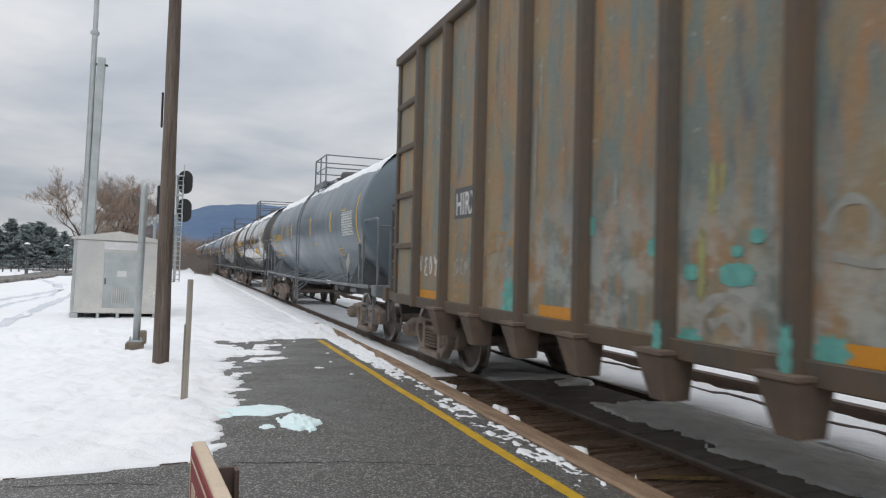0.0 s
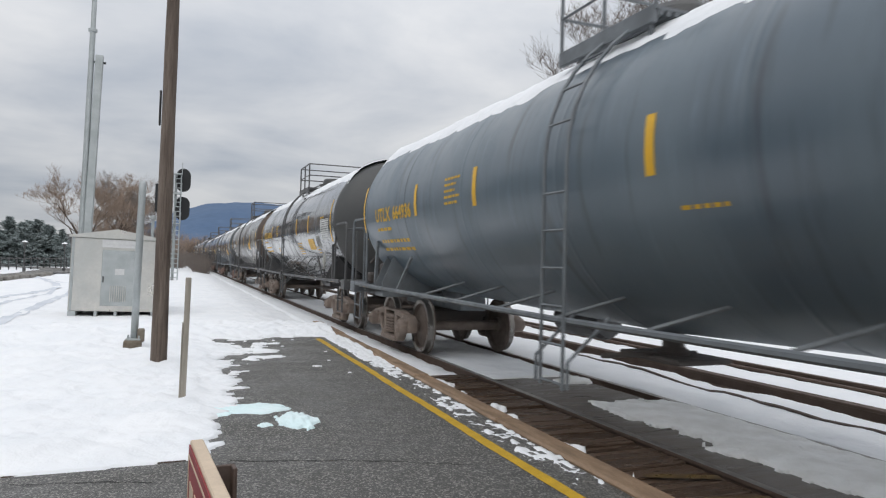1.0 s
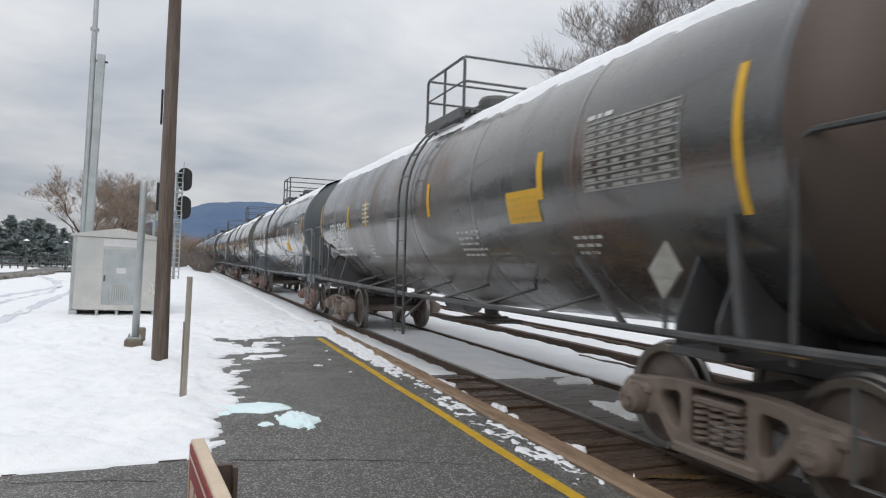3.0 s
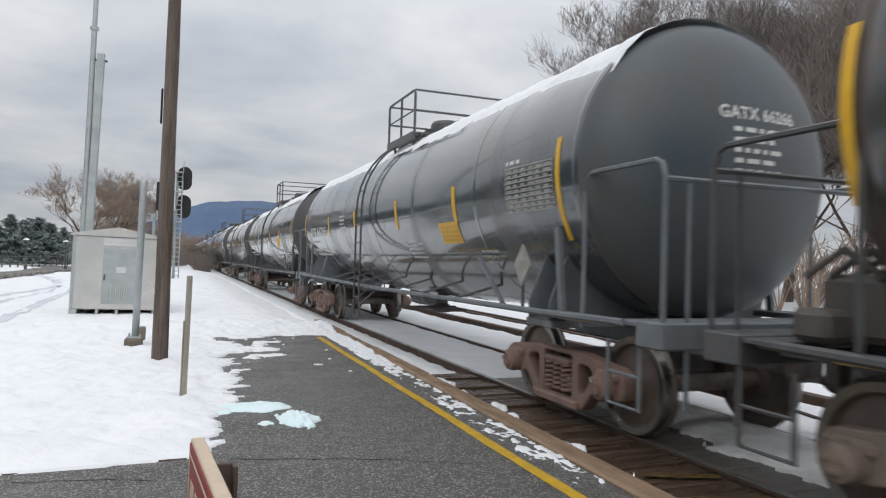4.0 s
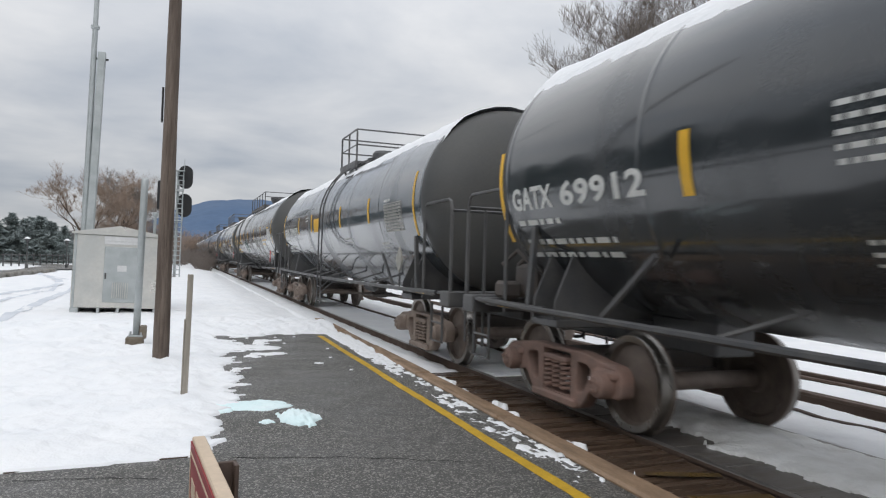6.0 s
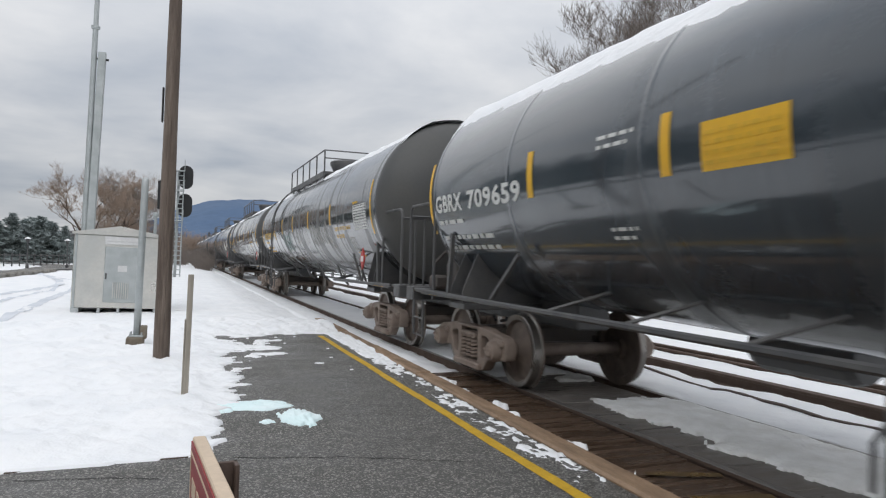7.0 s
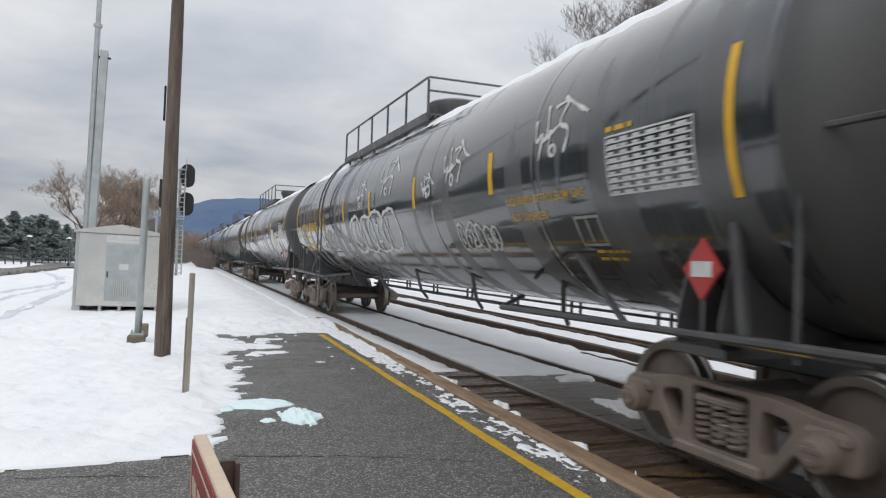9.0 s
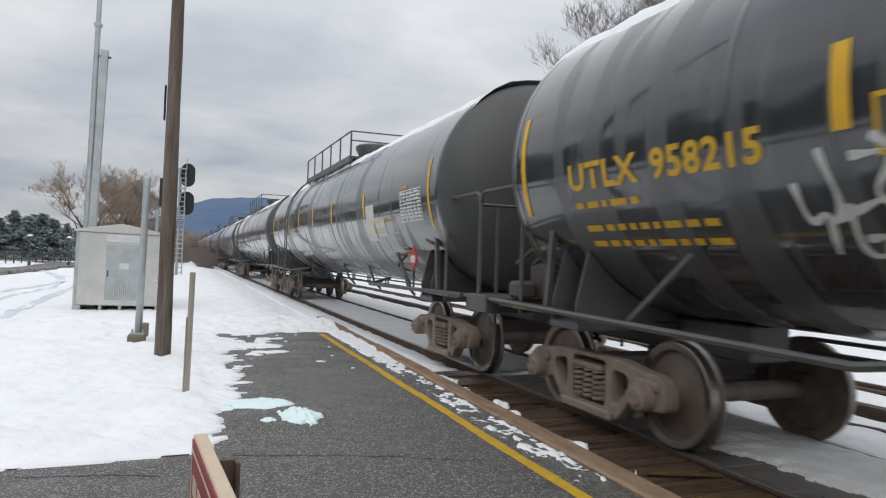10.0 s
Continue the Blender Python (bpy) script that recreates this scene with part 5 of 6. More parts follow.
def rungs_ladder(bm, radius, centre, y, w, low, high_angle, off=0.14):
    """A ladder that follows the shell on the platform side from below up to the top."""
    for dy in (-w / 2, w / 2):
        pts = [(-radius - off, y + dy, low), (-radius - off, y + dy, centre)]
        for k in range(1, 9):
            a = high_angle * k / 8
            pts.append((-(radius + off) * math.cos(a), y + dy, centre + (radius + off) * math.sin(a)))
        tube(bm, pts, 0.02, 5)
    z = low + 0.05
    while z < centre:
        tube(bm, [(-radius - off, y - w / 2, z), (-radius - off, y + w / 2, z)], 0.014, 5)
        z += 0.36
    for k in range(1, 6):
        a = high_angle * k / 5.2
        x, zz = -(radius + off) * math.cos(a), centre + (radius + off) * math.sin(a)
        tube(bm, [(x, y - w / 2, zz), (x, y + w / 2, zz)], 0.014, 5)


def tank_car(name, label, long_car, paint, steel, style, group):
    """One tank car, its leading end towards -y; rail head at z = 0."""
    car = thing(name, label, "tank car", group=group)
    tc = 17.2 if long_car else 13.35
    half_len = tc / 2 + 2.175
    radius, centre = (1.60, 2.72) if long_car else (1.50, 2.62)
    bulge = 0.62
    half = half_len - 0.72 - bulge
    seams = [-half + 0.06] + [-half + 2 * half * k / 6 for k in range(1, 6)] + [half - 0.06]
    shell = part("tank", tank_shell_mesh("tank", radius, half, bulge, seams, paint), None, car, m=pose(0, 0, centre))
    part("snow_cap", snow_cap_mesh(radius, half + 0.1, 2.0 if long_car else 5.0, ((-1.6, 5.6),) if long_car else ((-1.2, 1.2),)), None, car, "strip of snow along the tank's top", pose(0, 0, centre))
    # stub sills, end platforms and couplers
    for s in (-1, 1):
        e = s * half_len
        bm = bmesh.new()
        ya, yb = sorted((e - s * 0.25, e - s * 3.4))
        box(bm, (-0.24, ya, 0.78), (0.24, yb, 1.12), 0.02)
        yc, yd = sorted((e - s * 0.08, e - s * 0.42))
        box(bm, (-1.48, yc, 0.98), (1.48, yd, 1.20), 0.015)
        part("stub_sill", bm, steel, car)
        bm = bmesh.new()
        ya, yb = sorted((e - s * 0.43, e - s * 0.74))
        box(bm, (-1.46, ya, 1.14), (1.46, yb, 1.18), 0.008)
        for x in (-1.46, 1.30):
            yc, yd = sorted((e - s * 0.75, e - s * 2.0))
            box(bm, (x, yc, 1.10), (x + 0.16, yd, 1.17), 0.008)
        part("end_platform", bm, steel, car)
        bm = bmesh.new()
        ya, yb = sorted((e - s * 1.15, e - s * 1.85))
        box(bm, (-1.469, ya, 1.112), (-1.4605, yb, 1.162))
        part("reflective_stripe", bm, YELLOW, car)
        bm = bmesh.new()
        ya, yb = sorted((e - s * 0.02, e - s * 0.45))
        box(bm, (-0.1, ya, 0.74), (0.1, yb, 0.98), 0.03)
        box(bm, (-0.17, *sorted((e + s * 0.06, e - s * 0.16))[:1], 0.70), (0.13, sorted((e + s * 0.06, e - s * 0.16))[1], 1.0), 0.05)
        part("coupler", bm, DARK_CAST, car)
        # saddle webs carry the tank over the truck
        cy = s * tc / 2
        bm = bmesh.new()
        for y in (cy - 0.22, cy + 0.22):
            pts = [(-1.42, 1.05), (1.42, 1.05), (1.42, 1.25)]
            pts += [((radius - 0.02) * math.sin(a), centre - (radius - 0.02) * math.cos(a)) for a in [0.95 - 1.9 * k / 16 for k in range(17)]]
            pts += [(-1.42, 1.25)]
            a = [bm.verts.new((x, y - 0.012, z)) for x, z in pts]
            b = [bm.verts.new((x, y + 0.012, z)) for x, z in pts]
            bm.faces.new(a)
            bm.faces.new(b[::-1])
            for k in range(len(pts)):
                bm.faces.new((a[k], a[(k + 1) % len(pts)], b[(k + 1) % len(pts)], b[k]))
        box(bm, (-1.42, cy - 0.28, 0.98), (1.42, cy + 0.28, 1.06), 0.01)
        part("saddle", bm, steel, car)
        truck(car, cy, style)
        # handrails round the end platform
        for x in (-1.44, 1.44):
            bm = bmesh.new()
            tube(bm, [(x, e - s * 0.12, 1.05), (x, e - s * 0.12, 2.36), (x, e - s * 0.16, 2.46), (x, e - s * 0.24, 2.50), (x, e - s * 1.16, 2.50), (x, e - s * 1.24, 2.46), (x, e - s * 1.28, 2.36), (x, e - s * 1.28, 1.05)], 0.024, 6)
            part("end_handrail", bm, steel, car)
        bm = bmesh.new()
        tube(bm, [(-1.44, e - s * 0.12, 2.34), (1.44, e - s * 0.12, 2.34)], 0.022, 6)
        for x in (-1.2, 0.75):
            tube(bm, [(x, e - s * 0.12, 0.5), (x, e - s * 0.12, 2.34)], 0.02, 6)
        part("end_rail", bm, steel, car)
        # step below the end platform
        for x in () if long_car else (-1.44, 1.44):
            bm = bmesh.new()
            tube(bm, [(x, e - s * 0.40, 1.0), (x, e - s * 0.40, 0.45), (x, e - s * 0.85, 0.45), (x, e - s * 0.85, 1.0)], 0.02, 6)
            tube(bm, [(x, e - s * 0.40, 0.72), (x, e - s * 0.85, 0.72)], 0.016, 6)
            part("step", bm, steel, car)
        # upright gusset and brackets from sill to shell
        for x in (-1, 1):
            bm = bmesh.new()
            beam(bm, (cy - s * 0.95, 1.12), (cy - s * 1.75, 1.72), 0.045, x * 1.36 - 0.022, x * 1.36 + 0.022)
            part("bracket", bm, steel, car)
            bm = bmesh.new()
            beam(bm, (cy + s * 0.42, 1.14), (cy + s * 0.30, 2.02), 0.08, x * 1.38 - 0.025, x * 1.38 + 0.025)
            part("bracket", bm, steel, car)
        bm = bmesh.new()
        tube(bm, [(0.3, e - s * 0.35, 0.85), (0.35, e - s * 0.1, 0.62), (0.3, e + s * 0.02, 0.60)], 0.028, 6)
        part("air_hose", bm, SIGNAL_BLACK, car)
        # brake gear on the trailing end platform
        bm = bmesh.new()
        if s < 0:
            bm.free()
            continue
        box(bm, (-1.0, *sorted((e - s * 0.62, e - s * 1.15))[:1], 1.19), (-0.35, sorted((e - s * 0.62, e - s * 1.15))[1], 1.62), 0.05)
        box(bm, (-1.3, *sorted((e - s * 0.66, e - s * 0.95))[:1], 1.19), (-1.05, sorted((e - s * 0.66, e - s * 0.95))[1], 1.40), 0.04)
        for k in range(4):
            tube(bm, [(-1.2 + k * 0.22, e - s * 0.7, 1.6), (-1.1 + k * 0.22, e - s * 0.9, 1.78), (-1.0 + k * 0.22, e - s * 1.1, 1.6)], 0.03, 6)
        part("brake_gear", bm, DARK_CAST, car)
    # pipes along the sides or under the belly
    if not long_car:
        for x in (-1.47, 1.47):
            bm = bmesh.new()
            run = half_len - 0.6
            tube(bm, [(x, -run, 1.16), (x, -run + 1.4, 1.14), (x, 0, 1.10), (x, run - 1.4, 1.14), (x, run, 1.16)], 0.034, 7)
            part("side_pipe", bm, steel, car)
            for k in range(7):
                y = -4.2 + k * 1.4
                bm = bmesh.new()
                tube(bm, [(x, y, 1.11), (x * 0.55, y - 0.35, centre - math.sqrt(radius ** 2 - (x * 0.55) ** 2) - 0.0)], 0.02, 5)
                part("pipe_hanger", bm, steel, car)
        bm = bmesh.new()
        lathe(bm, [(0, -0.6), (0.2, -0.6), (0.24, -0.5), (0.24, 0.5), (0.2, 0.6), (0, 0.6)], 16, "y")
        for v in bm.verts:
            v.co += Vector((0.55, 2.6, 0.86))
        part("air_reservoir", bm, BLACK_STEEL, car)
        bm = bmesh.new()
        lathe(bm, [(0, 0.62), (0.16, 0.62), (0.18, 0.75), (0.12, 0.8), (0.12, 1.2), (0, 1.2)], 14, "z")
        tube(bm, [(-0.9, 0, 0.72), (0.3, 0, 0.72)], 0.03, 6)
        box(bm, (-0.35, -0.5, 0.66), (0.35, 0.5, 0.72), 0.02)
        part("bottom_outlet", bm, DARK_CAST, car)
    else:
        for x, z, r in ((0.48, 0.87, 0.034), (0.48, 1.0, 0.02)):
            bm = bmesh.new()
            tube(bm, [(x, -tc / 2 + 1.2, z), (x, tc / 2 - 1.2, z)], r, 7)
            part("belly_pipe", bm, steel, car)
        for k in range(7):
            y = -tc / 2 + 2.6 + k * 2.0
            for d in (0, 0.24):
                bm = bmesh.new()
                box(bm, (0.46, y + d - 0.014, 0.83), (0.50, y + d + 0.014, centre - math.sqrt(radius ** 2 - 0.48 ** 2) + 0.02), 0.004)
                part("pipe_hanger", bm, steel, car)
        for k in range(5):
            y = -5.6 + k * 2.6
            bm = bmesh.new()
            tube(bm, [(-0.95, y - 0.3, 1.44), (-0.7, y + 0.1, 1.05), (-0.48, y + 0.35, 0.88)], 0.03, 5)
            part("strut", bm, steel, car)
        for x in (-1.47, 1.47):
            for s in (-1, 1):
                bm = bmesh.new()
                tube(bm, [(x, s * (half_len - 0.6), 1.16), (x, s * (tc / 2 - 3.2), 1.10), (x * 0.6, s * (tc / 2 - 3.8), 1.2)], 0.032, 7)
                part("side_pipe", bm, steel, car)
    # ladder, walkway, railings, dome
    top = centre + radius
    bm = bmesh.new()
    ly = 4.65 if long_car else 0.0
    rungs_ladder(bm, radius, centre, ly, 0.42, 0.48, 1.25)
    part("ladder", bm, steel, car)
    for y in (ly - 0.3, ly + 0.3):
        bm = bmesh.new()
        tube(bm, [(-1.2, y, 1.15), (-1.64, y, 0.75), (-1.64, y, 0.5)], 0.018, 5)
        part("ladder_stay", bm, steel, car)
    y0, y1 = (-1.1, 5.4) if long_car else (-0.85, 0.85)
    plate = BLACK_STEEL if long_car else steel
    bm = bmesh.new()
    box(bm, (-1.0, y0, top - 0.22), (-0.94, y1, top - 0.06), 0.005)
    walkway = part("walkway", bm, plate, car, "grated walkway on the tank's top")
    for k in range(6):
        bm = bmesh.new()
        box(bm, (-0.93 + k * 0.09, y0, top - 0.14), (-0.88 + k * 0.09, y1, top - 0.10))
        part("slat", bm, plate, walkway)
        if not long_car:
            bm = bmesh.new()
            box(bm, (0.43 + k * 0.09, y0, top - 0.14), (0.48 + k * 0.09, y1, top - 0.10))
            part("slat", bm, plate, walkway)
    for e in ((y0, y0 + 1.8) if long_car else (y0, y1 - 0.4)):
        for k in range(4):
            bm = bmesh.new()
            box(bm, (-0.95, e + k * 0.1, top - 0.095), (0.98, e + k * 0.1 + 0.05, top - 0.065))
            part("slat", bm, plate, walkway)
    y = y0 + 0.1
    while y < y1:
        bm = bmesh.new()
        tube(bm, [(-0.96, y, top - 0.14), (-0.92, y, top - 0.34)], 0.03, 5)
        part("walkway_stay", bm, plate, walkway)
        y += 1.2
    sides = ((-0.96, y0, y1), (0.96, y0, y0 + 2.2 if long_car else y1))
    for x, a, b in sides:
        bm = bmesh.new()
        hi = top + (0.58 if long_car else 0.72)
        tube(bm, [(x, a, top - 0.1), (x, a, hi - 0.06), (x, a + 0.06, hi), (x, b - 0.06, hi), (x, b, hi - 0.06), (x, b, top - 0.1)], 0.024, 6)
        if not (long_car and x < 0):
            tube(bm, [(x, a, top + 0.34), (x, b, top + 0.34)], 0.016, 6)
        n = 4 if long_car and x < 0 else 1
        for k in range(1, n + 1):
            y = a + (b - a) * k / (n + 1)
            tube(bm, [(x, y, top - 0.1), (x, y, hi)], 0.022, 6)
        part("railing", bm, BLACK_STEEL if long_car else steel, car)
    for y in (y0,) if long_car else (y0, y1):
        bm = bmesh.new()
        for z in ((top + 0.58 if long_car else top + 0.72), top + 0.34):
            tube(bm, [(-0.96, y, z), (0.96, y, z)], 0.02, 6)
        part("end_railing", bm, BLACK_STEEL if long_car else steel, car)
    bm = bmesh.new()
    if long_car:
        lathe(bm, [(0, top + 0.42), (0.50, top + 0.42), (0.56, top + 0.38), (0.56, top + 0.30), (0.46, top + 0.10), (0.46, top - 0.12), (0, top - 0.12)], 28, "z")
    else:
        lathe(bm, [(0, top + 0.34), (0.28, top + 0.34), (0.32, top + 0.28), (0.34, top + 0.16), (0.46, top + 0.14), (0.46, top + 0.08), (0.38, top + 0.06), (0.38, top - 0.12), (0, top - 0.12)], 24, "z")
        box(bm, (-0.15, -0.95, top - 0.1), (0.2, -0.6, top + 0.22), 0.03)
        box(bm, (-0.15, 0.6, top - 0.1), (0.15, 0.85, top + 0.18), 0.03)
    part("dome", bm, BLACK_STEEL, car, "round manway dome", smooth=False)
    return car, radius, centre, half, bulge


def dress(car, radius, centre, half, mark, colour, seed, long_car, base, stripes, low, sign=None, panel=None, head_text=""):
    """Stripes, reporting marks and stencils on the platform side of a tank. u = 0 at the trailing end of the straight shell."""
    at = on_shell(radius, centre, half, centre)
    span = 2 * half
    for u in (-0.16 if not long_car else 0.18, span - 0.42):
        stripe(car, at, u, low - 0.32, 1.06, 0.085)
    for u in stripes:
        stripe(car, at, u, low, 0.5, 0.12)
    if mark:
        u0, v0, w = base
        first, second = mark.split()
        share = 0.45 if first == "UTLX" else 0.365
        lettering("reporting_mark", first, on_shell(radius, centre, half - u0, centre + v0), 0.25, colour, car, w * share, 0.085)
        lettering("reporting_mark", second, on_shell(radius, centre, half - u0 - w * (share + 0.07), centre + v0), 0.25, colour, car, w * (0.93 - share), 0.085)
        rows = [(u0 + 0.04, v0 - 0.17, 0.95, 0.06), (u0 + 0.1, v0 - 0.40, 1.7, 0.062), (u0 + 0.1, v0 - 0.56, 1.75, 0.062)]
        bars("stencil", at, rows, colour, car, seed)
    rows = []
    blocks = ((16.5, -1.05, 2, 0.5),) if long_car else ((stripes[0] + 1.35, low + 0.42, 5, 0.55), (stripes[0] + 1.4, low - 0.42, 4, 0.4), (9.3, low - 0.3, 5, 0.8), (12.3, low - 0.45, 3, 0.5))
    if seed == 13:
        blocks = (blocks[0], (9.3, low - 0.3, 1, 0.5), blocks[3])
    if seed == 101:
        blocks = tuple((u, v, 2, w) for u, v, n, w in blocks)
    for u, v, n, w in blocks:
        for k in range(n):
            rows.append((u, v - k * 0.085, w - 0.08 * (k % 3), 0.036))
    bars("stencil", at, rows, colour, car, seed + 3)
    if panel:
        u0, v0, w, h = panel
        data_panel(car, on_shell(radius, centre, half - u0, centre + v0), w, h, 9, 6, OLD_WHITE if colour is not YELLOW_PAINT else WHITE_PAINT, seed)
        bars("stencil", on_shell(radius, centre, half - u0, centre + v0 + h + 0.05), [(0, 0, 0.4, 0.045)], colour, car, seed)
    if sign:
        u0, v0, w, h = sign
        bm = bmesh.new()
        patch(bm, on_shell(radius, centre, half - u0, centre + v0, 0.008), 0, 0, w, h, 2, 4)
        s = part("warning_decal", bm, YELLOW, car, "yellow rectangular decal with writing")
        bars("writing", on_shell(radius, centre, half - u0, centre + v0, 0.012), [(0.04, h * (0.12 + k * 0.2), w - 0.08, h * 0.09) for k in range(4)], YELLOW_PAINT, s, 5)
    if head_text:
        lettering("reporting_mark", head_text, on_head(radius, centre, half, 0.62, -0.33, 0.44), 0.13, colour, car, 0.95, 0.07)
        bars("stencil", on_head(radius, centre, half, 0.62, -0.18, 0.32), [(0, -k * 0.1, 0.6 - 0.1 * (k % 2), 0.045) for k in range(5)], colour, car, seed + 5)
    # hazard placards on brackets beside the leading saddle
    tc = 17.2 if long_car else 13.35
    pm = RED if long_car else OLD_WHITE
    py = -tc / 2 + (0.3 if not long_car else -0.1 if seed == 71 else 0.5)
    placard(car, pose(-1.47, py, 1.62), pm)
    bm = bmesh.new()
    tube(bm, [(-1.46, py, 1.16), (-1.46, py, 1.40)], 0.02, 5)
    part("placard_bracket", bm, BLACK_STEEL, car)
    if long_car:
        placard(car, pose(0.55, -tc / 2 - 2.175 + 0.05, 1.60, 0, 0, 90), pm)


def repaint(car, paint, steel=None, head="black"):
    for ob in car.children_recursive:
        if ob.name.split(".")[0] == "tank":
            ob.material_slots[0].link = "OBJECT"
            ob.material_slots[0].material = paint
            ob.material_slots[1].link = "OBJECT"
            ob.material_slots[1].material = HEAD[head]
        elif steel is not None:
            for slot in ob.material_slots:
                if slot.material is GREY_STEEL:
                    slot.link = "OBJECT"
                    slot.material = steel


PAINT = {
    "slate": make_tank_paint("slate_grey_tank_paint", (0.095, 0.13, 0.16), (0.13, 0.168, 0.198), 0.30, 0.6, 1.0, (0.022, 0.025, 0.03), dull=0.46, coat=0.2),
    "charcoal": make_tank_paint("charcoal_tank_paint", (0.024, 0.028, 0.033), (0.044, 0.048, 0.052), 0.09, 0.12, 7.0, (0.022, 0.023, 0.026)),
    "brown": make_tank_paint("brown_black_tank_paint", (0.075, 0.074, 0.072), (0.11, 0.102, 0.094), 0.2, 0.45, 13.0, (0.05, 0.043, 0.038), rust=0.3, coat=0.5),
    "steel": make_tank_paint("steel_grey_tank_paint", (0.045, 0.055, 0.063), (0.068, 0.08, 0.088), 0.12, 0.14, 21.0, (0.03, 0.032, 0.035), rust=0.12),
    "black": make_tank_paint("glossy_black_tank_paint", (0.024, 0.029, 0.033), (0.04, 0.045, 0.05), 0.08, 0.12, 29.0, (0.02, 0.02, 0.022)),
    "navy": make_tank_paint("blue_grey_tank_paint", (0.04, 0.052, 0.064), (0.06, 0.072, 0.083), 0.12, 0.16, 37.0, (0.032, 0.036, 0.042)),
    "ribbed": make_tank_paint("banded_black_tank_paint", (0.036, 0.040, 0.044), (0.078, 0.080, 0.081), 0.07, 0.45, 45.0, (0.020, 0.020, 0.020), pitch=2.2, edge=0.03, coat=0.6),
    "ribbed2": make_tank_paint("streaked_black_tank_paint", (0.036, 0.039, 0.042), (0.074, 0.076, 0.077), 0.07, 0.40, 53.0, (0.11, 0.11, 0.11), pitch=2.2, edge=0.03, coat=0.6),
    "ribbed3": make_tank_paint("worn_black_tank_paint", (0.037, 0.040, 0.043), (0.075, 0.077, 0.078), 0.08, 0.38, 61.0, (0.03, 0.03, 0.03), pitch=1.7, edge=0.03, coat=0.6),
}
GREEN_SPRAY = surface("faded_green_spray", (0.10, 0.22, 0.19), (0.07, 0.15, 0.13), 5, 40, (0.5, 0.7), bump=0.05)
GROUP = "tank cars of the freight train"
TRAIN = []      # (car, place of its leading axle at the start, its truck spacing)

car, R, C, H, B = tank_car("tank_car", "slate-grey tank car with yellow marks and snow on top", False, PAINT["slate"], GREY_STEEL, "rust", GROUP)
# paint, place, mark, its colour, its (u, v, width), stripes, their foot, decal, panel, label
SHORT = (("slate", 13.2, "UTLX 664936", YELLOW_PAINT, (0.74, -0.26, 2.12), (3.05, 5.4, 8.95, 11.82), -0.25, None, (13.15, -0.38, 1.1, 0.52), "slate-grey tank car with yellow marks, dark stains and snow on top"),
         ("charcoal", 31.13, "UTLX 668529", YELLOW_PAINT, (0.9, -0.17, 2.2), (3.22, 6.2, 9.3, 11.42), -0.22, (11.28, -0.72, 0.84, 0.32), (13.35, -0.45, 1.05, 0.5), "charcoal tank car with yellow marks and a yellow decal"),
         ("brown", 48.65, "CGTX 23491", WHITE_PAINT, (1.02, -0.38, 1.88), (2.96, 4.5, 8.3, 11.8), -0.30, (11.05, -0.53, 0.75, 0.36), (12.7, -0.3, 1.35, 0.62), "brownish dark tank car with white marks and a rusty end"),
         ("steel", 66.43, "GATX 66266", WHITE_PAINT, (0.75, -0.40, 2.15), (3.22, 5.95, 9.02, 11.75), -0.45, (11.1, -0.75, 0.75, 0.32), (13.45, -0.42, 1.1, 0.5), "grey-black tank car with white marks, rust at its end"),
         ("black", 83.95, "GATX 69912", WHITE_PAINT, (0.15, -0.42, 2.4), (3.0, 6.3, 8.85, 11.55), -0.46, (10.75, -0.60, 0.8, 0.34), (12.1, -0.8, 1.1, 0.58), "glossy black tank car with white marks and yellow decal"),
         ("navy", 101.8, "GBRX 709659", WHITE_PAINT, (0.1, -0.31, 2.72), (3.0, 5.25, 9.05, 11.7), -0.29, (5.72, -0.30, 0.80, 0.36), (12.9, -0.5, 1.1, 0.5), "dark blue-grey tank car with white marks and yellow decal"))
blank = [copy_thing(car, Matrix()) for _ in SHORT[1:]]
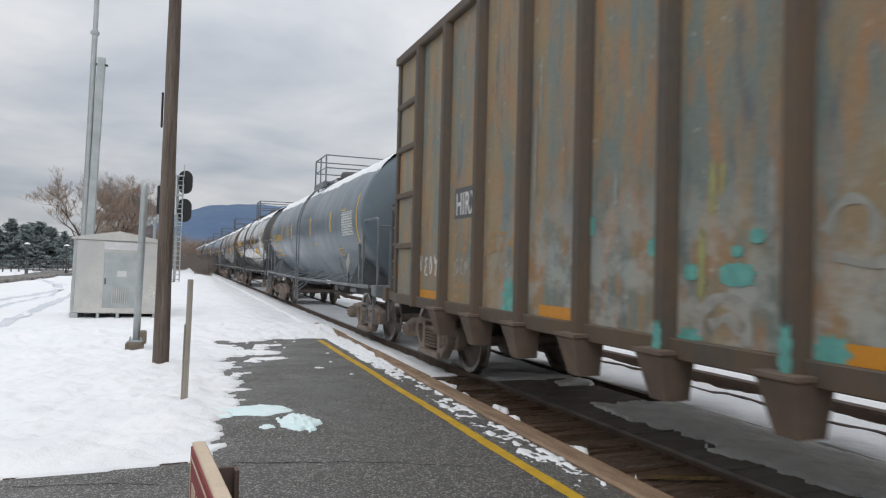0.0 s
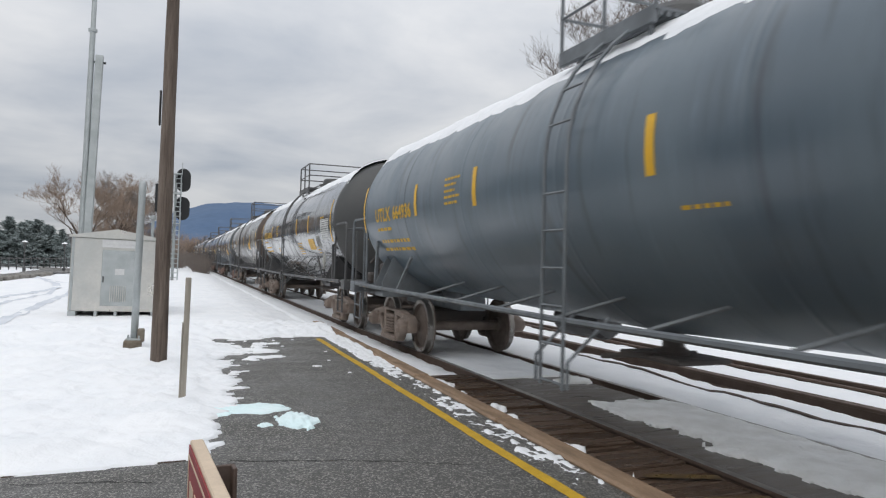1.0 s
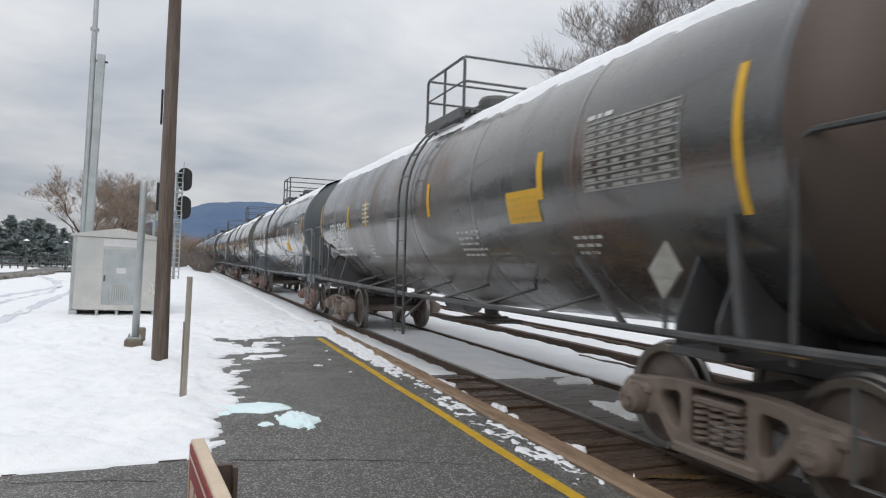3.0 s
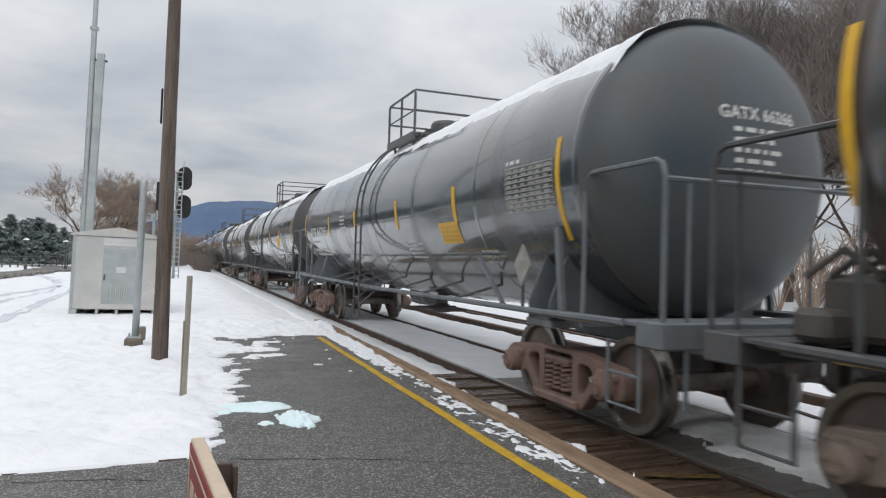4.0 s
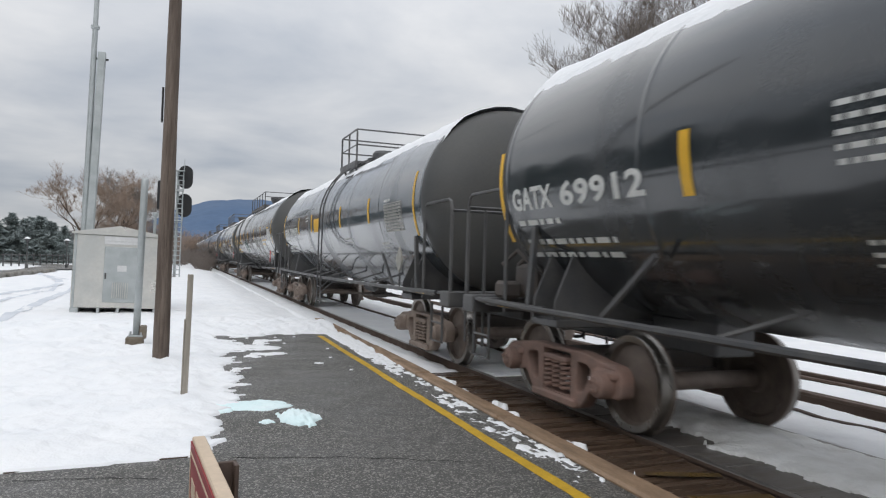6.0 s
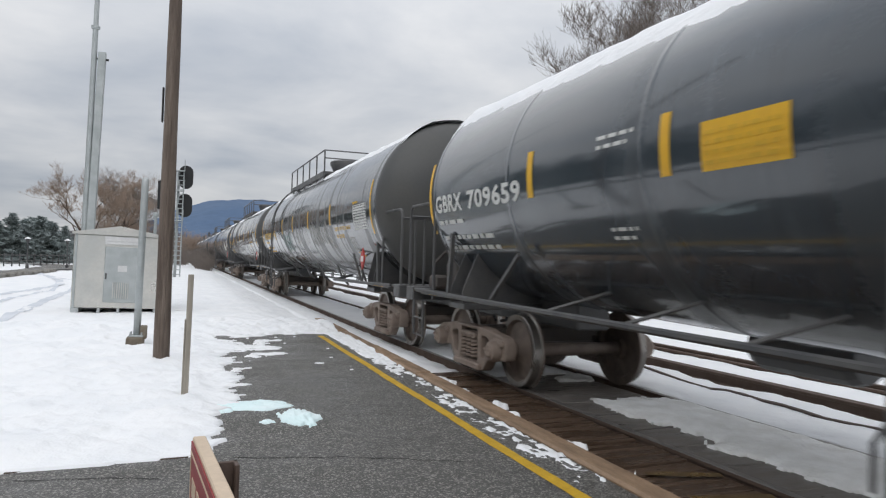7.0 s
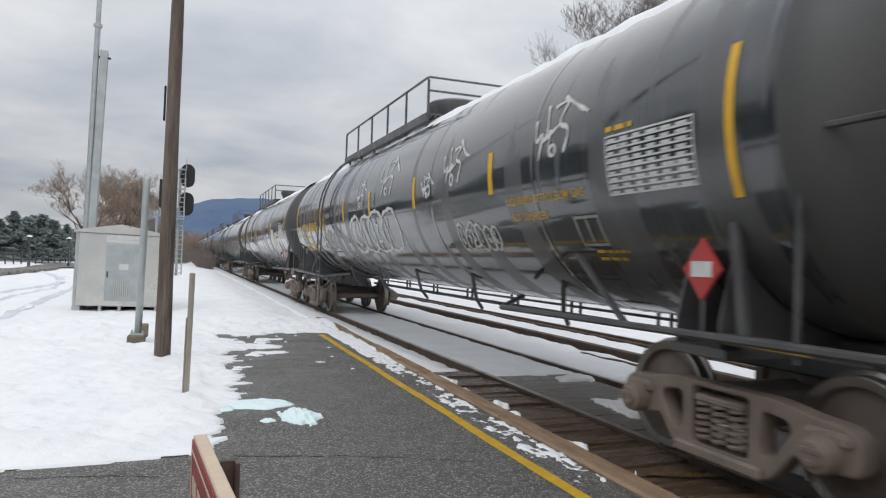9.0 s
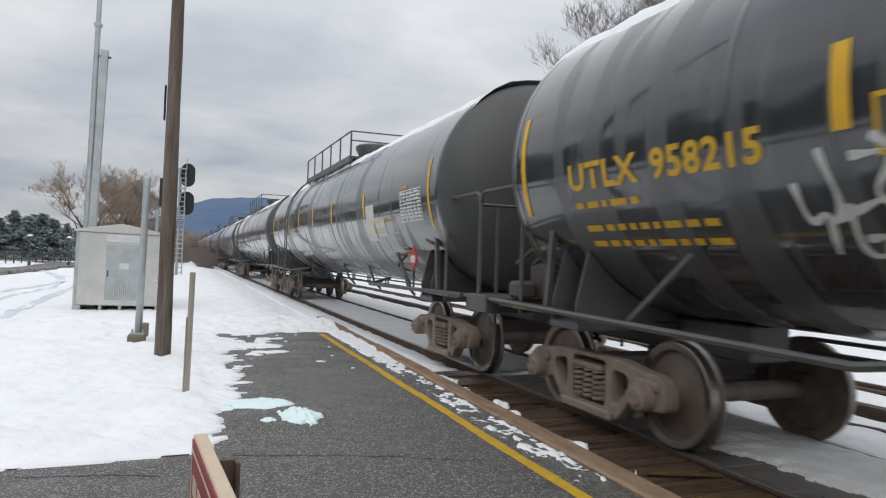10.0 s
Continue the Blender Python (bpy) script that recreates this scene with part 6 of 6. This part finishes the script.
for (paint, place, mark, colour, base, stripes, low, sign, panel, label), c in zip(SHORT, [car] + blank):
    repaint(c, PAINT[paint], None if paint in ("slate", "steel") else BLACK_STEEL, {"slate": "grey", "brown": "brown", "steel": "blue", "navy": "black"}.get(paint, "black"))
    c["label"] = label
    dress(c, R, C, H, mark, colour, int(place), False, base, stripes, low, sign, panel, head_text=mark)
    TRAIN.append((c, place, 13.35))
    if paint == "steel":      # only its sill, pipe and end gear are grey
        for ob in c.children_recursive:
            if ob.name.split(".")[0] in ("ladder", "ladder_stay", "walkway", "slat", "walkway_stay", "railing", "end_railing", "pipe_hanger"):
                ob.material_slots[0].link = "OBJECT"
                ob.material_slots[0].material = BLACK_STEEL
    for ob in c.children:      # the ladder is not in the middle of every tank
        if ob.name.split(".")[0] in ("ladder", "ladder_stay") and paint in ("steel", "slate"):
            ob.location.y += 0.5 if paint == "steel" else -0.25
    if paint in ("steel", "black"):      # reddish frames under these cars
        for ob in c.children_recursive:
            for slot in ob.material_slots:
                if slot.material is CAST:
                    slot.link = "OBJECT"
                    slot.material = RED_CAST
    if paint == "charcoal":
        bm = bmesh.new()
        patch(bm, on_shell(R, C, H - 12.52, C - 0.68, 0.008), 0, 0, 0.5, 0.34, 2, 3)
        card = part("notice", bm, OLD_WHITE, c, "cream framed notice")
        for e in ((0.05, 0.06, 0.2, 0.28), (0.27, 0.06, 0.32, 0.28), (0.37, 0.16, 0.45, 0.28)):
            bm = bmesh.new()
            patch(bm, on_shell(R, C, H - 12.52, C - 0.68, 0.012), *e, 2, 2)
            part("dark_field", bm, BLACK_STEEL, card)


car, R, C, H, B = tank_car("tank_car", "long black pressure tank car with yellow marks", True, PAINT["ribbed"], BLACK_STEEL, "rust", GROUP)
blank = [copy_thing(car, Matrix()) for _ in range(15)]
LONG_MARKS = ("UTLX 957072", "UTLX 958215")
for k, c in enumerate([car] + blank):
    repaint(c, PAINT[("ribbed", "ribbed2", "ribbed3")[k % 3]])
    TRAIN.append((c, 119.7 + (21.5 if k else 0) + max(0, k - 1) * 21.45, 17.2))
    if k > 2:
        c["label"] = "long black pressure tank car far down the train"
        continue
    dress(c, R, C, H, LONG_MARKS[k] if k < 2 else "", YELLOW_PAINT, 70 + k, True, (1.12, -0.42, 2.32), ((3.9, 6.25, 8.65, 11.5, 14.6), (3.95, 6.7, 9.0, 11.75, 14.62), (3.8, 6.4, 8.8, 11.4, 14.55))[k], -0.3, None, (17.05, -0.5, 1.1, 0.5), head_text=LONG_MARKS[k] if k < 2 else "")
    at = lambda u, v: on_shell(R, C, H - u, C + v)
    lettering("cargo_name", "LIQUEFIED PETROLEUM GAS", at(15.05, -0.48), 0.10, YELLOW_PAINT, c, 1.6, 0.02)
    lettering("cargo_name", "NOT ODORIZED", at(15.1, -0.65), 0.09, YELLOW_PAINT, c, 0.8, 0.02)
    bm = bmesh.new()
    a2 = at(16.35, -0.97)
    for e in ((0, 0, 0.42, 0.03), (0, 0.29, 0.42, 0.32), (0, 0, 0.03, 0.32), (0.39, 0, 0.42, 0.32), (0.19, 0.04, 0.22, 0.28)):
        patch(bm, a2, *e, 2, 2)
    part("test_stencil", bm, OLD_WHITE, c)
    bm = bmesh.new()
    a2 = at(4.2, -0.47)
    for e in ((0, 0, 0.34, 0.03), (0, 0.31, 0.34, 0.34), (0, 0, 0.03, 0.34), (0.31, 0, 0.34, 0.34), (0.12, 0.1, 0.24, 0.22)):
        patch(bm, a2, *e, 2, 2)
    part("owner_emblem", bm, YELLOW_PAINT, c, "square yellow outlined emblem")
    if k == 0:
        c["label"] = "long black pressure tank car with faint scrawls low on its side"
        cursive_scrawl(at(9.2, -0.85), 2.2, 0.5, c, OLD_WHITE, 3, 0.022)
        cursive_scrawl(at(12.0, -0.9), 2.5, 0.72, c, OLD_WHITE, 8, 0.05)
        tag_scrawl(at(14.1, -0.95), 0.6, c, OLD_WHITE, 11, 0.035)
        bubble_scrawl(at(6.4, -0.95), 0.6, c, GREEN_SPRAY, 21, 0.05, 5)
    if k == 1:
        c["label"] = "long black pressure tank car covered in white spray-paint scrawls"
        for u, v, s in ((15.75, -0.1, 0.72), (13.1, -0.1, 0.66), (9.75, -0.02, 0.85), (8.0, -0.1, 0.6), (12.2, -0.2, 0.4)):
            tag_scrawl(at(u, v), s, c, WHITE_PAINT, int(u * 10), 0.05)
        bubble_scrawl(at(7.25, -1.12), 1.0, c, WHITE_PAINT, 3, 0.085, 4, 0.82)
        bubble_scrawl(at(13.3, -1.0), 0.38, c, WHITE_PAINT, 8, 0.045, 6)
        tag_scrawl(at(3.6, -1.15), 0.85, c, WHITE_PAINT, 77, 0.06)
        bubble_scrawl(at(4.3, -1.0), 0.55, c, OLD_WHITE, 9, 0.05, 4)
    if k == 2:
        c["label"] = "long black pressure tank car with pale paper sheets on its side"
        for u, v in ((14.75, -0.45), (15.35, -0.72), (14.6, -0.8)):
            bm = bmesh.new()
            patch(bm, at(u, v), 0, 0, 0.62, 0.36, 2, 3)
            part("paper_sheet", bm, WHITE_PAINT, c)


FOOT_RUST = surface("brown_rib_foot", (0.20, 0.145, 0.11), (0.14, 0.105, 0.085), 3, 30, (0.6, 0.85), bump=0.3)
YELLOW_SPRAY = surface("faded_yellow_spray", (0.42, 0.42, 0.16), (0.3, 0.3, 0.15), 5, 40, (0.5, 0.7), bump=0.03)
ORANGE_WORN = surface("worn_orange_stencil", (0.45, 0.27, 0.12), (0.30, 0.19, 0.10), 9, 60, (0.5, 0.6), bump=0.03)


def gondola():
    """High-sided rusty gondola; the trailing end is at y = +L / 2."""
    g = thing("gondola_car", "tall rust-streaked blue-grey gondola with spray paint", "gondola car")
    half = 8.0
    side, low, top = 1.5, 1.12, 5.12
    for x in (-side, side - 0.03):
        bm = bmesh.new()
        box(bm, (x, -half, low), (x + 0.03, half, top))
        part("side_wall", bm, RUSTY_PANEL, g)
    for y in (-half, half - 0.03):
        bm = bmesh.new()
        box(bm, (-side + 0.03, y, low), (side - 0.03, y + 0.03, top))
        part("end_wall", bm, RUSTY_PANEL, g)
    bm = bmesh.new()
    box(bm, (-side + 0.03, -half + 0.03, low), (side - 0.03, half - 0.03, low + 0.05))
    part("car_floor", bm, RUSTY_PANEL, g)
    for s in (-1, 1):
        bm = bmesh.new()
        box(bm, (s * side - 0.09, -half - 0.05, top - 0.02), (s * side + 0.09, half + 0.05, top + 0.13), 0.02)
        part("top_chord", bm, RIB_RUST, g)
        bm = bmesh.new()
        box(bm, (s * side - 0.06, -half, low - 0.14), (s * side + 0.05, half, low + 0.02), 0.01)
        part("side_sill", bm, RIB_RUST, g)
    for s in (-1, 1):
        bm = bmesh.new()
        box(bm, (-side, s * half - 0.09, top - 0.02), (side, s * half + 0.09, top + 0.13), 0.02)
        part("end_chord", bm, RIB_RUST, g)
    # hat-section posts, and tapered feet below the sill
    def rib():
        bm = bmesh.new()
        a = [(0.0, -0.085), (-0.04, -0.075), (-0.115, -0.045), (-0.115, 0.045), (-0.04, 0.075), (0.0, 0.085)]
        rings = [[bm.verts.new((x, y, z)) for x, y in a] for z in (low - 0.14, 2.2, 3.6, top - 0.02)]
        for p, q in zip(rings, rings[1:]):
            for j in range(6):
                bm.faces.new((p[j], p[(j + 1) % 6], q[(j + 1) % 6], q[j]))
        bm.faces.new(rings[0][::-1])
        bm.faces.new(rings[-1])
        return mesh_of("rib", bm, RIB_RUST)

    def foot():
        bm = bmesh.new()
        rings = []
        for z, w, d in ((0.66, 0.085, 0.10), (1.0, 0.14, 0.20), (1.02, 0.16, 0.22), (1.05, 0.16, 0.22)):
            rings.append([bm.verts.new((x, y, z)) for x, y in ((0.12, -w), (-d, -w), (-d, w), (0.12, w))])
        for p, q in zip(rings, rings[1:]):
            for j in range(4):
                bm.faces.new((p[j], p[(j + 1) % 4], q[(j + 1) % 4], q[j]))
        bm.faces.new(rings[0][::-1])
        bm.faces.new(rings[-1])
        return mesh_of("rib_foot", bm, FOOT_RUST)
    feet = foot()
    me = rib()
    ribs = [half - 1.1 - 1.122 * j for j in range(13)]
    for y in ribs:
        part("rib", me, None, g, m=pose(-side, y, 0))
        part("rib", me, None, g, m=pose(side, y, 0, 0, 0, 180))
        if abs(y) < 6.2:
            part("rib_foot", feet, None, g, m=pose(-side, y, 0))
            part("rib_foot", feet, None, g, m=pose(side, y, 0, 0, 0, 180))
    for s in (-1, 1):
        bm = bmesh.new()
        box(bm, (s * side - 0.05, half - 0.07, low - 0.1), (s * side + 0.05, half + 0.03, top), 0.015)
        part("corner_post", bm, RIB_RUST, g)
    # horizontal stiffeners of the end bay and the end wall
    for z in (1.9, 2.75, 3.55, 4.3):
        for s in (-1, 1):
            bm = bmesh.new()
            box(bm, (s * side - 0.055, half - 1.02, z), (s * side + 0.055, half + 0.04, z + 0.10), 0.02)
            part("stiffener", bm, RIB_RUST, g)
        bm = bmesh.new()
        box(bm, (-side, half, z), (side, half + 0.11, z + 0.12), 0.02)
        part("stiffener", bm, RIB_RUST, g)
    bm = bmesh.new()
    for y in (half + 0.25, half + 0.62):
        tube(bm, [(-1.38, y, 1.0), (-1.38, y, 2.75)], 0.03, 6)
    for j in range(6):
        tube(bm, [(-1.38, half + 0.25, 1.1 + j * 0.3), (-1.38, half + 0.62, 1.1 + j * 0.3)], 0.018, 6)
    box(bm, (-1.42, half, 2.62), (-1.2, half + 0.6, 2.68), 0.01)
    part("ladder", bm, BLACK_STEEL, g)
    bm = bmesh.new()
    box(bm, (-0.3, -half - 1.3, 0.75), (0.3, half + 1.3, 1.12), 0.02)
    box(bm, (-1.45, half + 0.75, 0.95), (1.45, half + 0.95, 1.2), 0.01)
    for x in (-1.4, 1.3):
        box(bm, (x, half - 0.02, 0.98), (x + 0.1, half + 0.8, 1.15), 0.01)
    part("centre_sill", bm, RIB_RUST, g)
    bm = bmesh.new()
    box(bm, (-0.17, half + 0.95, 0.70), (0.15, half + 1.55, 1.0), 0.05)
    part("coupler", bm, DARK_CAST, g)
    for s in (-1, 1):
        truck(g, s * 7.3, "rust")
    # marks between the ribs
    skin = -side - 0.005
    bm = bmesh.new()
    patch(bm, on_flat(skin + 0.002, half - 2.50, 2.28), 0, 0, 0.76, 0.42, 1, 1)
    part("dark_field", bm, BLACK_STEEL, g)
    lettering("reporting_mark", "HIRX", on_flat(skin - 0.002, half - 2.56, 2.33), 0.30, WHITE_PAINT, g, 0.66, 0.06)
    lettering("reporting_mark", "139", on_flat(skin, half - 2.53, 1.82), 0.26, ORANGE_WORN, g, 0.7, 0.04)
    lettering("reporting_mark", "574", on_flat(skin, half - 3.58, 1.80), 0.26, ORANGE_WORN, g, 0.7, 0.04)
    bars("stencil", on_flat(skin, half - 2.55, 1.2), [(0, 0.14, 0.65, 0.06), (0, 0, 0.6, 0.06)], ORANGE_WORN, g, 3)
    letters = {"v": ((0, 1), (.3, 0), (.55, 1)), "e": ((.6, .9), (.1, .8), (.5, .5), (.1, .4), (.2, 0), (.65, .05)), "o": ((.3, 1), (.02, .5), (.3, 0), (.6, .45), (.3, 1)), "y": ((0, 1), (.3, .5), (.6, 1), (.25, 0)), "arrow": ((0, .5), (1.0, .45), (.6, .8), (1.0, .45), (.6, .1)), "g": ((.6, .9), (.1, .8), (.05, .2), (.5, .05), (.6, .45), (.3, .5)), "n": ((0, 0), (.05, 1), (.5, .05), (.55, 1)), "t": ((0, .95), (.6, 1), (.3, 1), (.3, 0))}

    def scrawl(word, u, v, w, high, material):
        bm = bmesh.new()
        for j, c in enumerate(word):
            stroke(bm, on_flat(skin, half - u - j * w, v), [(a_ * w * 0.95, b_ * high) for a_, b_ in letters[c]], 0.045, 2)
        part("spray_scrawl", bm, material, g, "white spray-painted scrawl")

    scrawl(("v", "e", "o", "y", "arrow"), 1.18, 1.48, 0.2, 0.30, WHITE_PAINT)
    scrawl(("g", "e", "n", "t"), 2.56, 1.53, 0.16, 0.22, OLD_WHITE)
    for u in (1.22, 4.78, 8.05):
        bm = bmesh.new()
        patch(bm, on_flat(skin, half - u, 1.14), 0, 0, 0.66, 0.12, 1, 1)
        part("reflective_stripe", bm, ORANGE, g)

    def splash(u, v, w, h, material, x=skin):
        """A sprayed patch with a blotted outline, or a run of paint where it is narrow."""
        bm = bmesh.new()
        n = 28
        at_ = on_flat(x, half, 0)
        ring = []
        for j in range(n):
            a_ = 2 * math.pi * j / n
            r = (abs(math.cos(a_)) ** 3 + abs(math.sin(a_)) ** 3) ** (-1 / 3) * (1 + 0.16 * math.sin(j * 2.3 + u * 7) + 0.10 * math.sin(j * 4.1 + v * 11))
            ring.append(bm.verts.new(at_(u + w * (0.5 + 0.5 * r * math.cos(a_)), v + h * (0.5 + 0.5 * r * math.sin(a_)), 0.002)))
        bm.faces.new(ring)
        part("spray_patch", bm, material, g)

    splash(3.98, 1.04, 0.40, 0.46, TURQUOISE)
    for u, v, w, h in ((5.46, 1.98, 0.10, 0.16), (5.62, 1.95, 0.12, 0.18), (6.45, 1.76, 0.12, 0.14), (6.86, 1.58, 0.14, 0.12), (7.2, 1.55, 0.3, 0.16), (7.45, 1.84, 0.12, 0.1), (7.3, 1.75, 0.1, 0.08)):
        splash(u, v, w, h, TURQUOISE)
    for y, h in ((6.71, 0.26), (7.83, 0.34)):
        splash(y - 0.045, 1.0, 0.09, h, TURQUOISE, -side - 0.118)
        splash(y + 0.10, 1.02, 0.22, h * 0.8, TURQUOISE)
    splash(7.0, 1.45, 0.07, 0.5, YELLOW_SPRAY)
    splash(7.1, 2.05, 0.06, 0.4, YELLOW_SPRAY)
    splash(7.2, 2.2, 0.04, 0.22, YELLOW_SPRAY)
    for u, v, w, h in ((4.62, 2.3, 0.05, 1.0), (4.72, 3.2, 0.04, 0.7), (2.28, 3.3, 0.03, 0.6), (6.0, 2.2, 0.05, 0.3), (7.6, 1.9, 0.05, 0.5)):
        splash(u, v, w, h, OLD_WHITE)
    bm = bmesh.new()
    for pts in (((0, .5), (.2, .8), (.5, .7), (.5, .4)), ((.1, .3), (.5, .2), (.9, .4)), ((.5, 0), (.7, .3), (.75, .7))):
        stroke(bm, on_flat(skin, half - 7.98, 1.55), [(a_ * 0.6, b_ * 0.7) for a_, b_ in pts], 0.07, 3)
    part("spray_scrawl", bm, OLD_WHITE, g)
    bm = bmesh.new()
    for pts in (((0, 0), (.1, .5), (.5, .7), (.8, .3), (.7, 0)), ((.2, .2), (.5, .4), (.6, .1))):
        stroke(bm, on_flat(skin, half - 7.0, 1.16), [(a_ * 0.6, b_ * 0.5) for a_, b_ in pts], 0.1, 3)
    part("spray_scrawl", bm, OLD_WHITE, g)
    return g


gon = gondola()
GON_PLACE = 8.67 + 0.889 - 7.3      # its middle at the start: trailing truck centre less half the spacing


def motions():
    steps_ = [k * 0.5 for k in range(21)]
    spin = [k / FPS for k in range(301)]
    turning = [(t, math.degrees(SPEED * t / WHEEL_R)) for t in spin]
    for car, place, tc in [(gon, GON_PLACE - 0.889 - 7.3, 14.6)] + TRAIN:
        middle = (place + AXLE + tc / 2) * 0.9363 + 0.6
        body = BODY["gondola" if car is gon else "long" if tc > 15 else "short"]
        for ob in car.children:
            if ob.name.split(".")[0] == "truck":
                ob.location.y *= body[1] * (1.0 if car is gon else 0.99 if tc > 15 and ob.location.y < 0 else 1.0 if tc > 15 else 0.985 if ob.location.y < 0 else 1.035)
            else:
                ob.matrix_basis = Matrix.Diagonal((*body, 1)) @ ob.matrix_basis
        walk(car, [(t, pose(TRACK_X, middle - SPEED * t, 0)) for t in steps_])
        for t_ in car.children:
            if t_.name.split(".")[0] == "truck":
                for w in t_.children:
                    if w.name.split(".")[0] == "wheelset":
                        x, y, z = w.matrix_basis.translation
                        walk(w, [(t, pose(x, y, z, a % 360.0)) for t, a in turning])


motions()
